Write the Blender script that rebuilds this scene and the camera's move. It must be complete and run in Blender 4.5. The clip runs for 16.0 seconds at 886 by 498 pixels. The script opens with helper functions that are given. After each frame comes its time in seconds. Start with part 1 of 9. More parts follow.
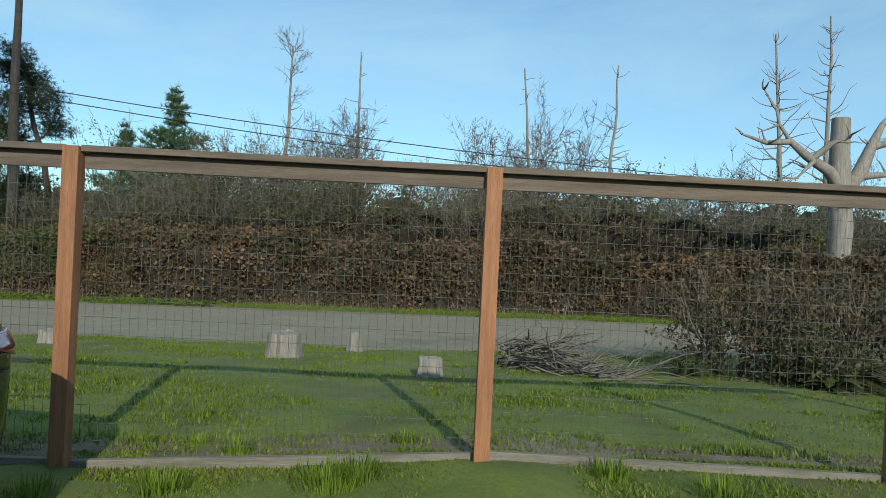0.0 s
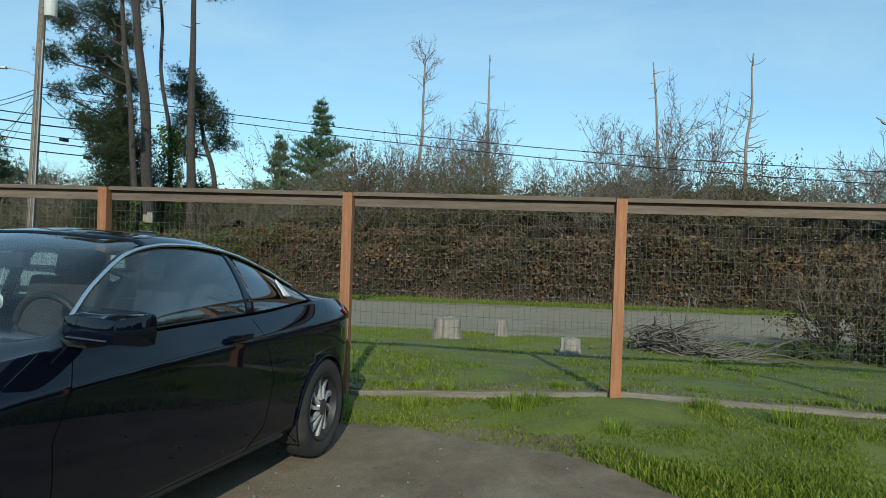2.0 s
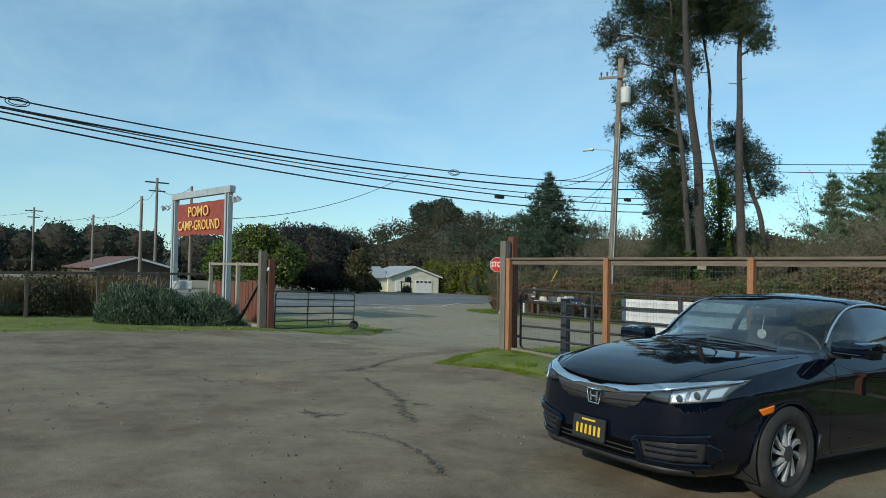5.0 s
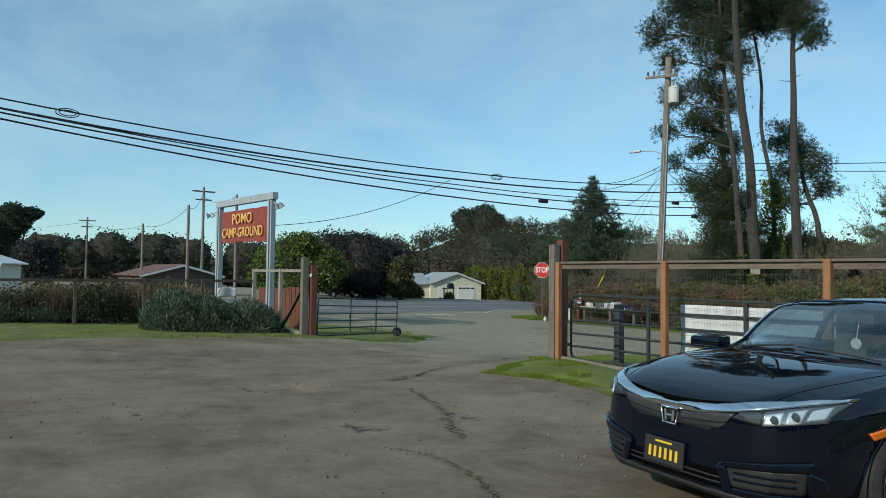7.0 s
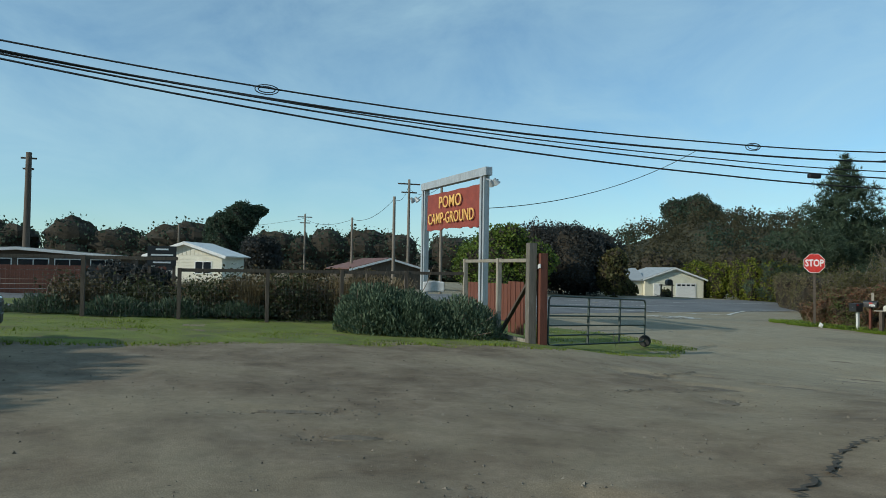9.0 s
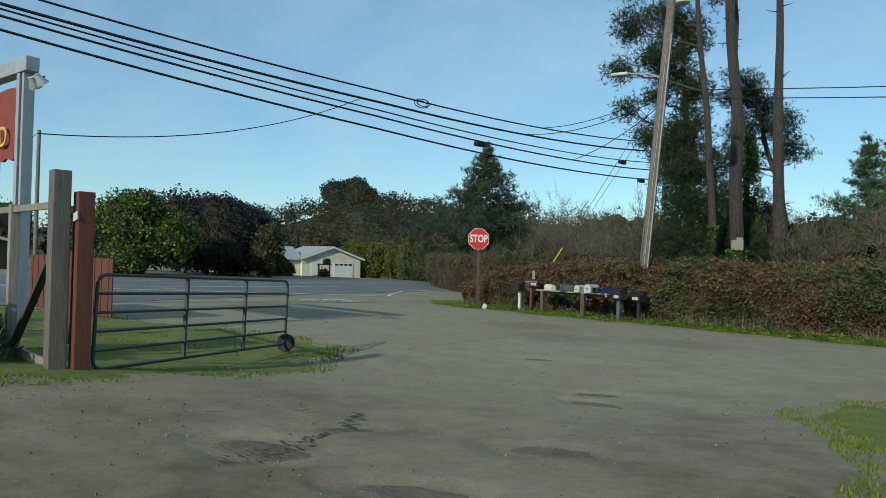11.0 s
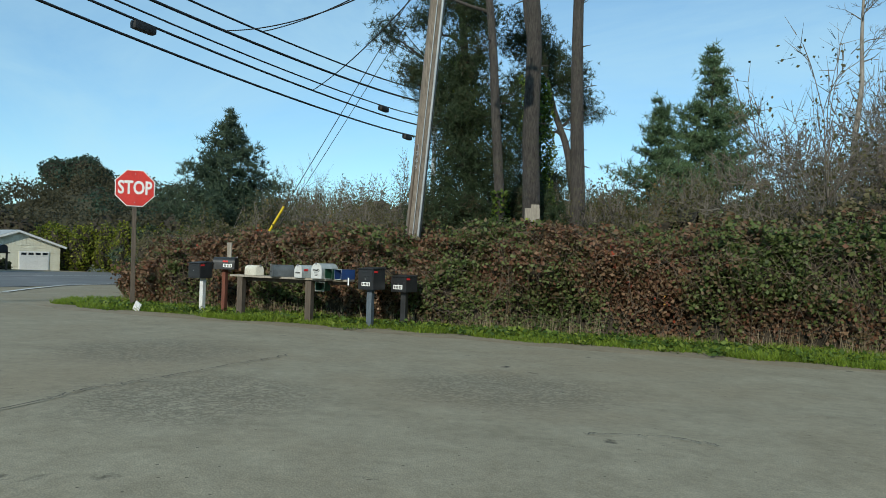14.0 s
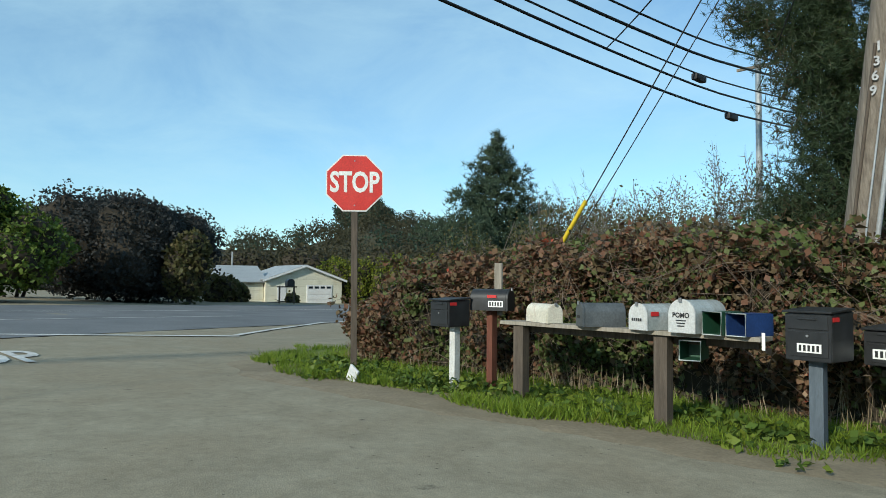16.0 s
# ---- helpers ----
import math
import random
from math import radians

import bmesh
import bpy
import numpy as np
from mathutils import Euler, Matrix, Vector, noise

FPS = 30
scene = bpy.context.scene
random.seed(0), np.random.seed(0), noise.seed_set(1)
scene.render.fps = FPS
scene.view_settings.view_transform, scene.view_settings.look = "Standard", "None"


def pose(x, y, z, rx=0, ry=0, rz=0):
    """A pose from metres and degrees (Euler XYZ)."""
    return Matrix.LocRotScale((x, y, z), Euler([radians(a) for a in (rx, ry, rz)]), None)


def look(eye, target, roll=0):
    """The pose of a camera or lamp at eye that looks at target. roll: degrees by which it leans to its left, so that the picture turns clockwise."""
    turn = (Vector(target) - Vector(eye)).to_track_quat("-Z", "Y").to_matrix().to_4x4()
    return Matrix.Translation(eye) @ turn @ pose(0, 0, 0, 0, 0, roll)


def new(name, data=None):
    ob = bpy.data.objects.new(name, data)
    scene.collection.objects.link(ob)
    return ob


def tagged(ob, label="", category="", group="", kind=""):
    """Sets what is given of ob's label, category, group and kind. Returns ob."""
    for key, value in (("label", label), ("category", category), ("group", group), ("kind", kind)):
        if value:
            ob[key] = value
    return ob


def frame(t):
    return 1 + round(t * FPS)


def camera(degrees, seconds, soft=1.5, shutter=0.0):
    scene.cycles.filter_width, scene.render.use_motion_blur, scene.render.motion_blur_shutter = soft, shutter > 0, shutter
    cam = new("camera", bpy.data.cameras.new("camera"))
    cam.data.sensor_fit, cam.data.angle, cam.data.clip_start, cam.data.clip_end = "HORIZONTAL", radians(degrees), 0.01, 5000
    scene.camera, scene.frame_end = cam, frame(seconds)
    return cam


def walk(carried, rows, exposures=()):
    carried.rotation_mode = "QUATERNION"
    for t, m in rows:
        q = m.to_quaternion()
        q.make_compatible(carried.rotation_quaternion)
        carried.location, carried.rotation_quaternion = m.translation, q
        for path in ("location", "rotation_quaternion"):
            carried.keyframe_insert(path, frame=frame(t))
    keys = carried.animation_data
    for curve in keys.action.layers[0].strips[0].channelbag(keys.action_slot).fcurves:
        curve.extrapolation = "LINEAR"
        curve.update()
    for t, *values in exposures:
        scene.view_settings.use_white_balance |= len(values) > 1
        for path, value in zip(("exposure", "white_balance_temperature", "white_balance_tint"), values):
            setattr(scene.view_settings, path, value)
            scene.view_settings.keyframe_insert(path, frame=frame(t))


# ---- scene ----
cam = camera(65.8, 16.0, 0.7)
PATH = [
    (0, (-0.703, 0.121, 1.23), (-0.648, 2.12, 1.231), 2.8),
    (0.5, (-0.735, -0.282, 1.245), (-0.711, 1.717, 1.248), 2.7),
    (1, (-0.781, -0.809, 1.262), (-0.816, 1.191, 1.263), 2.5),
    (1.5, (-0.821, -1.353, 1.296), (-0.96, 0.642, 1.276), 2.4),
    (2, (-0.894, -1.895, 1.322), (-1.206, 0.081, 1.293), 1.9),
    (2.5, (-1.012, -2.418, 1.338), (-1.574, -0.499, 1.309), 2.2),
    (3, (-0.991, -3.014, 1.371), (-1.813, -1.191, 1.358), -0),
    (3.5, (-0.92, -3.627, 1.416), (-1.997, -1.941, 1.422), 0.1),
    (4, (-0.808, -4.171, 1.446), (-2.091, -2.637, 1.481), 1.1),
    (4.5, (-0.62, -4.631, 1.477), (-2.067, -3.25, 1.53), 0.9),
    (4.7, (-0.558, -4.768, 1.479), (-2.06, -3.448, 1.537), 1),
    (5.2, (-0.4, -5.029, 1.486), (-1.985, -3.809, 1.546), 1),
    (5.75, (-0.322, -5.028, 1.469), (-1.912, -3.816, 1.534), 1.1),
    (6.3, (-0.418, -4.881, 1.451), (-1.995, -3.653, 1.52), 1.1),
    (6.8, (-0.72, -4.752, 1.453), (-2.33, -3.568, 1.524), 1.1),
    (7, (-0.89, -4.718, 1.46), (-2.528, -3.573, 1.535), 0.7),
    (7.5, (-1.798, -4.38, 1.417), (-3.542, -3.404, 1.493), 0.7),
    (8, (-3.083, -4.085, 1.402), (-4.935, -3.335, 1.467), 0.6),
    (8.2, (-3.598, -3.917, 1.401), (-5.478, -3.238, 1.465), 1.1),
    (8.7, (-5.081, -3.496, 1.363), (-6.991, -2.906, 1.422), 1),
    (9.25, (-6.976, -2.794, 1.28), (-8.84, -2.071, 1.325), 0.8),
    (9.8, (-8.842, -1.798, 1.185), (-10.589, -0.824, 1.216), 0.6),
    (10.3, (-10.248, -0.596, 1.114), (-11.851, 0.6, 1.14), 0.5),
    (10.5, (-10.74, -0.052, 1.118), (-12.286, 1.218, 1.14), 0.4),
    (11, (-11.906, 1.301, 1.037), (-13.289, 2.746, 1.056), 1.6),
    (11.5, (-13.033, 2.914, 0.892), (-14.232, 4.515, 0.874), 1.1),
    (12, (-14.068, 4.798, 0.809), (-15.085, 6.519, 0.751), 1.7),
    (12.5, (-15.052, 6.637, 0.688), (-15.921, 8.438, 0.641), 2),
    (13, (-15.775, 8.426, 0.482), (-16.585, 10.253, 0.409), 0.8),
    (13.5, (-16.555, 10.045, 0.361), (-17.365, 11.873, 0.341), 1.3),
    (14, (-17.389, 11.691, 0.306), (-18.217, 13.512, 0.33), 1.7),
    (14.5, (-18.367, 13.287, 0.319), (-19.25, 15.081, 0.352), 2.6),
    (15, (-19.5, 14.755, 0.274), (-20.555, 16.453, 0.359), 1.8),
    (15.5, (-20.981, 16.204, 0.238), (-22.221, 17.772, 0.31), 2.3),
    (16, (-22.663, 17.619, 0.255), (-24.112, 18.995, 0.348), 0.6),
]
EXPOSURES = [(0, 0.1, 6450, 3), (2.5, 0.06, 6450, 3), (4.5, 0.02, 6450, 3), (8, -0.06, 6450, 3), (10.5, -0.15, 6450, 3), (11.5, -0.09, 6450, 3), (12.5, -0.05, 6450, 3), (14.5, 0.14, 6450, 3), (16, 0.22, 6450, 3)]
walk(cam, [(t, look(eye, target, roll)) for t, eye, target, roll in PATH], EXPOSURES)

# ---- light ----
SUN_FROM = Vector((0.19, -0.98, 0.455)).normalized()
world = bpy.data.worlds.new("sky")
scene.world = world
world.use_nodes = True
wn, wl = world.node_tree.nodes, world.node_tree.links
wn.clear()
w_out = wn.new("ShaderNodeOutputWorld")
w_bg = wn.new("ShaderNodeBackground")
w_sky = wn.new("ShaderNodeTexSky")
w_sky.sky_type = "NISHITA"
w_sky.sun_disc = False
w_sky.sun_elevation = math.asin(SUN_FROM.z)
w_sky.sun_rotation = math.atan2(SUN_FROM.x, SUN_FROM.y)
w_sky.air_density, w_sky.dust_density, w_sky.ozone_density = 1.0, 0.15, 3.0
w_bg.inputs["Strength"].default_value = 0.13
# thin high cloud, streaked along one way
w_co = wn.new("ShaderNodeTexCoord")
w_map = wn.new("ShaderNodeMapping")
w_map.inputs["Rotation"].default_value = (0.2, 0.35, 0.9)
w_map.inputs["Scale"].default_value = (1.1, 2.3, 4.6)
w_no = wn.new("ShaderNodeTexNoise")
w_no.inputs["Scale"].default_value = 1.6
w_no.inputs["Detail"].default_value = 9
w_no.inputs["Roughness"].default_value = 0.62
w_no.inputs["Distortion"].default_value = 0.5
w_ra = wn.new("ShaderNodeValToRGB")
w_ra.color_ramp.elements[0].position, w_ra.color_ramp.elements[1].position = 0.28, 0.82
w_ra.color_ramp.elements[0].color, w_ra.color_ramp.elements[1].color = (0.12, 0.12, 0.12, 1), (0.7, 0.7, 0.7, 1)
w_mix = wn.new("ShaderNodeMix")
w_mix.data_type = "RGBA"
w_mix.inputs[7].default_value = (5.0, 5.7, 6.1, 1)
wl.new(w_co.outputs["Generated"], w_map.inputs["Vector"])
wl.new(w_map.outputs[0], w_no.inputs["Vector"])
wl.new(w_no.outputs[0], w_ra.inputs[0])
wl.new(w_ra.outputs[0], w_mix.inputs[0])
wl.new(w_sky.outputs[0], w_mix.inputs[6])
w_tint = wn.new("ShaderNodeMix")
w_tint.data_type, w_tint.blend_type = "RGBA", "MULTIPLY"
w_tint.inputs[0].default_value = 1.0
w_tint.inputs[7].default_value = (0.785, 1.0, 1.085, 1)
wl.new(w_mix.outputs[2], w_tint.inputs[6])
wl.new(w_tint.outputs[2], w_bg.inputs[0])
wl.new(w_bg.outputs[0], w_out.inputs[0])

sun_data = bpy.data.lights.new("sun", "SUN")
sun_data.energy, sun_data.angle, sun_data.color = 3.6, radians(0.6), (1.0, 0.93, 0.82)
sun = new("sun", sun_data)
sun.matrix_world = look(SUN_FROM * 80, (0, 0, 0))

# ---- materials ----
def node_mat(name):
    m = bpy.data.materials.new(name)
    m.use_nodes = True
    t = m.node_tree
    return m, t.nodes, t.links, t.nodes["Principled BSDF"]


def ramp(n, stops, step=False):
    r = n.new("ShaderNodeValToRGB")
    e = r.color_ramp.elements
    while len(e) < len(stops):
        e.new(0.5)
    for k, (p, c) in enumerate(stops):
        e[k].position, e[k].color = p, (*c, 1)
    if step:
        r.color_ramp.interpolation = "CONSTANT"
    return r


def noise_tex(n, l, vec, scale, detail=5, rough=0.55, dist=0.0):
    t = n.new("ShaderNodeTexNoise")
    t.inputs["Scale"].default_value, t.inputs["Detail"].default_value = scale, detail
    t.inputs["Roughness"].default_value, t.inputs["Distortion"].default_value = rough, dist
    l.new(vec, t.inputs["Vector"])
    return t


def mixed(n, l, fac, a, b, how="MIX"):
    x = n.new("ShaderNodeMix")
    x.data_type, x.blend_type = "RGBA", how
    for s, v in ((0, fac), (6, a), (7, b)):
        if isinstance(v, (int, float)):
            x.inputs[s].default_value = v
        elif isinstance(v, tuple):
            x.inputs[s].default_value = (*v, 1)
        else:
            l.new(v, x.inputs[s])
    return x.outputs[2]


def surface(name, dark, light, scale=4.0, stretch=(1, 1, 1), rough=0.75, metal=0.0, bump=0.3, fine=40.0, dirt=None, dirt_amount=0.4, vary=0.0, coat=0.0, depth=0.01):
    """Two-scale noise colour, fine relief, optional dirt patches and piece-to-piece variation."""
    m, n, l, b = node_mat(name)
    co = n.new("ShaderNodeTexCoord")
    mp = n.new("ShaderNodeMapping")
    mp.inputs["Scale"].default_value = stretch
    l.new(co.outputs["Object"], mp.inputs["Vector"])
    big = noise_tex(n, l, mp.outputs[0], scale, 6, 0.6, 0.3)
    r = ramp(n, [(0.3, dark), (0.72, light)])
    l.new(big.outputs[0], r.inputs[0])
    colour = r.outputs[0]
    small = noise_tex(n, l, mp.outputs[0], fine, 4, 0.6)
    sr = ramp(n, [(0.3, (0.72, 0.72, 0.72)), (0.7, (1.12, 1.12, 1.12))])
    l.new(small.outputs[0], sr.inputs[0])
    colour = mixed(n, l, 0.8, colour, sr.outputs[0], "MULTIPLY")
    if dirt:
        dn = noise_tex(n, l, co.outputs["Object"], scale * 0.6, 7, 0.65, 0.6)
        dr = ramp(n, [(0.5, (0, 0, 0)), (0.7, (dirt_amount,) * 3)])
        l.new(dn.outputs[0], dr.inputs[0])
        colour = mixed(n, l, dr.outputs[0], colour, dirt)
    if vary:
        oi = n.new("ShaderNodeObjectInfo")
        vr = ramp(n, [(0, (1 - vary,) * 3), (1, (1 + vary,) * 3)])
        l.new(oi.outputs["Random"], vr.inputs[0])
        colour = mixed(n, l, 1.0, colour, vr.outputs[0], "MULTIPLY")
    l.new(colour, b.inputs["Base Color"])
    b.inputs["Roughness"].default_value, b.inputs["Metallic"].default_value = rough, metal
    b.inputs["Coat Weight"].default_value = coat
    b.inputs["Coat Roughness"].default_value = 0.04
    if bump:
        bp = n.new("ShaderNodeBump")
        bp.inputs["Strength"].default_value, bp.inputs["Distance"].default_value = bump, depth
        l.new(small.outputs[0], bp.inputs["Height"])
        l.new(bp.outputs[0], b.inputs["Normal"])
    return m


def leaf_mat(name, stops, glow=0.25, rough=0.6, step=False, patch=0.0, share=0.3):
    """Leaves: each island takes its own colour from the stops; light passes through a little."""
    m, n, l, b = node_mat(name)
    g = n.new("ShaderNodeNewGeometry")
    r = ramp(n, stops, step)
    fac = g.outputs["Random Per Island"]
    if patch:
        pn = noise_tex(n, l, g.outputs["Position"], patch, 3)
        mm = n.new("ShaderNodeMapRange")
        mm.inputs[1].default_value, mm.inputs[2].default_value = 0.3, 0.7
        l.new(pn.outputs[0], mm.inputs[0])
        av = n.new("ShaderNodeMath")
        av.operation = "MULTIPLY_ADD"
        av.inputs[1].default_value = share
        hv = n.new("ShaderNodeMath")
        hv.operation = "MULTIPLY"
        hv.inputs[1].default_value = 1 - share
        l.new(mm.outputs[0], av.inputs[0])
        l.new(fac, hv.inputs[0])
        l.new(hv.outputs[0], av.inputs[2])
        fac = av.outputs[0]
    l.new(fac, r.inputs[0])
    b.inputs["Roughness"].default_value = rough
    b.inputs["Specular IOR Level"].default_value = 0.3
    l.new(r.outputs[0], b.inputs["Base Color"])
    tr = n.new("ShaderNodeBsdfTranslucent")
    l.new(r.outputs[0], tr.inputs[0])
    mx = n.new("ShaderNodeMixShader")
    mx.inputs[0].default_value = glow
    out = n["Material Output"]
    l.new(b.outputs[0], mx.inputs[1])
    l.new(tr.outputs[0], mx.inputs[2])
    l.new(mx.outputs[0], out.inputs[0])
    return m


def plain(name, colour, rough=0.5, metal=0.0, coat=0.0, alpha=None):
    m, n, l, b = node_mat(name)
    b.inputs["Base Color"].default_value = (*colour, 1)
    b.inputs["Roughness"].default_value, b.inputs["Metallic"].default_value = rough, metal
    b.inputs["Coat Weight"].default_value = coat
    return m


def ground_mat():
    """Gravelly dirt, worn asphalt and soil, by place, with loose stones, stains and cracks."""
    m, n, l, b = node_mat("ground_mix")
    g = n.new("ShaderNodeNewGeometry")
    pos = g.outputs["Position"]
    sep = n.new("ShaderNodeSeparateXYZ")
    l.new(pos, sep.inputs[0])
    wob = noise_tex(n, l, pos, 0.35, 6, 0.6)
    fine = noise_tex(n, l, pos, 9.0, 8, 0.7)
    grit = n.new("ShaderNodeTexVoronoi")
    grit.inputs["Scale"].default_value = 75.0
    l.new(pos, grit.inputs["Vector"])
    mid = noise_tex(n, l, pos, 1.7, 6, 0.62, 0.4)
    # asphalt colours
    a = ramp(n, [(0.3, (0.24, 0.209, 0.147)), (0.7, (0.33, 0.294, 0.213))])
    l.new(mid.outputs[0], a.inputs[0])
    d = ramp(n, [(0.28, (0.112, 0.082, 0.053)), (0.5, (0.178, 0.138, 0.094)), (0.75, (0.258, 0.207, 0.147))])
    l.new(mid.outputs[0], d.inputs[0])
    # dirt towards the lot, asphalt towards the road
    def math_node(op, x, y):
        k = n.new("ShaderNodeMath")
        k.operation = op
        for s, v in enumerate((x, y)):
            if isinstance(v, (int, float)):
                k.inputs[s].default_value = v
            else:
                l.new(v, k.inputs[s])
        return k.outputs[0]
    along = math_node("ADD", math_node("MULTIPLY", sep.outputs[1], 0.13), math_node("MULTIPLY", sep.outputs[0], -0.035))
    along = math_node("ADD", along, math_node("MULTIPLY", wob.outputs[0], 2.6))
    along = math_node("SUBTRACT", along, 2.15)
    sm = n.new("ShaderNodeMapRange")
    sm.interpolation_type = "SMOOTHSTEP"
    sm.inputs[1].default_value, sm.inputs[2].default_value = 0.0, 1.3
    l.new(along, sm.inputs[0])
    colour = mixed(n, l, sm.outputs[0], d.outputs[0], a.outputs[0])
    # worn brown film on the asphalt
    film = ramp(n, [(0.45, (0, 0, 0)), (0.62, (0.7, 0.7, 0.7))])
    l.new(wob.outputs[0], film.inputs[0])
    colour = mixed(n, l, film.outputs[0], colour, (0.27, 0.224, 0.152))
    fr = ramp(n, [(0.25, (0.78, 0.78, 0.78)), (0.75, (1.16, 1.16, 1.16))])
    l.new(fine.outputs[0], fr.inputs[0])
    colour = mixed(n, l, 0.9, colour, fr.outputs[0], "MULTIPLY")
    gr = ramp(n, [(0.0, (1.3, 1.28, 1.24)), (0.3, (1, 1, 1)), (0.75, (0.78, 0.78, 0.78))])
    l.new(grit.outputs["Distance"], gr.inputs[0])
    colour = mixed(n, l, 0.7, colour, gr.outputs[0], "MULTIPLY")
    # cracks
    dis = noise_tex(n, l, pos, 1.1, 5, 0.7)
    add = n.new("ShaderNodeVectorMath")
    add.operation = "MULTIPLY_ADD"
    add.inputs[1].default_value = (0.8, 0.8, 0.8)
    l.new(dis.outputs["Color"], add.inputs[0])
    l.new(pos, add.inputs[2])
    cr = n.new("ShaderNodeTexVoronoi")
    cr.feature = "DISTANCE_TO_EDGE"
    cr.inputs["Scale"].default_value = 0.22
    l.new(add.outputs[0], cr.inputs["Vector"])
    cw = ramp(n, [(0.0, (1, 1, 1)), (0.006, (0.8, 0.8, 0.8)), (0.012, (0, 0, 0))])
    l.new(cr.outputs["Distance"], cw.inputs[0])
    gate = ramp(n, [(0.6, (0, 0, 0)), (0.68, (1, 1, 1))])
    l.new(mid.outputs[0], gate.inputs[0])
    cf = mixed(n, l, 1.0, cw.outputs[0], gate.outputs[0], "MULTIPLY")
    colour = mixed(n, l, cf, colour, (0.035, 0.03, 0.025))
    # sparse dark pits
    pit = n.new("ShaderNodeTexVoronoi")
    pit.inputs["Scale"].default_value = 6.5
    l.new(pos, pit.inputs["Vector"])
    pr = ramp(n, [(0.05, (0.8, 0.8, 0.8)), (0.085, (0, 0, 0))])
    l.new(pit.outputs["Distance"], pr.inputs[0])
    colour = mixed(n, l, pr.outputs[0], colour, (0.06, 0.052, 0.04))
    # crazed asphalt in two worn patches by the joint and by the verge
    craze = n.new("ShaderNodeTexVoronoi")
    craze.feature = "DISTANCE_TO_EDGE"
    craze.inputs["Scale"].default_value = 11.0
    l.new(add.outputs[0], craze.inputs["Vector"])
    masks = []
    for centre, reach in (((-21.7, 17.0, -0.65), 1.5), ((-24.5, 19.1, -0.7), 1.7), ((-19.5, 19.4, -0.75), 1.6)):
        dn = n.new("ShaderNodeVectorMath")
        dn.operation = "DISTANCE"
        dn.inputs[1].default_value = centre
        l.new(add.outputs[0], dn.inputs[0])
        mr = n.new("ShaderNodeMapRange")
        mr.inputs[1].default_value, mr.inputs[2].default_value = reach, reach * 0.5
        l.new(dn.outputs["Value"], mr.inputs[0])
        masks.append(mr.outputs[0])
    crazed = math_node("MAXIMUM", math_node("MAXIMUM", masks[0], masks[1]), masks[2])
    ez = ramp(n, [(0.0, (1, 1, 1)), (0.1, (0.4, 0.4, 0.4)), (0.24, (0, 0, 0))])
    l.new(craze.outputs["Distance"], ez.inputs[0])
    zf = math_node("MULTIPLY", math_node("MULTIPLY", ez.outputs[0], crazed), 0.6)
    colour = mixed(n, l, zf, colour, (0.07, 0.062, 0.05))
    l.new(colour, b.inputs["Base Color"])
    b.inputs["Roughness"].default_value = 0.92
    b.inputs["Specular IOR Level"].default_value = 0.25
    cf = math_node("MAXIMUM", cf, zf)
    h = mixed(n, l, 0.5, fine.outputs[0], grit.outputs["Distance"], "MULTIPLY")
    h = mixed(n, l, cf, h, (0, 0, 0))
    bp = n.new("ShaderNodeBump")
    bp.inputs["Strength"].default_value, bp.inputs["Distance"].default_value = 0.5, 0.012
    l.new(h, bp.inputs["Height"])
    l.new(bp.outputs[0], b.inputs["Normal"])
    return m


GROUND = ground_mat()
SOIL = surface("soil_turf", (0.085, 0.115, 0.014), (0.165, 0.192, 0.026), 1.3, bump=0.6, fine=30, dirt=(0.085, 0.066, 0.036), dirt_amount=0.85, rough=0.95)
REDWOOD = surface("stained_redwood", (0.235, 0.098, 0.042), (0.385, 0.175, 0.08), 5, (6, 6, 0.5), 0.7, bump=0.35, fine=30, dirt=(0.2, 0.09, 0.05), vary=0.08)
REDPOST = surface("dark_red_wood", (0.095, 0.03, 0.018), (0.175, 0.06, 0.036), 5, (6, 6, 0.5), 0.75, bump=0.35, fine=30)
GREYWOOD = surface("weathered_grey_wood", (0.2, 0.175, 0.14), (0.36, 0.325, 0.27), 4, (7, 7, 0.5), 0.85, bump=0.5, fine=34, dirt=(0.13, 0.12, 0.08), vary=0.1)
GREYPOST = surface("old_dark_grey_post", (0.1, 0.09, 0.074), (0.2, 0.18, 0.15), 4, (7, 7, 0.5), 0.9, bump=0.6, fine=30, dirt=(0.07, 0.07, 0.045))
SHOULDER = surface("tan_dirt_shoulder", (0.185, 0.145, 0.092), (0.27, 0.22, 0.145), 2.0, rough=0.95, bump=0.6, fine=24, dirt=(0.12, 0.1, 0.06))
KICKWOOD = surface("dull_ground_board", (0.13, 0.115, 0.09), (0.26, 0.235, 0.19), 4, (0.5, 7, 7), 0.85, bump=0.5, fine=34, dirt=(0.09, 0.085, 0.05), vary=0.1)
RAILWOOD = surface("brown_rail_wood", (0.1, 0.075, 0.055), (0.19, 0.15, 0.115), 4, (0.5, 7, 7), 0.8, bump=0.4, fine=34, vary=0.08)
DARKWOOD = surface("dark_old_wood", (0.055, 0.042, 0.032), (0.12, 0.095, 0.072), 4, (6, 6, 0.6), 0.85, bump=0.5, fine=30, vary=0.1)
POLEWOOD = surface("pole_wood", (0.115, 0.094, 0.074), (0.28, 0.24, 0.195), 3, (9, 9, 0.3), 0.9, bump=0.8, fine=16, dirt=(0.12, 0.1, 0.08))
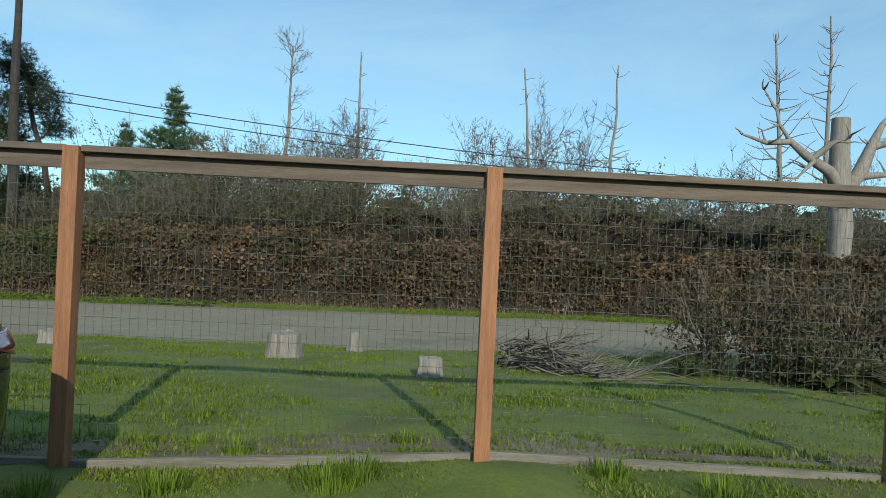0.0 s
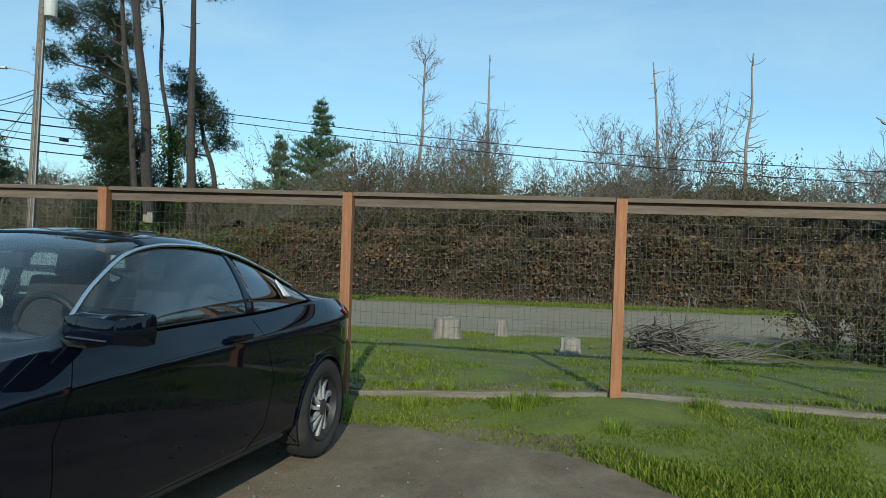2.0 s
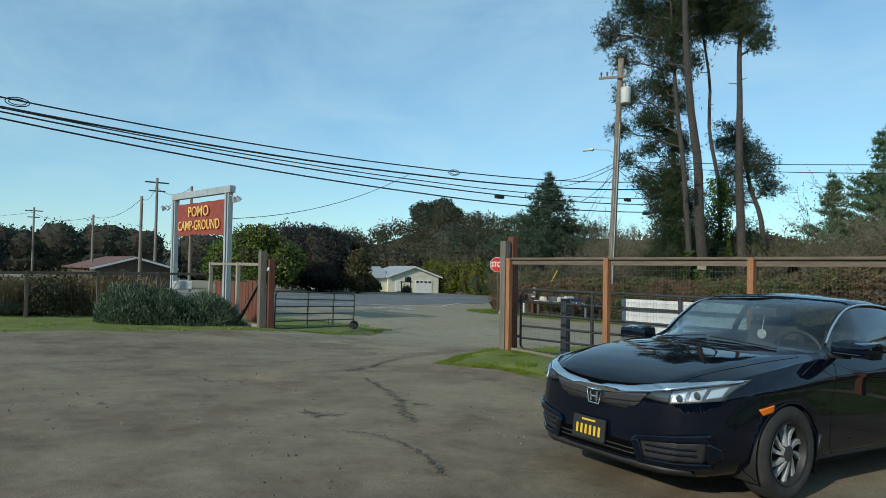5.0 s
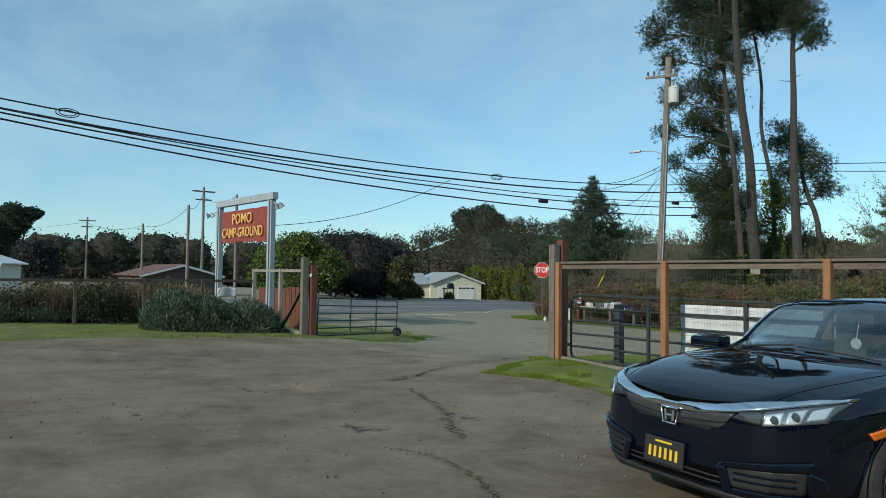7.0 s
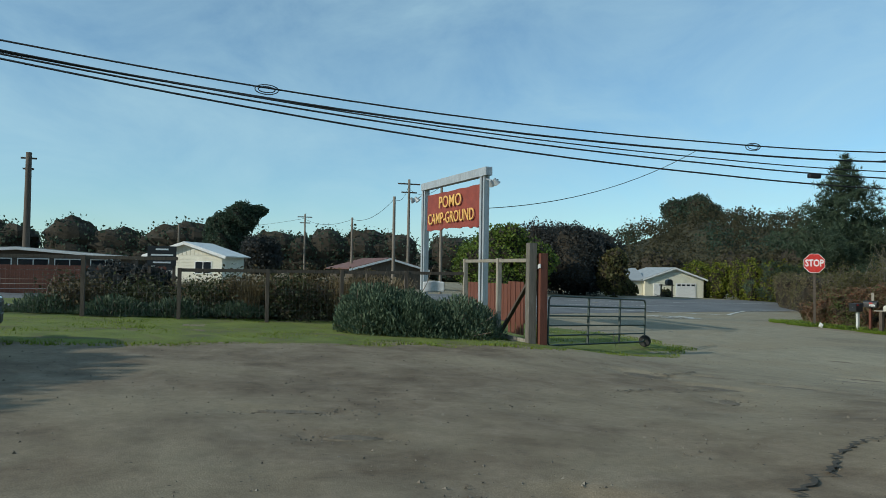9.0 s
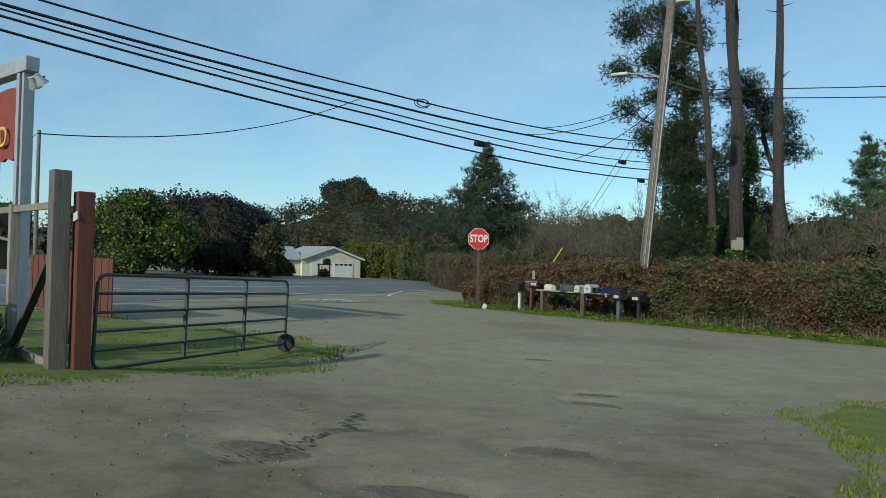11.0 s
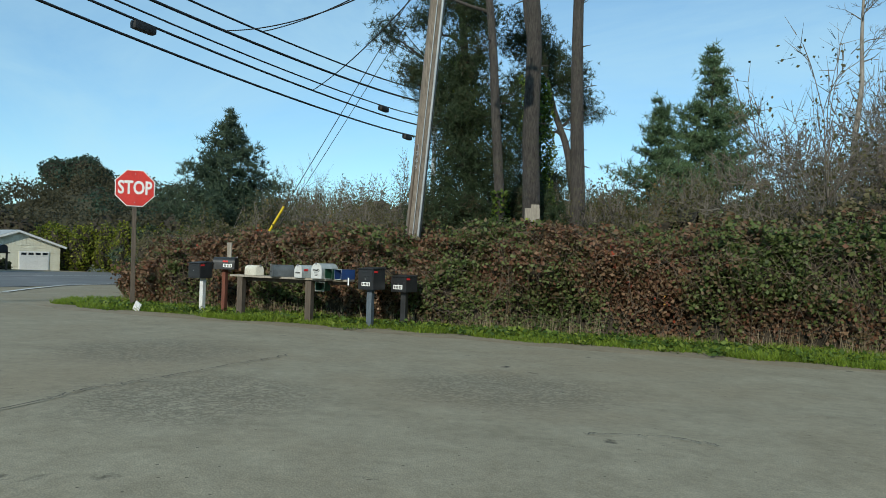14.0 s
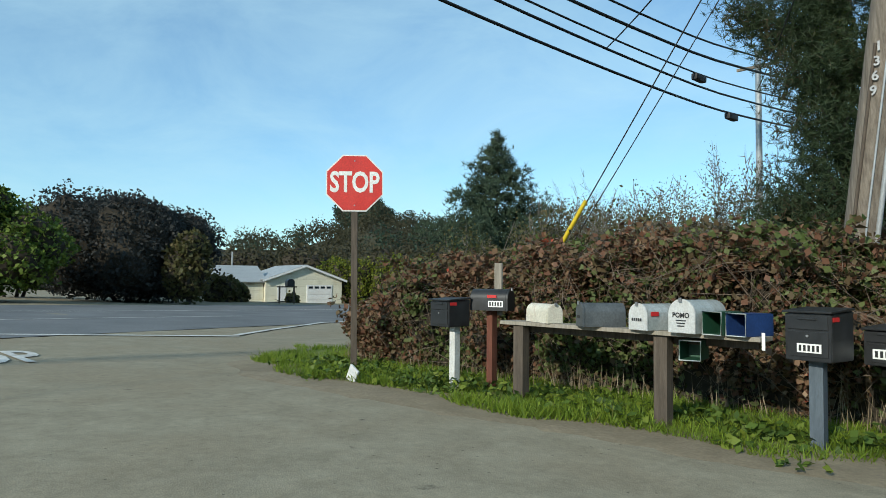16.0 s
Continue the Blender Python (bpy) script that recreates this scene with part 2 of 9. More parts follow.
WIRE = surface("galvanised_wire", (0.12, 0.115, 0.105), (0.2, 0.19, 0.175), 8, rough=0.55, metal=0.6, bump=0)
GATE_GREEN = surface("dark_green_gate_paint", (0.03, 0.05, 0.042), (0.055, 0.08, 0.068), 5, rough=0.5, bump=0.1, fine=50, dirt=(0.09, 0.06, 0.04), dirt_amount=0.3)
GATE_BLACK = surface("black_gate_paint", (0.016, 0.018, 0.02), (0.035, 0.038, 0.04), 5, rough=0.5, bump=0.1, fine=50)
GALV = surface("grey_galvanised_post", (0.34, 0.37, 0.39), (0.5, 0.53, 0.55), 3, (3, 3, 0.4), 0.55, 0.3, 0.1, dirt=(0.25, 0.24, 0.22))
SIGN_RED = surface("weathered_red_sign", (0.2, 0.035, 0.024), (0.3, 0.062, 0.04), 2.5, (1, 1, 1), 0.7, bump=0.25, fine=30, dirt=(0.14, 0.05, 0.04))
SIGN_YELLOW = plain("sign_letter_yellow", (0.72, 0.42, 0.12), 0.6)
RUBBER = surface("tyre_rubber", (0.014, 0.014, 0.014), (0.03, 0.029, 0.028), 8, rough=0.85, bump=0.2, fine=60, dirt=(0.08, 0.07, 0.055), dirt_amount=0.35)
GRASS = leaf_mat("grass_blades", [(0, (0.0772, 0.1150, 0.0120)), (0.45, (0.1339, 0.1900, 0.0188)), (0.8, (0.2060, 0.2500, 0.0300)), (0.93, (0.2884, 0.2600, 0.0600)), (1, (0.4326, 0.3400, 0.1275))], 0.35, patch=0.8)
LUSH = leaf_mat("lush_grass_blades", [(0, (0.075, 0.118, 0.014)), (0.5, (0.155, 0.226, 0.024)), (0.9, (0.2575, 0.3400, 0.0382)), (1, (0.3914, 0.3200, 0.1105))], 0.4, patch=0.8)
BRAMBLE = leaf_mat("bramble_leaves", [(0, (0.0444, 0.0634, 0.0190)), (0.17, (0.0786, 0.1114, 0.0304)), (0.34, (0.1204, 0.1457, 0.0507)), (0.46, (0.1204, 0.0862, 0.0456)), (0.62, (0.1521, 0.0735, 0.0430)), (0.77, (0.2153, 0.1331, 0.0786)), (0.9, (0.3167, 0.2153, 0.1331)), (0.94, (0.3421, 0.0697, 0.0380)), (0.98, (0.5067, 0.3167, 0.0634))], 0.25, step=True, patch=0.62, share=0.58)
BRAMBLE_DRY = leaf_mat("dry_bramble_leaves", [(0, (0.05, 0.0575, 0.0225)), (0.25, (0.0875, 0.0775, 0.035)), (0.45, (0.1375, 0.085, 0.0475)), (0.7, (0.2, 0.125, 0.07)), (0.88, (0.3, 0.2063, 0.115)), (0.96, (0.375, 0.15, 0.05625))], 0.25, step=True, patch=0.6, share=0.45)
THICKET_LEAF = leaf_mat("thicket_leaves", [(0, (0.0625, 0.06875, 0.0275)), (0.35, (0.1063, 0.1063, 0.045)), (0.6, (0.1438, 0.125, 0.065)), (0.85, (0.2, 0.1625, 0.0975)), (1, (0.275, 0.2, 0.1125))], 0.4, patch=0.4)
# fill behind leaves: the shade between them put into a dark colour
GAP_SHADE = surface("leaf_gap_shade", (0.016, 0.014, 0.009), (0.05, 0.038, 0.024), 2.5, bump=0.6, fine=14, rough=0.95)
CANE = surface("dead_canes", (0.09, 0.067, 0.047), (0.22, 0.165, 0.125), 6, rough=0.85, bump=0.2)
TWIG = surface("bare_twigs", (0.095, 0.08, 0.064), (0.19, 0.165, 0.135), 5, rough=0.85, bump=0)
BARK = surface("pine_bark", (0.03, 0.026, 0.023), (0.092, 0.08, 0.071), 3.4, (5, 5, 0.8), 0.95, bump=1.0, fine=11, depth=0.07, dirt=(0.09, 0.085, 0.06), dirt_amount=0.5)
SNAGWOOD = surface("bleached_snag_wood", (0.16, 0.142, 0.12), (0.34, 0.31, 0.27), 3, (6, 6, 0.4), 0.85, bump=0.5, fine=16, dirt=(0.15, 0.12, 0.09), dirt_amount=0.7)
NEEDLES = leaf_mat("dark_pine_needles", [(0, (0.0145, 0.0263, 0.0127)), (0.4, (0.0289, 0.0476, 0.0204)), (0.72, (0.0467, 0.0680, 0.0281)), (0.8, (0.0680, 0.0467, 0.0255)), (1, (0.1105, 0.0680, 0.0382))], 0.2, patch=0.45, share=0.5)
NEEDLES_YOUNG = leaf_mat("young_pine_needles", [(0, (0.04, 0.075, 0.036)), (0.6, (0.08, 0.135, 0.062)), (1, (0.15, 0.2, 0.095))], 0.15, patch=0.8)
SPRUCE = leaf_mat("spruce_needles", [(0, (0.0202, 0.0370, 0.0235)), (0.6, (0.0437, 0.0706, 0.0403)), (1, (0.0840, 0.1109, 0.0605))], 0.1)
# far leaves: distance haze put into the colour as a paler tone
FAR_DARK = leaf_mat("far_dark_hazed_leaves", [(0, (0.0287, 0.0497, 0.0341)), (0.6, (0.0486, 0.0790, 0.0505)), (1, (0.0787, 0.1103, 0.0732))], 0.45, patch=0.08)
FAR_BROWN = leaf_mat("far_brown_hazed_leaves", [(0, (0.058, 0.054, 0.029)), (0.5, (0.07, 0.064, 0.035)), (1, (0.088, 0.078, 0.043))], 0.45, patch=0.06)
LEAF_GREEN = leaf_mat("green_tree_leaves", [(0, (0.036, 0.066, 0.012)), (0.5, (0.084, 0.132, 0.0192)), (1, (0.192, 0.24, 0.036))], 0.25, patch=0.5)
LEAF_YELLOW = leaf_mat("yellow_green_hedge_leaves", [(0, (0.0560, 0.0800, 0.0080)), (0.5, (0.1200, 0.1440, 0.0120)), (1, (0.2000, 0.2080, 0.0240))], 0.25)
LEAF_OLIVE = leaf_mat("olive_shrub_leaves", [(0, (0.05, 0.055, 0.02)), (0.4, (0.085, 0.086, 0.031)), (0.8, (0.125, 0.108, 0.046)), (1, (0.21, 0.135, 0.05))], 0.4, patch=0.5)
LEAF_MAROON = leaf_mat("dark_bush_leaves", [(0, (0.0261, 0.0311, 0.0301)), (0.5, (0.0440, 0.0486, 0.0461)), (1, (0.0713, 0.0675, 0.0638))], 0.45, patch=0.25)
ROSEMARY = leaf_mat("grey_green_shrub_leaves", [(0, (0.0364, 0.0598, 0.0351)), (0.5, (0.0728, 0.1092, 0.0650)), (1, (0.1495, 0.1976, 0.1235))], 0.2, patch=1.0)
TAWNY = leaf_mat("tawny_grass_leaves", [(0, (0.12, 0.085, 0.045)), (0.6, (0.22, 0.165, 0.09)), (1, (0.32, 0.25, 0.15))], 0.25)
IVY = leaf_mat("ivy_leaves", [(0, (0.03, 0.06, 0.01)), (0.6, (0.08, 0.13, 0.02)), (1, (0.18, 0.22, 0.03))], 0.25)
WHITE_PAINT = surface("white_road_paint", (0.5, 0.49, 0.46), (0.68, 0.67, 0.63), 2, rough=0.8, bump=0.3, fine=18, dirt=(0.17, 0.16, 0.15), dirt_amount=0.8)
CABLE = plain("black_cable", (0.012, 0.012, 0.013), 0.6)

BROOM = leaf_mat("dark_broom_leaves", [(0, (0.022, 0.03, 0.012)), (0.5, (0.045, 0.055, 0.02)), (1, (0.09, 0.085, 0.035))], 0.2, patch=0.6)
DRYSTALK = leaf_mat("dry_stalks", [(0, (0.16, 0.12, 0.075)), (0.6, (0.27, 0.21, 0.14)), (1, (0.36, 0.3, 0.2))], 0.2)
BROOM_TAN = leaf_mat("tan_broom_sprays", [(0, (0.036, 0.034, 0.015)), (0.4, (0.072, 0.058, 0.026)), (0.8, (0.112, 0.084, 0.043)), (1, (0.175, 0.133, 0.078))], 0.2, patch=0.9)
STONE = leaf_mat("grey_loose_stones", [(0, (0.07, 0.06, 0.045)), (0.6, (0.14, 0.12, 0.095)), (1, (0.22, 0.2, 0.165))], 0.0, 0.9)
TAR = surface("dark_crack_fill", (0.03, 0.026, 0.02), (0.07, 0.06, 0.045), 6, rough=0.95, bump=0.4)
DEADWOOD = surface("dead_grey_branches", (0.1, 0.086, 0.07), (0.2, 0.176, 0.145), 6, rough=0.9, bump=0.2)
POTFLOOR = surface("damp_pothole_floor", (0.1, 0.08, 0.056), (0.18, 0.146, 0.103), 3, rough=0.95, bump=0.8, fine=22, depth=0.02)

# ---- mesh helpers ----


def link_mesh(name, mesh, material, parent=None, label=""):
    ob = new(name, mesh)
    if material:
        mesh.materials.append(material)
    if parent:
        ob.parent = parent
    return tagged(ob, label)


def part(name, bm, material, parent=None, label="", smooth=False, sharp=35):
    mesh = bpy.data.meshes.new(name)
    bm.to_mesh(mesh)
    bm.free()
    if smooth:
        mesh.shade_smooth()
        mesh.set_sharp_from_angle(angle=radians(sharp))
    return link_mesh(name, mesh, material, parent, label)


def thing(name, label, category, m=None, group="", kind=""):
    ob = new(name)
    ob.empty_display_size = 0.2
    if m is not None:
        ob.matrix_basis = m
    return tagged(ob, label, category, group, kind)


def add_box(bm, centre, size, bevel=0.0, rot=None):
    r = bmesh.ops.create_cube(bm, size=1.0)
    vs = r["verts"]
    m = Matrix.Translation(centre) @ (rot or Matrix()) @ Matrix.Diagonal((*size, 1))
    bmesh.ops.transform(bm, matrix=m, verts=vs)
    if bevel:
        es = list({e for v in vs for e in v.link_edges})
        bmesh.ops.bevel(bm, geom=es, offset=bevel, segments=2, affect="EDGES", profile=0.7)
    return vs


def box_part(name, centre, size, material, parent=None, bevel=0.004, label="", rot=None):
    bm = bmesh.new()
    add_box(bm, (0, 0, 0), size, bevel)
    ob = part(name, bm, material, parent, label)
    ob.matrix_basis = Matrix.Translation(centre) @ (rot or Matrix())
    return ob


def soup(name, quads, material, parent=None, label="", smooth=False):
    """Loose quads or triangles from an array of (count, corners, 3)."""
    count, corners = quads.shape[:2]
    mesh = bpy.data.meshes.new(name)
    mesh.vertices.add(count * corners)
    mesh.vertices.foreach_set("co", quads.astype(np.float32).ravel())
    mesh.loops.add(count * corners)
    mesh.loops.foreach_set("vertex_index", np.arange(count * corners, dtype=np.int32))
    mesh.polygons.add(count)
    mesh.polygons.foreach_set("loop_start", np.arange(0, count * corners, corners, dtype=np.int32))
    mesh.update(calc_edges=True)
    return link_mesh(name, mesh, material, parent, label)


def grid_mesh(name, P, material, parent=None, label="", smooth=True, closed=False):
    """A sheet from an array of points (rows, columns, 3)."""
    a, b = P.shape[:2]
    idx = np.arange(a * b).reshape(a, b)
    f = np.stack([idx[:-1, :-1], idx[1:, :-1], idx[1:, 1:], idx[:-1, 1:]], -1).reshape(-1, 4)
    if closed:
        g = np.stack([idx[:-1, -1], idx[1:, -1], idx[1:, 0], idx[:-1, 0]], -1)
        f = np.concatenate([f, g])
    mesh = bpy.data.meshes.new(name)
    mesh.from_pydata(P.reshape(-1, 3).tolist(), [], f.tolist())
    if smooth:
        mesh.shade_smooth()
    return link_mesh(name, mesh, material, parent, label)


def tubes(name, lines, material, parent=None, label="", sides=5):
    """Tapered tubes along polylines: lines is a list of (points (n,3), radii (n,))."""
    V, F, base = [], [], 0
    ang = np.linspace(0, 2 * np.pi, sides, endpoint=False)
    ca, sa = np.cos(ang)[None, :, None], np.sin(ang)[None, :, None]
    for pts, rad in lines:
        pts = np.asarray(pts, float)
        n = len(pts)
        rad = np.broadcast_to(np.asarray(rad, float), (n,))
        d = np.gradient(pts, axis=0)
        d /= np.linalg.norm(d, axis=1, keepdims=True) + 1e-9
        up = np.where(np.abs(d[:, 2:3]) > 0.9, np.array([[1.0, 0, 0]]), np.array([[0, 0, 1.0]]))
        u = np.cross(d, up)
        u /= np.linalg.norm(u, axis=1, keepdims=True) + 1e-9
        w = np.cross(d, u)
        V.append((pts[:, None] + rad[:, None, None] * (ca * u[:, None] + sa * w[:, None])).reshape(-1, 3))
        i = base + np.arange(n * sides).reshape(n, sides)
        j = np.roll(i, -1, axis=1)
        F.append(np.stack([i[:-1], j[:-1], j[1:], i[1:]], -1).reshape(-1, 4))
        base += n * sides
    V, F = np.concatenate(V), np.concatenate(F)
    mesh = bpy.data.meshes.new(name)
    mesh.vertices.add(len(V))
    mesh.vertices.foreach_set("co", V.astype(np.float32).ravel())
    mesh.loops.add(F.size)
    mesh.loops.foreach_set("vertex_index", F.astype(np.int32).ravel())
    mesh.polygons.add(len(F))
    mesh.polygons.foreach_set("loop_start", np.arange(0, F.size, 4, dtype=np.int32))
    mesh.update(calc_edges=True)
    mesh.shade_smooth()
    ob = link_mesh(name, mesh, material, parent, label)
    if name in ("limbs", "stems", "canes", "wire_panel", "branches", "twig_spray"):
        ob["kind"] = "stuff"
    return ob


def lathe(bm, profile, sides=32, axis="Z"):
    """Turns a profile of (radius, height) round an axis."""
    rings = []
    for r, h in profile:
        ring = []
        for k in range(sides):
            a = 2 * math.pi * k / sides
            c, s = r * math.cos(a), r * math.sin(a)
            ring.append(bm.verts.new((c, s, h) if axis == "Z" else (c, h, s) if axis == "Y" else (h, c, s)))
        rings.append(ring)
    for p, q in zip(rings, rings[1:]):
        for k in range(sides):
            bm.faces.new((p[k], p[(k + 1) % sides], q[(k + 1) % sides], q[k]))
    return rings


def noise2(x, y, scale, seed=0.0):
    """Smooth value noise on arrays, about -1 to 1."""
    x, y = np.asarray(x, float) * scale + seed * 17.3, np.asarray(y, float) * scale + seed * 9.1
    xi, yi = np.floor(x), np.floor(y)
    fx, fy = x - xi, y - yi
    fx, fy = fx * fx * (3 - 2 * fx), fy * fy * (3 - 2 * fy)
    def h(a, b):
        v = np.sin(a * 127.1 + b * 311.7) * 43758.5453
        return (v - np.floor(v)) * 2 - 1
    return (h(xi, yi) * (1 - fx) + h(xi + 1, yi) * fx) * (1 - fy) + (h(xi, yi + 1) * (1 - fx) + h(xi + 1, yi + 1) * fx) * fy


def leaf_quads(C, size, stretch=1.6, flat=0.0, fold=0.15, seed=0):
    """Rhombic leaves at the centres C, turned at random; flat pulls them level."""
    r = np.random.default_rng(seed)
    n = len(C)
    a = r.normal(size=(n, 3))
    a[:, 2] *= 1 - flat
    a /= np.linalg.norm(a, axis=1, keepdims=True)
    b = r.normal(size=(n, 3))
    b[:, 2] *= 1 - flat
    b -= (a * b).sum(1, keepdims=True) * a
    b /= np.linalg.norm(b, axis=1, keepdims=True)
    c = np.cross(a, b)
    s = (size * r.uniform(0.6, 1.4, n))[:, None]
    return np.stack([C - a * s * stretch * 0.5, C - b * s * 0.5 + c * s * fold, C + a * s * stretch * 0.5, C + b * s * 0.5 + c * s * fold], 1)


# ---- lie of the land ----
LEVELS = np.array([
    (-0.7, 0.1, -0.06), (-2.6, -0.3, -0.04), (-2.3, 2.4, -0.12), (-0.3, 4.1, 0.0), (2.1, 4.1, -0.03), (-10, 4, -0.05), (-0.6, -4.6, 0.18),
    (-10.7, 0, -0.17), (-13, 2.9, -0.4), (-15, 6.6, -0.62), (-16.6, 10, -0.93), (-19.5, 14.7, -1.03), (-22.7, 17.6, -1.06), (-17.4, 5.9, -0.7),
    (-21.1, 4.1, -0.5), (-22.5, 7, -0.88), (-20, 19, -1.15), (-30.5, 23.5, -1.18), (-87, 63, -2.4), (-0.5, 8.2, -0.35), (-2.6, 10, -0.45),
    (-1.9, 12.6, -0.7), (-40, 30, -1.4), (-60, 45, -1.9), (20, 12, -0.5), (20, 0, 0), (-30, 0, -0.4), (-20, -10, 0.1), (20, 25, -0.9), (0, 20, -1.0)])
_k = np.hypot(LEVELS[:, None, 0] - LEVELS[None, :, 0], LEVELS[:, None, 1] - LEVELS[None, :, 1]) + 0.4 * np.eye(len(LEVELS))
_a = np.c_[np.ones(len(LEVELS)), LEVELS[:, :2]]
LAND = np.linalg.solve(np.block([[_k, _a], [_a.T, np.zeros((3, 3))]]), np.r_[LEVELS[:, 2], 0, 0, 0])


def land(x, y):
    """Height of the ground."""
    x, y = np.asarray(x, float), np.asarray(y, float)
    n = len(LEVELS)
    d = np.hypot(x[..., None] - LEVELS[:, 0], y[..., None] - LEVELS[:, 1])
    z = d @ LAND[:n] + LAND[n] + LAND[n + 1] * x + LAND[n + 2] * y
    return np.clip(z, -3.2, 0.6)


def sheet(name, xs, ys, material, lift=0.0, rough=0.0, label="", kind="structure", category="", hole=None):
    X, Y = np.meshgrid(xs, ys, indexing="ij")
    Z = land(X, Y) + lift
    if rough:
        Z = Z + rough * noise2(X, Y, 0.9, 3) + rough * 0.6 * noise2(X, Y, 2.7, 5)
    if hole is not None:
        Z = Z - hole(X, Y)
    ob = grid_mesh(name, np.stack([X, Y, Z], -1), material)
    return tagged(ob, label, category, "", kind)


def spread(a, b, near, far, c0, c1):
    """Coordinates from a to b, fine between c0 and c1 and coarser outside."""
    left = c0 - np.cumsum(np.geomspace(near, far, 26))[::-1]
    right = c1 + np.cumsum(np.geomspace(near, far, 26))
    out = np.concatenate([left[left > a], np.arange(c0, c1, near), right[right < b]])
    return np.unique(np.concatenate([[a], out, [b]]))


def road_dip(X, Y):
    """The ground lies a little below the road and the lawns, which cover it."""
    return 0.03 * ((Y > 13.7) & (Y < 24.0) & (X > -36)) + 0.0


# shallow potholes with broken rims: x, y, half-lengths, turn in degrees, depth
POTS = [(-9.9, -1.1, 0.62, 0.34, 75, 0.05), (-9.55, -4.75, 0.75, 0.38, 80, 0.045), (-16.9, 4.4, 0.9, 0.5, 20, 0.045), (-17.2, 5.5, 0.6, 0.25, 60, 0.04), (-15.2, 4.5, 0.8, 0.35, 30, 0.035), (-16.8, 9.5, 0.75, 0.35, 10, 0.03), (-15.3, 6.3, 0.8, 0.42, 20, 0.035),
        (-20.1, 12.75, 0.6, 0.25, 20, 0.025), (-17.3, 10.3, 0.7, 0.25, 35, 0.03), (-13.8, 3.6, 0.6, 0.25, -30, 0.025), (-11.9, -2.0, 0.5, 0.2, 80, 0.02), (-8.9, 1.4, 0.7, 0.2, 55, 0.02), (-13.2, -2.4, 0.7, 0.2, 80, 0.02)]


def dug(X, Y):
    z = road_dip(X, Y)
    for px, py, a, b, turn, deep in POTS:
        c, s = math.cos(radians(turn)), math.sin(radians(turn))
        u, v = (X - px) * c + (Y - py) * s, -(X - px) * s + (Y - py) * c
        d = np.hypot(u / a, v / b) + 0.2 * noise2(X, Y, 2.6, 61) + 0.16 * noise2(X, Y, 6.5, 62)
        z = z + deep * np.clip((1.0 - d) / 0.22, 0, 1)
    return z


gx = np.unique(np.concatenate([spread(-900, 900, 0.4, 120, -36, 8), np.arange(-20.6, -5.6, 0.14)]))
gy = np.unique(np.concatenate([spread(-500, 900, 0.4, 120, -12, 26), np.arange(-5.4, 13.2, 0.14)]))
sheet("ground", gx, gy, GROUND, 0, 0.012, "worn dirt and gravel lot with broken asphalt patches", hole=dug)
sheet("road", np.arange(-37, 70.1, 0.6), np.arange(12.9, 24.4, 0.45), GROUND, 0.004, 0.004, "worn grey asphalt side road beside the hedge", hole=lambda X, Y: 0.05 * (Y < 13.0))


def inside(poly, x, y):
    poly = np.asarray(poly, float)
    hit = np.zeros(np.shape(x), bool)
    for (x0, y0), (x1, y1) in zip(poly, np.roll(poly, -1, axis=0)):
        c = ((y0 > y) != (y1 > y)) & (x < (x1 - x0) * (y - y0) / (y1 - y0 + 1e-12) + x0)
        hit ^= c
    return hit


def lawn(name, poly, step, lift, label, edge=0.35):
    """A turf mat over a polygon, with a ragged edge that dips under the gravel."""
    poly = np.array(poly, float)
    x0, y0 = poly.min(0) - 0.6
    x1, y1 = poly.max(0) + 0.6
    xs, ys = np.arange(x0, x1, step), np.arange(y0, y1, step)
    X, Y = np.meshgrid(xs, ys, indexing="ij")
    wx, wy = X + edge * noise2(X, Y, 1.1, 11), Y + edge * noise2(X, Y, 1.3, 12)
    ins = inside(poly, wx, wy)
    Z = land(X, Y) + lift + 0.02 * noise2(X, Y, 2.2, 4)
    idx = np.arange(X.size).reshape(X.shape)
    keep = ins[:-1, :-1] & ins[1:, :-1] & ins[1:, 1:] & ins[:-1, 1:]
    f = np.stack([idx[:-1, :-1], idx[1:, :-1], idx[1:, 1:], idx[:-1, 1:]], -1)[keep]
    count = np.zeros(X.size)
    np.add.at(count, f.ravel(), 1)
    Zf = Z.ravel() - 0.06 * (count < 4)
    mesh = bpy.data.meshes.new(name)
    used = np.unique(f)
    remap = -np.ones(X.size, int)
    remap[used] = np.arange(len(used))
    mesh.from_pydata(np.c_[X.ravel(), Y.ravel(), Zf][used].tolist(), [], remap[f].tolist())
    mesh.shade_smooth()
    ob = link_mesh(name, mesh, SOIL)
    return tagged(ob, label, "", "", "structure")


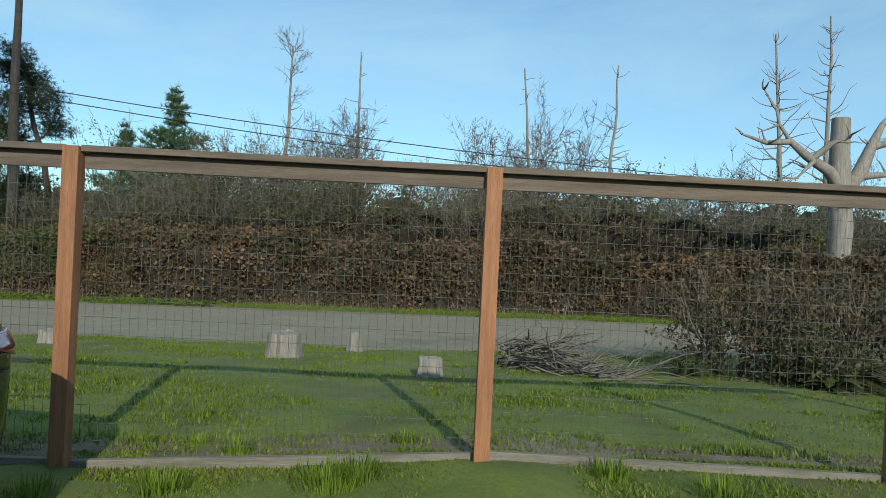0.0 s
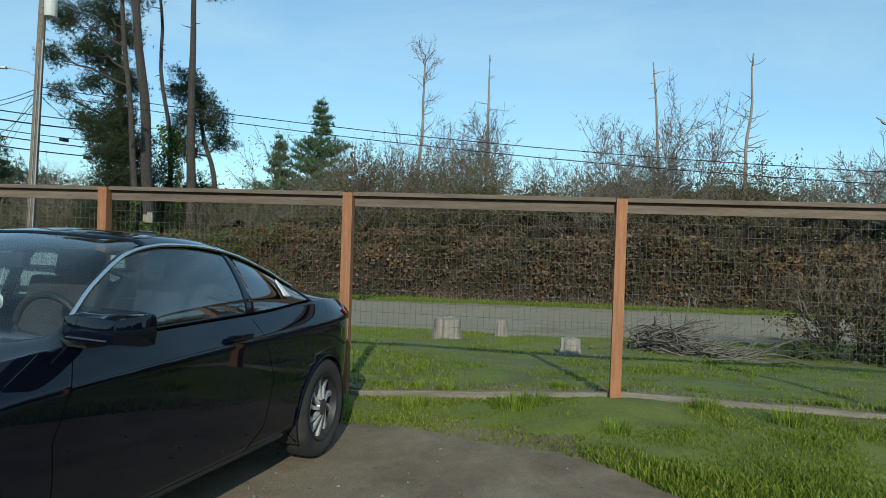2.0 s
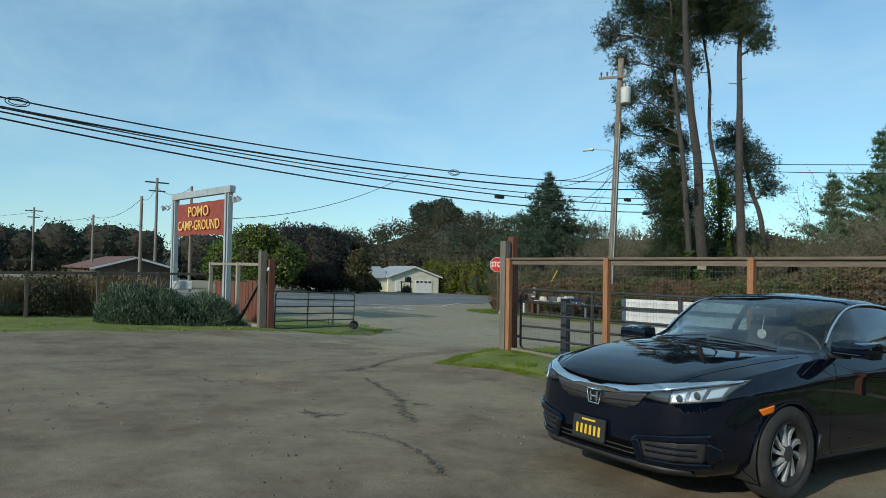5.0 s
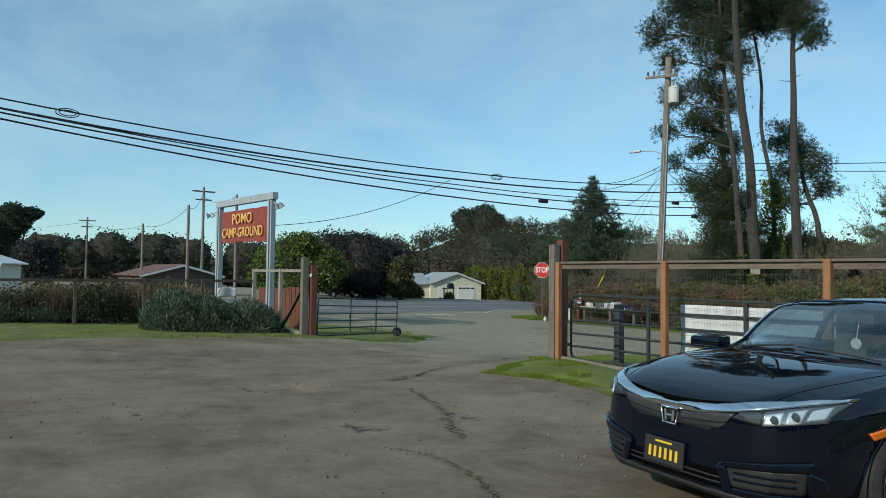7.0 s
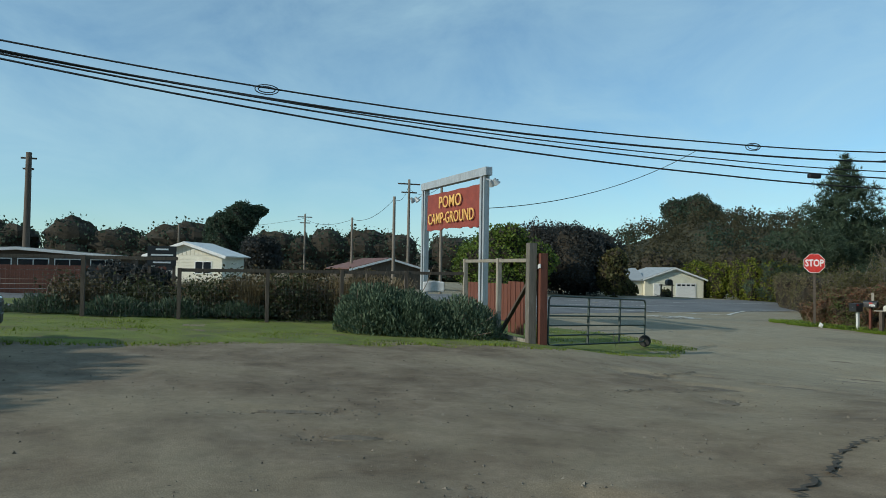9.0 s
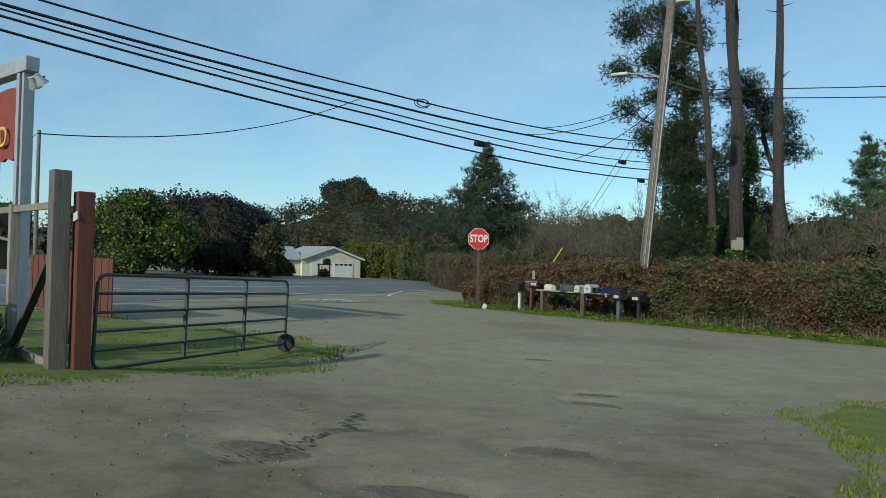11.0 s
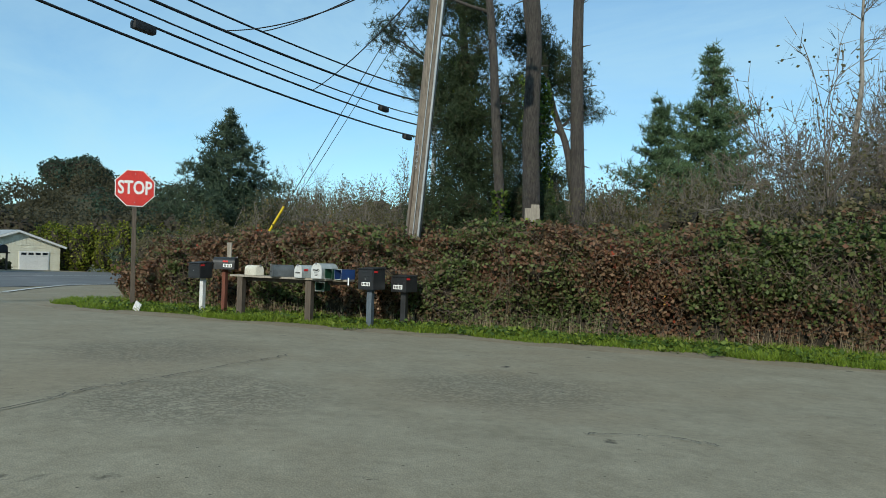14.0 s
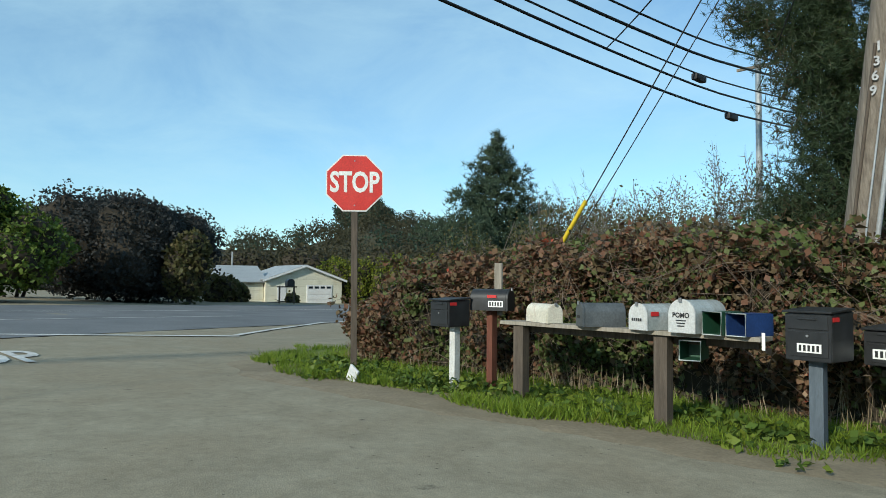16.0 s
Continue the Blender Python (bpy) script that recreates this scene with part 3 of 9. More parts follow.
def blades(name, poly, per_m2, height, material, label, seed=0, edge=0.35, clump=0.5, width=0.007, lean=0.5, fade=None):
    r = np.random.default_rng(seed)
    poly = np.array(poly, float)
    (x0, y0), (x1, y1) = poly.min(0), poly.max(0)
    n = int((x1 - x0) * (y1 - y0) * per_m2)
    x, y = r.uniform(x0, x1, n), r.uniform(y0, y1, n)
    k = inside(poly, x + edge * noise2(x, y, 1.1, 11), y + edge * noise2(x, y, 1.3, 12))
    dens = 0.5 + 0.5 * noise2(x, y, 1.6, 21) + 0.35 * noise2(x, y, 5.0, 22)
    k &= r.uniform(0, 1, n) < np.clip(1 - clump + clump * 1.6 * dens, 0.08, 1)
    if fade is not None:
        k &= r.uniform(0, 1, n) < fade(x, y)
    x, y = x[k], y[k]
    n = len(x)
    h = height * r.uniform(0.45, 1.3, n) * (1 + 0.45 * noise2(x, y, 0.9, 31) + 0.3 * noise2(x, y, 4.0, 33))
    a = r.uniform(0, 2 * np.pi, n)
    w = width * r.uniform(0.6, 1.5, n) * (0.6 + h / height * 0.5)
    base = np.c_[x, y, land(x, y) - 0.01]
    side = np.c_[np.cos(a), np.sin(a), np.zeros(n)] * w[:, None]
    b = a + np.pi / 2 + r.normal(0, 0.5, n)
    tip = base + np.c_[np.cos(b) * h * lean * r.uniform(0, 1.2, n), np.sin(b) * h * lean * r.uniform(0, 1.2, n), h]
    ob = soup(name, np.stack([base - side, base + side, tip], 1), material)
    return tagged(ob, label, "grass", "", "stuff")


FIELD = [(-10.6, 4.3), (12, 4.3), (12, 12.9), (-2, 13.2), (-7, 13.1), (-9.4, 12.8), (-12.2, 13.0), (-14.2, 12.8), (-14.9, 12.0), (-14.8, 10.6), (-13.6, 8.2), (-12.9, 6.4), (-11.6, 5.2)]
STRIP = [(-10.2, 3.2), (-9.3, 1.9), (-7, 2.3), (-5, 2.7), (-2.3, 3.05), (-1.4, 3.05), (-0.6, 2.5), (0.3, 1.7), (1.5, 0.8), (3.5, 0.2), (6, 0), (6, 4.4), (-10.4, 4.4)]
VERGE = [(-36.5, 26), (-33.6, 23.6), (-31.5, 23.0), (-29, 23.25), (-27, 23.55), (-24, 24.1), (-20, 24.4), (-12, 24.5), (0, 24.6), (10, 23.6), (30, 23.2), (30, 28), (-33, 28)]
LEFT_LAWN = [(-19.2, -14), (-18.6, -6.4), (-19.7, -3.2), (-20, 0.8), (-20.3, 3.4), (-20.2, 5), (-20.8, 7), (-21.4, 8.6), (-22.5, 10.2), (-25.2, 10.6), (-30, 9), (-34, 6.4), (-34, -14)]
lawn("lawn_field", FIELD, 0.3, 0.02, "mown green grass field beyond the fence")
lawn("lawn_strip", STRIP, 0.2, 0.015, "tufted grass strip at the foot of the fence")
lawn("verge", VERGE, 0.3, 0.03, "bright green grass verge below the bramble hedge")
lawn("lawn_left", LEFT_LAWN, 0.35, 0.02, "short green lawn at the campground fence")
blades("field_grass", FIELD, 1600, 0.044, GRASS, "short green grass with pale dry patches", 1, clump=0.35, width=0.009, fade=lambda x, y: np.where((x > -9) & (x < 7), 1.0, 0.5))
blades("strip_grass", STRIP, 8200, 0.034, GRASS, "tufted green grass along the fence", 2, clump=0.3, lean=0.9, fade=lambda x, y: np.where(x > -5, 1.0, 0.75))
blades("verge_grass", VERGE, 1600, 0.12, LUSH, "lush bright green verge grass", 3, clump=0.75, width=0.0075, lean=1.15, fade=lambda x, y: np.where((x > -34) & (x < -10) & (y < 27), 1.0, 0.45) * (y < 27.4))
blades("lawn_grass", LEFT_LAWN, 300, 0.042, GRASS, "short green lawn grass", 4, width=0.012, fade=lambda x, y: np.where(x > -27, 1.0, 0.25))

# broad-leaved weeds in the verge
r_w = np.random.default_rng(19)
wx = r_w.uniform(-33, -8, 640)
wy = np.interp(wx, [-33, -31, -28, -24, -20, -8], [24.4, 24.1, 24.4, 24.9, 25.2, 25.4]) + r_w.normal(0, 0.42, len(wx))
wc = np.repeat(np.c_[wx, wy, land(wx, wy) + r_w.uniform(0.05, 0.12, len(wx))], 16, 0) + r_w.normal(0, 1, (16 * len(wx), 3)) * np.array([0.11, 0.11, 0.035])
tagged(soup("verge_weeds", leaf_quads(wc, 0.06, 1.6, 0.45, 0.15, 20), IVY), "broad-leaved green weeds in the verge", "weeds", "", "stuff")

# bare tan dirt along the verge
u = np.linspace(0, 1, 260)
vx = -33.8 + 44 * u
vy = np.interp(vx, [-36.5, -33.6, -31.5, -29, -27, -24, -20, -12, 0, 10, 30], [26, 23.6, 23.0, 23.25, 23.55, 24.1, 24.4, 24.5, 24.6, 23.6, 23.2])
w_in = np.linspace(0.5, -0.75, 6)[None] - np.r_[np.zeros(1), np.ones(5)][None] * (0.12 * noise2(vx, 0 * vx, 1.4, 71) + 0.1 * noise2(vx, 0 * vx, 4.2, 72))[:, None] * np.linspace(0, 1, 6)[None]
X, Y = np.repeat(vx[:, None], 6, 1), vy[:, None] + w_in
Z = land(X, Y) + 0.016 - 0.03 * (np.arange(6) == 5)[None] + 0.004 * noise2(X, Y, 0.9, 3) + 0.0024 * noise2(X, Y, 2.7, 5)
tagged(grid_mesh("dirt_shoulder", np.stack([X, Y, Z], -1), SHOULDER), "bare tan dirt shoulder along the verge", "", "", "structure")

# loose stones on the lot, thicker round the potholes
r_p = np.random.default_rng(15)
n = 15000
sx, sy = r_p.uniform(-24, 1, n), r_p.uniform(-6, 13, n)
m = 120
for px, py, a, b, turn, deep in POTS:
    q = r_p.normal(0, 0.62, (m, 2)) * (a, b)
    c, s = math.cos(radians(turn)), math.sin(radians(turn))
    sx, sy = np.r_[sx, px + q[:, 0] * c - q[:, 1] * s], np.r_[sy, py + q[:, 0] * s + q[:, 1] * c]
ok = ~(inside(FIELD, sx, sy) | inside(LEFT_LAWN, sx, sy) | inside(STRIP, sx, sy))
sx, sy = sx[ok], sy[ok]
n = len(sx)
size = 0.006 + 0.016 * r_p.uniform(0, 1, n) ** 3
pts = np.array([(1, 0, 0), (-0.5, 0.85, 0), (-0.5, -0.85, 0), (0.1, 0.1, 0.8)], float)
an = r_p.uniform(0, 2 * np.pi, n)
ca, sa = np.cos(an), np.sin(an)
jit = pts[None] * r_p.uniform(0.6, 1.3, (n, 4, 1)) * size[:, None, None]
R = np.stack([jit[..., 0] * ca[:, None] - jit[..., 1] * sa[:, None], jit[..., 0] * sa[:, None] + jit[..., 1] * ca[:, None], jit[..., 2]], -1)
R += np.stack([sx, sy, land(sx, sy) - dug(sx, sy) - 0.002], -1)[:, None]
tagged(soup("loose_gravel", R[:, [[0, 1, 3], [1, 2, 3], [2, 0, 3]]].reshape(-1, 3, 3), STONE), "loose stones scattered on the dirt lot", "gravel", "", "stuff")


def crack(pts, width, label):
    """A dark open joint in the paving, with a ragged edge."""
    r = np.random.default_rng(int(abs(pts[0][0] * 100)))
    pts = np.array(pts, float)
    seg = np.array([p + (q - p) * u for p, q in zip(pts, pts[1:]) for u in np.linspace(0, 1, 28, endpoint=False)] + [pts[-1]])
    d = np.gradient(seg, axis=0)
    d /= np.linalg.norm(d, axis=1, keepdims=True) + 1e-9
    sd = np.c_[-d[:, 1], d[:, 0]]
    seg = seg + sd * r.normal(0, width * 0.7, len(seg))[:, None]
    w = width * r.uniform(0.15, 1.0, len(seg))[:, None] / 2
    rows = np.stack([seg - sd * w, seg + sd * w], 1)
    P = np.concatenate([rows, (land(rows[..., 0], rows[..., 1]) + 0.021)[..., None]], -1)
    return tagged(grid_mesh("paving_crack", P, TAR), label, "", "", "structure")


crack([(-22.5, 11.4), (-22.9, 15.6), (-23.05, 16.2), (-22.98, 17.3), (-23.2, 19.4)], 0.03, "dark open joint in the asphalt")
for px, py, a, b, turn, deep in POTS:
    c, s = math.cos(radians(turn)), math.sin(radians(turn))
    # damp earth in the bottom
    ph, rr = np.meshgrid(np.linspace(0, 2 * np.pi, 40), np.linspace(0.0, 0.62, 7), indexing="ij")
    rr = rr * (1 + 0.25 * noise2(np.cos(ph) * 2 + px, np.sin(ph) * 2 + py, 1.2, 64))
    u, v = a * rr * np.cos(ph), b * rr * np.sin(ph)
    X, Y = px + u * c - v * s, py + u * s + v * c
    Z = land(X, Y) - dug(X, Y) + 0.008 + 0.012 * noise2(X, Y, 0.9, 3) + 0.0072 * noise2(X, Y, 2.7, 5) - 0.02 * (rr > 0.5)
    tagged(grid_mesh("pothole_floor", np.stack([X, Y, Z], -1), POTFLOOR), "damp dark earth in a shallow pothole", "", "", "structure")
for way, wide in (([(-9.51, 0.38), (-10.51, 2.0), (-10.85, 3.09), (-13.35, 6.12)], 0.06), ([(-8.75, 0.2), (-7.54, -0.18), (-6.99, -0.42), (-5.87, -1.02)], 0.05),
                  ([(-5.86, -1.82), (-5.5, -1.61), (-5.18, -1.61), (-4.73, -1.71), (-4.2, -1.94)], 0.035),
                  ([(-16.54, 3.8), (-16.65, 4.25), (-17.0, 5.3), (-17.65, 6.15)], 0.08), ([(-14.7, 2.33), (-14.79, 3.26), (-14.71, 3.86), (-14.7, 4.4)], 0.06)):
    crack(way, wide, "dark crumbling asphalt edge in the lot")
crack([(-15.5, 14.2), (-15.0, 14.6), (-14.4, 14.7)], 0.025, "dark crack in the asphalt")
crack([(-18.6, 17.2), (-18.0, 17.5), (-17.6, 17.4)], 0.025, "short dark crack in the asphalt")

# taller tufts in the strip by the fence
r_t = np.random.default_rng(12)
tuft = []
for cx, cy, rr, hh in [(-1.15, 3.75, 0.2, 0.2), (-1.0, 3.85, 0.16, 0.18), (-2.0, 3.7, 0.14, 0.2), (0.9, 3.6, 0.16, 0.26), (1.7, 3.3, 0.15, 0.22), (-0.4, 3.1, 0.12, 0.16), (0.4, 3.9, 0.12, 0.2), (-2.6, 3.6, 0.12, 0.2), (2.3, 3.0, 0.2, 0.26), (-1.8, 4.4, 0.1, 0.18), (-6.2, 3.2, 0.2, 0.22), (-8.2, 2.9, 0.2, 0.2)] + [(r_t.uniform(-4, 4), r_t.uniform(4.6, 11), 0.1, r_t.uniform(0.08, 0.13)) for _ in range(60)]:
    n = int(150 * (rr / 0.15))
    ang, rad = r_t.uniform(0, 2 * np.pi, n), rr * np.sqrt(r_t.uniform(0, 1, n))
    x, y = cx + rad * np.cos(ang), cy + rad * np.sin(ang)
    base = np.c_[x, y, land(x, y)]
    side = np.c_[-np.sin(ang), np.cos(ang), 0 * ang] * 0.006
    h = 0.6 * hh * r_t.uniform(0.5, 1.1, n)
    tip = base + np.c_[np.cos(ang) * h * 0.6 * r_t.uniform(0, 1, n), np.sin(ang) * h * 0.6 * r_t.uniform(0, 1, n), h]
    tuft.append(np.stack([base - side, base + side, tip], 1))
tagged(soup("grass_tufts", np.concatenate(tuft), LUSH), "tall bright green grass tufts", "grass", "", "stuff")

# ---- highway and road markings ----
HW = Vector((-0.42, 0.91, 0)).normalized()
HN = Vector((-HW.y, HW.x, 0))
S, T = np.meshgrid(np.arange(-90, 140, 3.0), np.arange(0, 20.1, 2.0), indexing="ij")
X, Y = -40.6 + HW.x * S + HN.x * T, 21.5 + HW.y * S + HN.y * T
ASPHALT = surface("highway_asphalt", (0.1, 0.105, 0.11), (0.17, 0.172, 0.175), 0.4, (1, 1, 1), 0.9, bump=0.5, fine=14)
tagged(grid_mesh("highway", np.stack([X, Y, land(X, Y) + 0.012], -1), ASPHALT), "blue-grey asphalt highway crossing beyond the stop sign", "", "", "structure")


def stripe(name, pts, width, label):
    """A painted line on the road surface."""
    pts = np.array(pts, float)
    seg = [p + (q - p) * u for p, q in zip(pts, pts[1:]) for u in np.linspace(0, 1, 12, endpoint=False)] + [pts[-1]]
    seg = np.array(seg)
    d = np.gradient(seg, axis=0)
    d /= np.linalg.norm(d, axis=1, keepdims=True)
    s = np.c_[-d[:, 1], d[:, 0]] * width / 2
    rows = np.stack([seg - s, seg + s], 1)
    P = np.concatenate([rows, (land(rows[..., 0], rows[..., 1]) + 0.022)[..., None]], -1)
    return tagged(grid_mesh(name, P, WHITE_PAINT), label, "", "", "structure")


stripe("marking_edge_line", [(-46.5, 1), (-44.2, 11), (-41.6, 21.2), (-39.6, 26.3)], 0.3, "white painted line across the junction mouth")
stripe("marking_curve_line", [(-40.0, 26.4), (-42.5, 29.0), (-46.4, 33.4), (-53, 47), (-75, 95)], 0.22, "white painted highway edge line")
stripe("marking_far_line", [(-45, -20), (-51.2, 4), (-57, 28), (-66, 50), (-85, 95)], 0.2, "white painted far highway edge line")
stripe("marking_lane_line", [(-44, 0), (-47.2, 18.5), (-52.5, 33)], 0.15, "white painted lane line")


def text_mesh(body, size, extrude=0.0, bold=0.0):
    c = bpy.data.curves.new("lettering", "FONT")
    c.body, c.size, c.extrude, c.offset = body, size, extrude, bold
    c.align_x, c.align_y = "CENTER", "CENTER"
    c.resolution_u = 3
    ob = bpy.data.objects.new("lettering", c)
    scene.collection.objects.link(ob)
    dg = bpy.context.evaluated_depsgraph_get()
    mesh = bpy.data.meshes.new_from_object(ob.evaluated_get(dg))
    bpy.data.objects.remove(ob)
    bpy.data.curves.remove(c)
    return mesh


m = text_mesh("STOP", 1.0, 0.0, 0.02)
co = np.array([v.co[:] for v in m.vertices])
nx, ny = -35.9 - co[:, 1] * 2.9, 19.6 + co[:, 0] * 1.0
for v, a, b, c in zip(m.vertices, nx, ny, land(nx, ny) + 0.02):
    v.co = (a, b, c)
tagged(link_mesh("marking_stop", m, WHITE_PAINT), "worn white word painted on the asphalt", "", "", "structure")

# ---- timber and wire fence by the lot ----
FENCE_Y, POSTS = 4.07, [4.53, 2.10, -0.32, -2.70, -5.10, -7.51, -9.78]


def mesh_wire(name, x0, x1, z0, z1, parent, y=0.0, dx=0.0508, dz=0.1016, rad=0.0017):
    """A welded wire panel."""
    bm = bmesh.new()
    nz, nx = int((z1 - z0) / dz), int((x1 - x0) / dx)
    lines = [([(x0, y, z0 + k * dz), (x1, y, z0 + k * dz)], rad) for k in range(nz + 1)]
    lines += [([(x0 + (k + 0.5) * dx, y - 0.002, z0), (x0 + (k + 0.5) * dx, y - 0.002, z1)], rad * 0.85) for k in range(nx)]
    bm.free()
    return tubes(name, [(np.array(p), r) for p, r in lines], WIRE, parent, sides=3)


fence = thing("fence", "redwood post and welded wire fence with brown top rail", "fence", pose(0, FENCE_Y, 0))
for k, x in enumerate(POSTS):
    z0 = float(land(x, FENCE_Y))
    box_part("post", (x, -0.03 if k else 0, (1.71 + z0 - 0.3) / 2), (0.09, 0.09, 1.71 - z0 + 0.3), REDWOOD, fence, 0.004)
for x1, x0 in zip(POSTS, POSTS[1:]):
    a, b = x0 + 0.046, x1 - 0.046
    z0 = float(land((x0 + x1) / 2, FENCE_Y))
    box_part("rail", ((a + b) / 2, 0.02, 1.635), (b - a, 0.038, 0.089), RAILWOOD, fence, 0.003)
    box_part("rail_cap", ((a + b) / 2, 0.02, 1.70), (b - a, 0.14, 0.036), RAILWOOD, fence, 0.004)
    tilt = float(land(x1, FENCE_Y) - land(x0, FENCE_Y)) / (x1 - x0)
    box_part("kickboard", ((a + b) / 2, 0.02, z0 + 0.015), (b - a, 0.038, 0.09), KICKWOOD, fence, 0.004, rot=Matrix.Rotation(-math.atan(tilt), 4, "Y"))
    mesh_wire("wire_panel", a, b, z0 + 0.1, 1.6, fence, 0.042)
# the doubled end posts at the gateway
zg = float(land(-9.95, 4))
box_part("end_post", (-9.905, -0.02, (2.03 + zg - 0.3) / 2), (0.14, 0.14, 2.03 - zg + 0.3), GREYPOST, fence, 0.008, "weathered grey end post with a chamfered top")
box_part("hinge_post", (-9.88, 0.16, (2.12 + zg - 0.3) / 2), (0.14, 0.14, 2.12 - zg + 0.3), REDPOST, fence, 0.006, "dark red gate hinge post")


def tube_gate(name, length, height, material, rails, uprights, label, m, group="farm gates"):
    """A tubular farm gate with rounded corners, lying along local x from the hinge."""
    g = thing(name, label, "gate", m, group)
    r, c = 0.024, 0.14
    pts = [(0, 0, 0)]
    loop = []
    for cx, cz, a0 in [(length - c, height - c, 90), (length - c, c, 0), (c, c, -90), (c, height - c, -180)]:
        for k in range(6):
            a = radians(a0 - 90 * k / 5)
            loop.append((cx + c * math.cos(a), 0, cz + c * math.sin(a)))
    loop.append(loop[0])
    tubes("gate_frame", [(np.array(loop), r)], material, g, sides=10)
    for k in range(1, rails):
        z = height * k / rails
        tubes("rail", [(np.array([(0, 0, z), (length, 0, z)]), r * 0.85)], material, g, sides=8)
    for u in uprights:
        box_part("upright", (u * length, 0, height / 2), (0.045, 0.05, height - 0.02), material, g, 0.004)
    return g


# near gate, folded back behind the fence
gx, gy = -9.84, 4.42
gate_a = tube_gate("tube_gate", 5.0, 1.15, GATE_BLACK, 5, (0.33, 0.66), "dark tubular farm gate folded back behind the fence", pose(gx, gy, float(land(gx, gy)) + 0.02, 0, 0, 3.5))
for z in (0.25, 0.95):
    box_part("hinge", (-0.05, 0, z), (0.1, 0.05, 0.05), GATE_BLACK, gate_a, 0.004)
BANNER = surface("white_banner", (0.52, 0.53, 0.54), (0.66, 0.67, 0.68), 1.5, rough=0.6, bump=0.2, fine=8)
U, V = np.meshgrid(np.linspace(0, 2.3, 40), np.linspace(0, 0.82, 14), indexing="ij")
ban = grid_mesh("banner", np.stack([U, 0.02 * np.sin(U * 5) + 0.015 * noise2(U, V, 3), V], -1), BANNER)
ban.matrix_basis = gate_a.matrix_basis @ pose(2.2, 0.07, 0.25)
ban.modifiers.new("thickness", "SOLIDIFY").thickness = 0.004
tagged(ban, "white plastic banner tied behind the farm gate", "banner")
navy = surface("dark_blue_post_paint", (0.018, 0.022, 0.032), (0.035, 0.042, 0.06), 4, (4, 4, 0.5), 0.7)
pz = float(land(-9.18, 4.9))
tagged(box_part("gate_stop_post", (-9.18, 4.95, pz + 0.48), (0.13, 0.13, 1.16), navy, None, 0.006), "dark blue painted short wooden gate stop post", "post")

# far gate, swung open towards the road
GP = Vector((-21.1, 4.1, 0))
za = float(land(GP.x, GP.y))
fence_b = thing("campground_fence", "weathered grey timber and wire campground fence", "fence", pose(0, 0, 0))
box_part("gate_post", (GP.x, GP.y, (1.95 + za - 0.4) / 2), (0.2, 0.2, 1.95 - za + 0.4), GREYPOST, fence_b, 0.012, "tall weathered grey gate post")
box_part("hinge_post", (-21.0, 4.35, (1.7 + za - 0.4) / 2), (0.19, 0.19, 1.7 - za + 0.4), REDPOST, fence_b, 0.008, "dark red-brown gate hinge post")
LINE_B = [(-21.1, 4.1), (-23.2, 4.15), (-25.95, 4.2)]
for (xa, ya), (xb, yb) in zip(LINE_B, LINE_B[1:]):
    zz = float(land(xb, yb))
    box_part("post", (xb, yb, (1.6 + zz - 0.3) / 2), (0.12, 0.12, 1.6 - zz + 0.3), GREYWOOD, fence_b, 0.006)
    a = math.atan2(yb - ya, xb - xa)
    L = math.hypot(xb - xa, yb - ya) - 0.12
    c = ((xa + xb) / 2, (ya + yb) / 2)
    box_part("rail", (*c, 1.53), (L, 0.06, 0.09), GREYWOOD, fence_b, 0.004, rot=Matrix.Rotation(a, 4, "Z"))
    box_part("kickboard", (*c, float(land(*c)) + 0.07), (L, 0.045, 0.14), GREYWOOD, fence_b, 0.004, rot=Matrix.Rotation(a, 4, "Z"))
# long run to the south
RUN = [(-25.95, 4.2), (-25.92, 2.3), (-25.88, 0.35), (-25.8, -1.75), (-25.7, -4.05), (-25.6, -6.35), (-25.4, -8.8), (-25.2, -11.4), (-25, -14), (-24.6, -17)]
for k, ((xa, ya), (xb, yb)) in enumerate(zip(RUN, RUN[1:])):
    zz = float(land(xb, yb))
    top = 1.2 if k < 4 else 1.5
    box_part("post", (xb, yb, (top + zz - 0.3) / 2), (0.1, 0.1, top - zz + 0.3), DARKWOOD, fence_b, 0.005)
    a = math.atan2(yb - ya, xb - xa)
    L = math.hypot(xb - xa, yb - ya) - 0.1
    c = ((xa + xb) / 2, (ya + yb) / 2)
    box_part("rail", (*c, top - 0.06), (L, 0.05, 0.09), DARKWOOD, fence_b, 0.004, rot=Matrix.Rotation(a, 4, "Z"))
    w = mesh_wire("wire_panel", -L / 2, L / 2, 0, 1.15, fence_b, 0, 0.1, 0.15, 0.002)
    w.matrix_basis = Matrix.Translation((*c, float(land(*c)) + 0.08)) @ Matrix.Rotation(a, 4, "Z")
# diagonal brace and board panel by the gate post
br = Vector((-23.1, 4.15, -0.45)), Vector((-21.2, 4.12, 1.05))
d = br[1] - br[0]
box_part("brace", (br[0] + br[1]) / 2, (0.1, 0.06, d.length), DARKWOOD, fence_b, 0.004, rot=d.to_track_quat("Z", "Y").to_matrix().to_4x4())
for k in range(6):
    box_part("board", (-24.6 + k * 0.17, 5.1 + 0.02 * (k % 2), 0.2), (0.16, 0.02, 1.5), REDPOST, fence_b, 0.003)

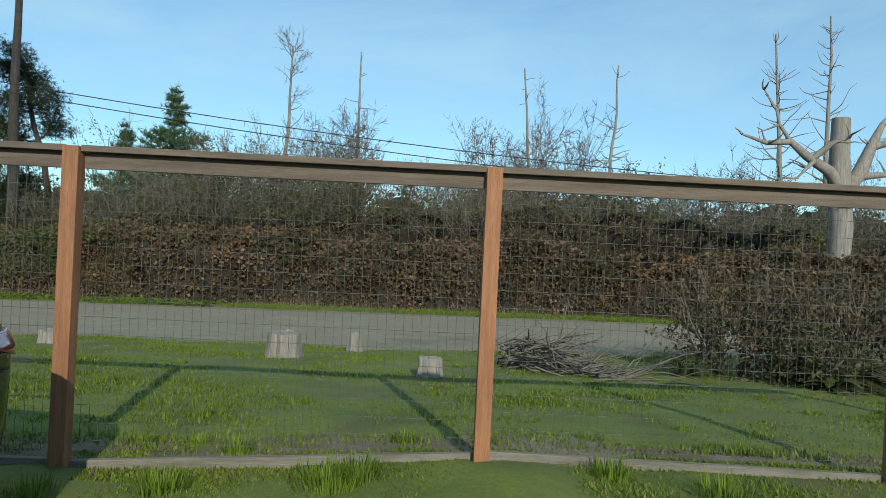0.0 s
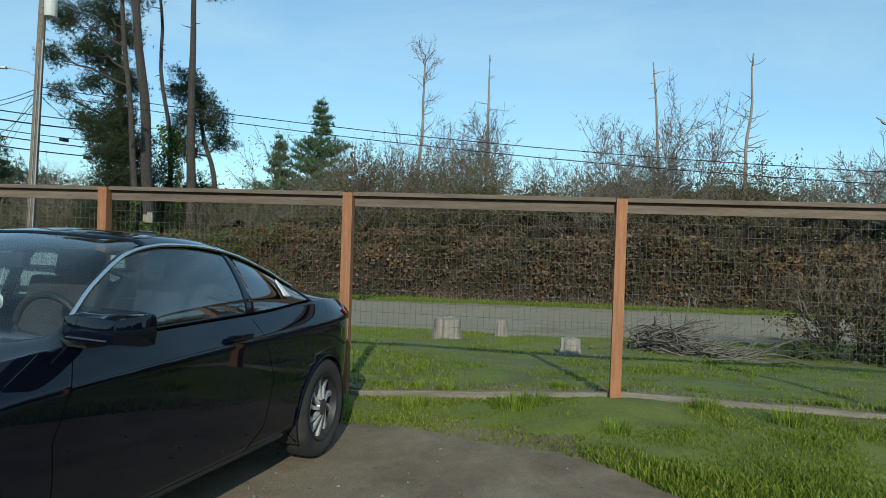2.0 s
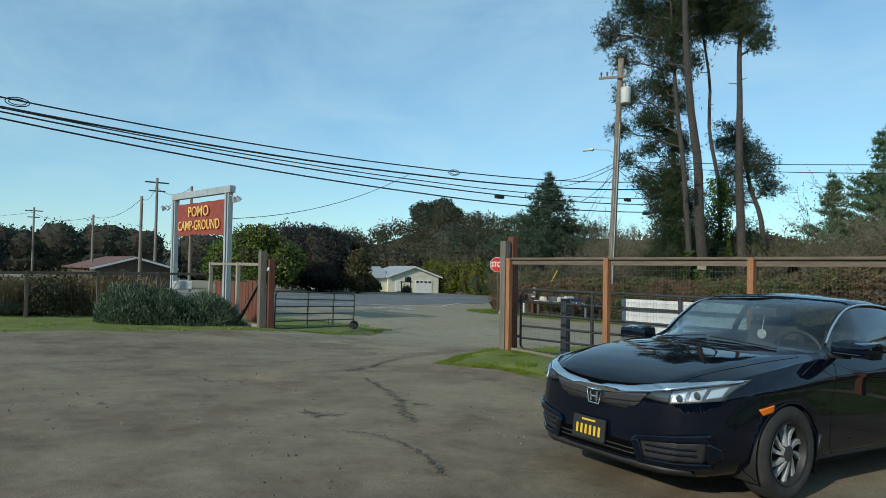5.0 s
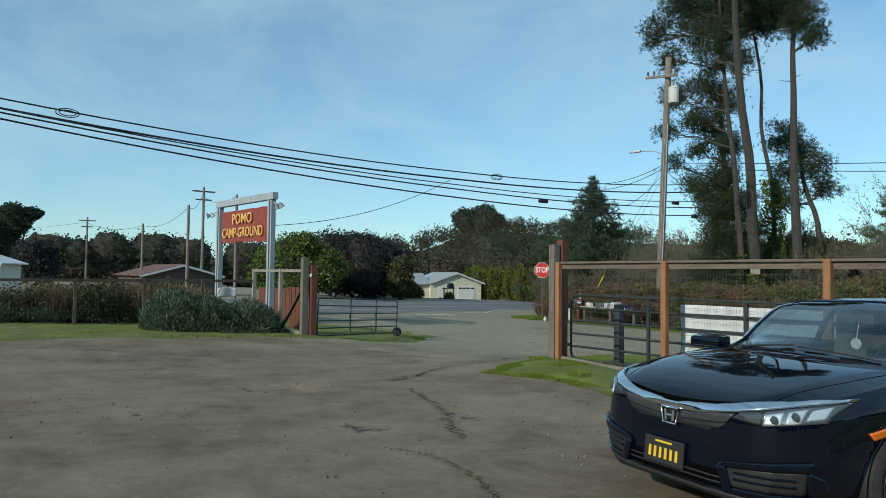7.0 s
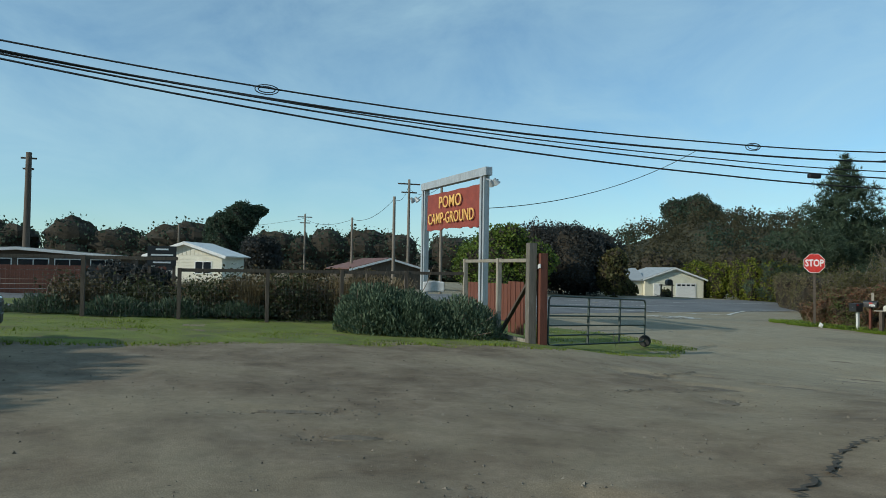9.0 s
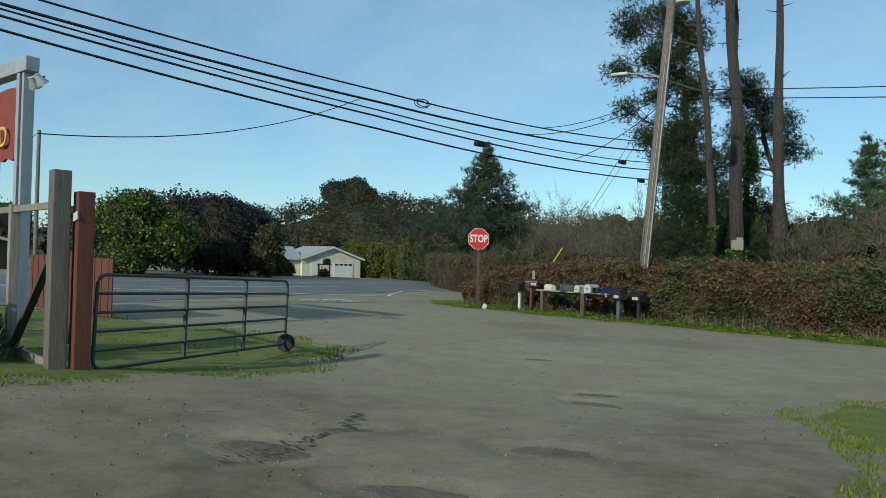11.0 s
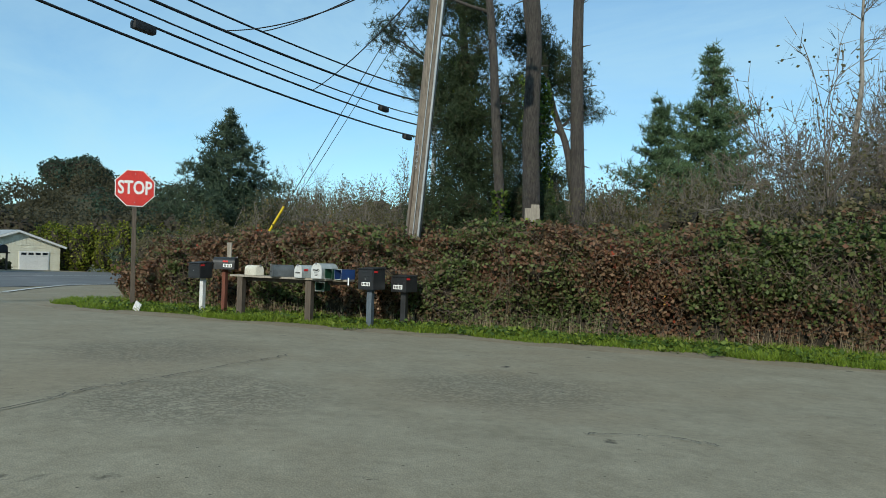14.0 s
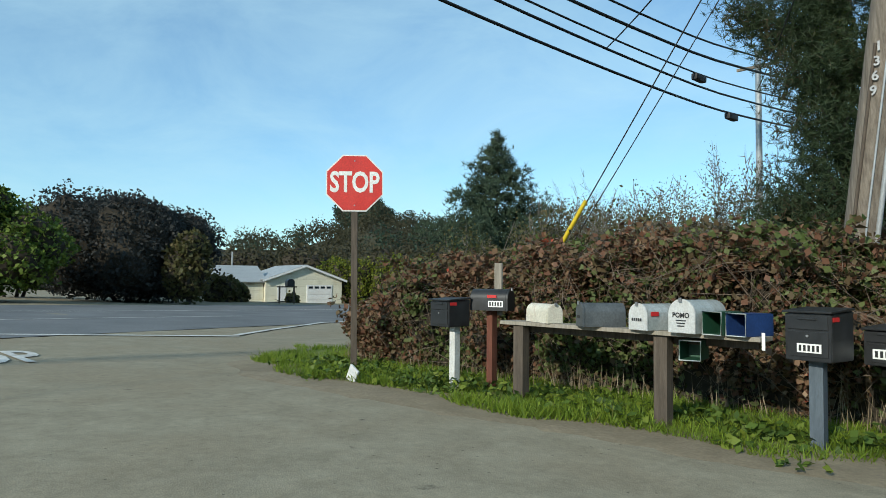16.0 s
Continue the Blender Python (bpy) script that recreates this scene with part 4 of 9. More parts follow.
HG = Vector((-20.97, 4.49, 0))
ga = math.degrees(math.atan2(8.62 - 4.49, -23.07 + 20.97))
zh = float(land(-21.9, 6.7))
gate_b = tube_gate("tube_gate", 4.75, 1.2, GATE_GREEN, 5, (0.37, 0.7), "green tubular farm gate swung open on a ground wheel", pose(HG.x, HG.y, zh + 0.32, 0, 2.6, ga))
bm = bmesh.new()
lathe(bm, [(0.02, -0.05), (0.1, -0.06), (0.15, -0.055), (0.17, -0.03), (0.17, 0.03), (0.15, 0.055), (0.1, 0.06), (0.02, 0.05)], 28, "X")
wheel = part("gate_wheel", bm, RUBBER, gate_b, "small black rubber gate wheel", True)
wheel.matrix_basis = pose(4.78, 0, 0.02, 0, 0, 20)
tubes("wheel_bracket", [(np.array([(4.72, 0, 0.5), (4.74, 0, 0.25), (4.78, 0, 0.02)]), 0.018)], GATE_GREEN, gate_b)
tubes("latch_chain", [(np.array([(3.1, 0.03, 0.3), (3.15, 0.06, 0.1), (3.25, 0.05, -0.1)]), 0.012)], WIRE, gate_b)
tagged(box_part("reflector_tag", (-21.0, 4.24, 1.38), (0.22, 0.02, 0.1), BANNER, None, 0.003, rot=Matrix.Rotation(radians(-12), 4, "Y")), "white reflective tag nailed to the hinge post", "tag")

# ---- campground sign ----
sign = thing("campground_sign", "red campground sign with yellow letters between grey posts", "sign", pose(-29.5, 4.98, 0, 0, 0, 6.0))
zs = -0.75
for x in (-2.55, 2.45):
    box_part("post", (x - 0.09, 0, (4.35 + zs) / 2), (0.13, 0.2, 4.35 - zs + 0.3), GALV, sign, 0.008)
    box_part("post", (x + 0.09, 0.02, (4.35 + zs) / 2), (0.09, 0.2, 4.35 - zs + 0.3), GALV, sign, 0.008)
box_part("beam", (0.02, 0, 4.5), (5.5, 0.24, 0.28), GALV, sign, 0.012)
X, Z = np.meshgrid(np.linspace(-2.2, 2.2, 60), np.linspace(0, 1, 14), indexing="ij")
zl, zu = 2.72 + 0.05 * noise2(X, 0 * X, 2.3, 2) + 0.04 * noise2(X, 0 * X, 6, 2), 4.12 + 0.02 * noise2(X, 0 * X, 2, 5)
brd = grid_mesh("sign_board", np.stack([X, 0 * X - 0.05, zl + (zu - zl) * Z], -1), SIGN_RED, sign, "weathered red board with a ragged lower edge", False)
brd.modifiers.new("thickness", "SOLIDIFY").thickness = 0.05
for body, z, size in (("POMO", 3.72, 0.62), ("CAMP-GROUND", 3.14, 0.58)):
    t = link_mesh("lettering", text_mesh(body, size, 0.012, 0.003), SIGN_YELLOW, sign, "raised yellow lettering")
    t.matrix_basis = pose(0, -0.12, z, 90, 0, 0)
    w = max(v.co.x for v in t.data.vertices) * 2
    want = 1.9 if body == "POMO" else 3.9
    for v in t.data.vertices:
        v.co.x *= want / w
for x, s in ((-2.6, -1), (2.6, 1)):
    lamp = thing("flood_lamp", "grey floodlight on a bent arm at the sign beam", "lamp", sign.matrix_basis @ pose(x, 0, 4.62), "sign lamps")
    tubes("arm", [(np.array([(-s * 0.1, 0, -0.35), (s * 0.25, -0.02, -0.42), (s * 0.6, -0.05, -0.5), (s * 0.95, -0.1, -0.5)]), 0.022)], GALV, lamp)
    bm = bmesh.new()
    lathe(bm, [(0.0, 0.12), (0.05, 0.11), (0.06, 0.05), (0.11, -0.08), (0.115, -0.1), (0.09, -0.08), (0, -0.06)], 18)
    h = part("lamp_head", bm, GALV, lamp, "", True)
    h.matrix_basis = pose(s * 0.92, -0.16, -0.56, 40, 0, 0)
    h2 = link_mesh("lamp_head", h.data.copy(), None, lamp)
    h2.matrix_basis = pose(s * 0.55, -0.12, -0.56, 40, 0, s * 30)

# ---- bramble hedge along the road ----
def hedge(name, xs_front, tops, depth, count, material, label, size, seed, canes=0, sprays=0, rough=1.0, category="hedge"):
    """A bramble bank: a lumpy core, coloured dark for gap shade, covered in clustered leaves, with arching leafy canes.
    """
    r = np.random.default_rng(seed)
    fx, fy = np.array(xs_front, float).T
    tx, tz = np.array(tops, float).T
    def place(u, v, out):
        y0, top = np.interp(u, fx, fy), np.interp(u, tx, tz)
        top = top + rough * (0.22 * noise2(u, 0 * u, 0.33, seed) + 0.17 * noise2(u, 0 * u, 0.9, seed + 1) + 0.1 * noise2(u, v * 3, 2.3, seed + 2))
        g = land(u, y0)
        H = top - g
        f = np.clip(v / 0.62, 0, 1)
        b = np.clip((v - 0.62) / 0.38, 0, 1)
        z = g + H * np.sin(f * np.pi / 2) ** 0.8 - 0.25 * b * b
        y = y0 - 0.22 * np.sin(f * np.pi) + 0.75 * f ** 3 + depth * b
        bump = 0.42 * noise2(u, z * 1.3 + y * 0.4, 0.7, seed + 3) + 0.32 * noise2(u, z + y, 1.7, seed + 4) + 0.17 * noise2(u, z + y, 4.1, seed + 5)
        k = np.clip(np.minimum((z - g) / 0.5, 1), 0.15, 1)
        return np.stack([u + 0.14 * bump, y - (rough * bump + out) * (1 - b) * k, z + (rough * bump + out) * (0.35 + 0.65 * b) * k], -1)
    x0, x1 = fx.min(), fx.max()
    ob = thing(name, label, category)
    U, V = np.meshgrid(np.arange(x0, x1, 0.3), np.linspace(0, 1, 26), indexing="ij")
    # sheet behind the leaves, coloured dark so the gaps read as shade
    grid_mesh("core", place(U, V, -0.24), GAP_SHADE, ob, "dark inner sheet with the shade between the leaves in its colour")
    u, v = r.uniform(x0, x1, count), r.beta(1.15, 1.25, count)
    keep = r.uniform(0, 1, count) < np.clip(0.62 + 0.5 * noise2(u, v * 5, 1.9, seed + 7) + 0.45 * noise2(u, v * 5, 5.3, seed + 8), 0.12, 1)
    u, v = u[keep], v[keep]
    C = place(u, v, r.normal(-0.05, 0.11, len(u)))
    Q = [leaf_quads(C, size, 1.3, 0.1, 0.2, seed)]
    lines = []
    for _ in range(canes):
        a, b = r.uniform(x0, x1), r.uniform(0.0, 0.8)
        n = 4
        uu = a + np.linspace(0, r.uniform(-1.2, 1.2), n)
        vv = np.clip(b + np.linspace(0, r.uniform(-0.3, 0.45), n), 0, 1)
        p = place(uu, vv, 0.12 * np.sin(np.linspace(0, np.pi, n)) + r.uniform(-0.08, 0.12))
        lines.append((p, np.linspace(0.005, 0.002, n)))
    for _ in range(sprays):
        # a young cane that stands out of the bank and droops, leafy along its length
        a, b = r.uniform(x0 + 0.5, x1 - 0.5), r.uniform(0.3, 0.85)
        s0 = place(np.array([a]), np.array([b]), np.array([-0.1]))[0]
        L, ang = r.uniform(0.35, 1.05), r.uniform(0, 2 * np.pi)
        t = np.linspace(0, 1, 7)
        d = np.array([np.cos(ang) * 0.75, -abs(np.sin(ang)) * 0.55 - 0.1, 0.0])
        p = s0 + d * (L * t)[:, None] + np.array([0, 0, 1.0]) * (L * (1.0 * t - 0.75 * t * t))[:, None]
        lines.append((p, np.linspace(0.006, 0.002, 7)))
        m = int(L * 26)
        q = r.uniform(0.15, 1, m)
        cc = np.c_[np.interp(q, t, p[:, 0]), np.interp(q, t, p[:, 1]), np.interp(q, t, p[:, 2])] + r.normal(0, 0.045, (m, 3))
        Q.append(leaf_quads(cc, size * 1.15, 1.3, 0.3, 0.2, seed + 100 + _))
    tagged(soup("leaves", np.concatenate(Q), material, ob), "", "", "", "stuff")
    if lines:
        tagged(tubes("cane_tangle", lines, CANE, ob, "bare arching canes", 3), "", "", "", "stuff")
    return ob


hedge("bramble_hedge", [(-34.2, 26.4), (-32.6, 25.1), (-31, 25.25), (-28, 25.7), (-24, 26.2), (-20, 26.6), (-11.5, 27.1)],
      [(-34.2, -1.0), (-33.4, -0.4), (-31.8, 0.2), (-29.5, 0.5), (-26, 0.55), (-22, 0.6), (-18, 0.85), (-11.5, 1.35)], 3.2, 200000, BRAMBLE,
      "bramble hedge with green, brown and red leaves", 0.066, 41, 2000, 900)
hedge("bramble_hedge", [(-12, 26.6), (-6, 27.0), (2, 27.2), (8, 26.5), (14, 25.2), (24, 24.5)],
      [(-12, 1.35), (-6, 1.5), (2, 1.5), (8, 1.4), (14, 1.3), (24, 1.5)], 3.2, 65000, BRAMBLE_DRY,
      "tall brown bramble hedge in winter leaf", 0.1, 47, 900, 260, 1.2)
hedge("winter_thicket", [(-20, 33), (-14, 32.5), (-6, 33), (2, 33), (10, 32), (18, 30.5), (30, 30)],
      [(-20, 1.2), (-16, 1.6), (-12, 2.1), (-6, 2.3), (0, 2.8), (6, 3.0), (12, 2.7), (18, 2.3), (30, 2.4)], 4.5, 54000, THICKET_LEAF,
      "tangled grey-brown winter thicket behind the hedge", 0.085, 53, 1100, 360, 1.7, "thicket")
hedge("winter_thicket", [(-72, 62), (-60, 50), (-50, 42), (-40, 36), (-33, 33), (-27, 33.5), (-19, 35)],
      [(-72, 1.0), (-60, 0.9), (-50, 0.9), (-40, 1.0), (-33, 1.1), (-27, 1.0), (-19, 1.2)], 4.0, 36000, THICKET_LEAF,
      "low olive and brown scrub thicket beyond the bramble hedge", 0.08, 59, 500, 200, 1.5, "thicket")

r_d = np.random.default_rng(44)
n = 3600
x = r_d.uniform(-33, 6, n)
x = x[r_d.uniform(0, 1, n) < 0.35 + 0.65 * (noise2(x, 0 * x, 0.45, 3) > 0)]
n = len(x)
y = np.interp(x, [-33, -31, -28, -24, -20, -11.5, 6], [25.0, 25.0, 25.45, 25.9, 26.25, 26.8, 27.0]) + r_d.normal(0, 0.14, n)
h = r_d.uniform(0.15, 0.75, n) * (0.7 + 0.5 * noise2(x, 0 * x, 0.9, 8))
a = r_d.uniform(0, 2 * np.pi, n)
b = np.c_[x, y, land(x, y)]
sd = np.c_[np.cos(a), np.sin(a), 0 * a] * 0.005
tp = b + np.c_[r_d.normal(0, 0.16, n) * h, r_d.normal(-0.1, 0.16, n) * h, h]
tagged(soup("dry_stalks", np.stack([b - sd, b + sd, tp], 1), DRYSTALK), "pale dry stalks at the foot of the hedge", "grass", "", "stuff")


# ---- trees ----
def wander(r, start, direction, length, n, bend, lift=0.0):
    p, d = [np.array(start, float)], np.array(direction, float)
    d /= np.linalg.norm(d)
    for _ in range(n):
        d = d + r.normal(0, bend, 3) + np.array([0, 0, lift])
        d /= np.linalg.norm(d)
        p.append(p[-1] + d * length / n)
    return np.array(p)


def branching(r, start, direction, length, radius, levels, kids, spread_a, bend=0.12, lift=0.05, ratio=0.62, first=0.3):
    """Limbs that fork again and again; gives the polylines, the tips and the finest twigs as pairs of ends."""
    lines, tips, fine = [], [], []
    def grow(s, d, L, R, lev):
        n = 5 if lev > 1 else 3
        p = wander(r, s, d, L, n, bend, lift)
        if lev == 0:
            tips.extend(p[1:])
            fine.append((p[0], p[1]))
            fine.append((p[1], p[3]))
            q = p[1] + r.normal(0, 0.3 * L, 3) + (p[3] - p[1]) * 0.5
            fine.append((p[1], q))
            tips.append(q)
            return
        lines.append((p, np.linspace(R, R * 0.35, n + 1)))
        for _ in range(r.integers(max(1, kids - 1), kids + 2)):
            f = r.uniform(first, 1.0)
            i = min(int(f * n), n - 1)
            base = p[i] + (p[i + 1] - p[i]) * (f * n - i)
            dd = p[i + 1] - p[i]
            dd = dd / np.linalg.norm(dd) + r.normal(0, spread_a, 3)
            grow(base, dd, L * ratio * r.uniform(0.7, 1.2), R * 0.5 * (1.1 - 0.4 * f), lev - 1)
        grow(p[-1], p[-1] - p[-2], L * ratio, R * 0.35, lev - 1)
    grow(start, direction, length, radius, levels)
    return lines, np.array(tips), np.array(fine)


def slim(fine, width, seed=0):
    """Fine twigs as slim tapering blades between pairs of ends."""
    r = np.random.default_rng(seed)
    d = fine[:, 1] - fine[:, 0]
    s = np.cross(d, r.normal(size=d.shape))
    s *= width / (np.linalg.norm(s, axis=1, keepdims=True) + 1e-9)
    return np.stack([fine[:, 0] - s, fine[:, 0] + s, fine[:, 1] + s * 0.3, fine[:, 1] - s * 0.3], 1)


def needle_clumps(C, size, per, seed, up=0.3, wide=0.05):
    """Tufts of thin needles, as slim triangles, round each centre."""
    r = np.random.default_rng(seed)
    n = len(C)
    d = r.normal(size=(n, per, 3))
    d[..., 2] += up
    d /= np.linalg.norm(d, axis=-1, keepdims=True)
    L = size * r.uniform(0.6, 1.25, (n, per, 1)) * r.uniform(0.7, 1.3, (n, 1, 1))
    s = np.cross(d, r.normal(size=(n, per, 3)))
    s /= np.linalg.norm(s, axis=-1, keepdims=True)
    w = size * wide
    base = C[:, None] + d * L * 0.05
    return np.stack([base - s * w, base + s * w, C[:, None] + d * L], 2).reshape(-1, 3, 3)


def trunk_line(r, x, y, z0, z1, lean, n=14, wob=0.12):
    t = np.linspace(0, 1, n)
    return np.c_[x + lean[0] * t + wob * noise2(t * 6, t * 0, 1, x), y + lean[1] * t + wob * noise2(t * 6, t * 0 + 3, 1, y), z0 + (z1 - z0) * t]


def tall_pine(x, y, top, radius, lean, lobes, label, seed, sway=0.12, stubs=6, name="pine_tree"):
    """A tall pine: long crooked trunk, dead stubs, and limbs that carry ragged puffs of needles (x, y, z, width, height)."""
    r = np.random.default_rng(seed)
    z0 = float(land(x, y)) - 0.3
    ob = thing(name, label, "tree", None, "tall pines")
    line = trunk_line(r, x, y, z0, top, lean, 18, sway)
    at = lambda z: np.array([np.interp(z, line[:, 2], line[:, 0]), np.interp(z, line[:, 2], line[:, 1]), min(z, top)])
    tubes("trunk", [(line, np.linspace(radius, radius * 0.35, len(line)))], BARK, ob, "", 12)
    limbs, cent = [], []
    for k in range(stubs):
        b = at(r.uniform(4, top * 0.85))
        a = r.uniform(0, 2 * np.pi)
        limbs.append((wander(r, b, (np.cos(a), np.sin(a), 0.2), r.uniform(0.3, 0.9), 3, 0.2), np.linspace(0.045, 0.012, 4)))
    for lx, ly, lz, w, h in lobes:
        h = 1.45 * h
        c0 = np.array([lx, ly, lz])
        drop = min(0.5 * np.hypot(lx - at(lz)[0], ly - at(lz)[1]), 2.0)
        base = at(max(lz - drop, z0 + 0.6))
        t = np.linspace(0, 1, 7)[:, None]
        p = base + (c0 - base) * t + r.normal(0, 0.1, (7, 3)) * np.sin(np.pi * t)
        limbs.append((p, np.linspace(min(radius * 0.35, 0.11), 0.02, 7)))
        puffs = max(8, int(11.5 * w * h))
        d = r.normal(size=(puffs, 3))
        d /= np.linalg.norm(d, axis=1, keepdims=True)
        pc = c0 + d * np.array([w / 2, w / 2, h / 2]) * r.uniform(0.35, 1.08, (puffs, 1))
        for q in pc[: max(3, puffs // 3)]:
            limbs.append((np.linspace(p[r.integers(3, 7)], q, 4) + r.normal(0, 0.05, (4, 3)), np.linspace(0.03, 0.008, 4)))
        for q in pc:
            m = 13
            cent.append(q + r.normal(0, 1, (m, 3)) * np.array([0.28, 0.28, 0.22]))
    tagged(tubes("branchwork", limbs, BARK, ob, "crooked dark limbs", 5), "", "", "", "stuff")
    C = np.concatenate(cent)
    tagged(soup("crown", needle_clumps(C, 0.25, 11, seed, 0.45, 0.045), NEEDLES, ob, "ragged dark needle crown"), "", "", "", "stuff")
    return ob, line


# the main crown leans over the road side; lower puffs hang on long limbs
_, ln1 = tall_pine(-26.3, 37.65, 20.5, 0.24, (-1.8, -0.6), [
    (-33.6, 37.4, 19.8, 2.2, 1.6), (-31.8, 37.8, 21.2, 3.0, 2.0), (-32.4, 37.6, 17.6, 1.8, 1.4), (-30.4, 38.2, 19.4, 3.2, 2.4), (-28.6, 38.4, 20.6, 3.4, 2.6), (-30.0, 36.8, 22.2, 3.2, 2.0),
    (-31.6, 37.2, 14.6, 2.2, 1.5), (-30.2, 38.6, 15.2, 2.4, 1.6), (-32.2, 37.0, 12.2, 1.5, 1.0), (-30.6, 38.0, 12.8, 2.4, 1.4)], "tall pine with a bare trunk and wide high crown", 61)
_, ln2 = tall_pine(-24.95, 37.0, 21.5, 0.38, (0.3, -4.0), [
    (-27.6, 37.6, 18.4, 3.2, 2.2), (-26.2, 38.0, 19.4, 2.6, 2.4), (-26.6, 37.2, 16.0, 1.8, 1.6), (-28.4, 37.0, 16.6, 2.4, 1.8), (-25.6, 36.6, 21.2, 3.4, 2.2), (-27.0, 38.8, 21.8, 3.0, 2.0)], "tall thick pine with a bare ivy-clad trunk", 62, 0.15, 9)
_, ln3 = tall_pine(-24.0, 39.2, 19.0, 0.36, (-0.2, 0.4), [(-23.6, 39.4, 18.2, 2.6, 1.5), (-22.9, 39.6, 17.0, 1.7, 1.2), (-24.6, 39.4, 18.9, 2.4, 1.6), (-24.0, 39.6, 20.2, 2.8, 1.6)], "tall pine with a long bare grey trunk", 63, 0.14, 14)
_, ln4 = tall_pine(-25.3, 40.1, 19.5, 0.2, (-1.9, -0.3), [(-27.4, 41.4, 19.8, 2.8, 2.0), (-26.2, 41.2, 21.0, 2.6, 1.6)], "thin crooked pine among taller pines", 66, 0.22, 12)
_, ln5 = tall_pine(-28.6, 39.4, 15.5, 0.3, (-1.0, 0.2), [
    (-29.2, 39.2, 14.0, 2.8, 1.8), (-29.8, 39.0, 12.0, 2.6, 1.5), (-28.6, 39.2, 10.8, 2.6, 1.4), (-31.9, 37.3, 9.8, 1.3, 0.9), (-30.6, 38.2, 10.6, 1.8, 0.9), (-31.0, 38.2, 8.4, 1.8, 1.2), (-29.8, 38.4, 7.6, 2.4, 1.8), (-28.6, 38.6, 8.8, 2.4, 1.6),
    (-29.2, 38.4, 6.0, 2.8, 1.8), (-27.6, 38.8, 6.6, 2.4, 1.8), (-28.8, 38.2, 4.2, 3.0, 2.0), (-27.2, 38.6, 4.6, 2.6, 1.8), (-28.6, 37.8, 2.4, 3.2, 2.0), (-26.6, 38.8, 2.6, 2.8, 2.0), (-30.0, 38.0, 1.6, 2.4, 1.8), (-27.6, 37.8, 0.8, 3.2, 1.8), (-25.4, 38.8, 1.4, 2.6, 1.8)],
    "old dark pine with foliage down to the ground", 64, 0.2, 10)
_, ln6 = tall_pine(-24.3, 46.3, 12.5, 0.28, (-4.0, 0.5), [(-29.0, 47, 12.4, 2.8, 1.7), (-27.8, 47, 11.2, 2.6, 1.5), (-26.6, 46.8, 9.8, 2.6, 1.5), (-28.8, 46.8, 9.6, 2.4, 1.4), (-25.6, 46.6, 8.0, 2.0, 1.2), (-28.6, 46.6, 7.6, 2.6, 1.5), (-27.6, 46.4, 4.0, 3.4, 2.2), (-26.2, 46.2, 2.0, 3.4, 2.4), (-29.2, 46.4, 2.4, 3.4, 2.4), (-24.0, 45.6, 2.4, 2.8, 2.2)], "dark leaning pine with a twisted trunk", 65, 0.3, 12)

# ivy on three trunks
r_i = np.random.default_rng(5)
for ln, n, za, zt, rad in ((ln5, 4200, 5.5, 9.2, 0.65), (ln4, 6200, -1, 8.2, 0.62), (ln2, 1200, -1, 1.8, 0.5), (ln1, 1400, -1, 3.0, 0.4)):
    z = r_i.uniform(za, zt, n)
    a = r_i.uniform(0, 2 * np.pi, n)
    rr = rad * r_i.uniform(0.5, 1.1, n) * (1 + 0.35 * noise2(a, z, 1.2))
    C = np.c_[np.interp(z, ln[:, 2], ln[:, 0]) + rr * np.cos(a), np.interp(z, ln[:, 2], ln[:, 1]) + rr * np.sin(a), z]
    iv = thing("ivy", "bright green ivy climbing a pine trunk", "ivy", None, "ivy")
    tagged(soup("leaves", leaf_quads(C, 0.11, 1.2, 0, 0.1, 9), IVY, iv), "", "", "", "stuff")
    tubes("vine", [(np.c_[np.interp(zz, ln[:, 2], ln[:, 0]) + 0.3 * np.cos(zz), np.interp(zz, ln[:, 2], ln[:, 1]) + 0.3 * np.sin(zz), zz], 0.03) for zz in (np.linspace(-1.2, zt, 12),)], BARK, iv)


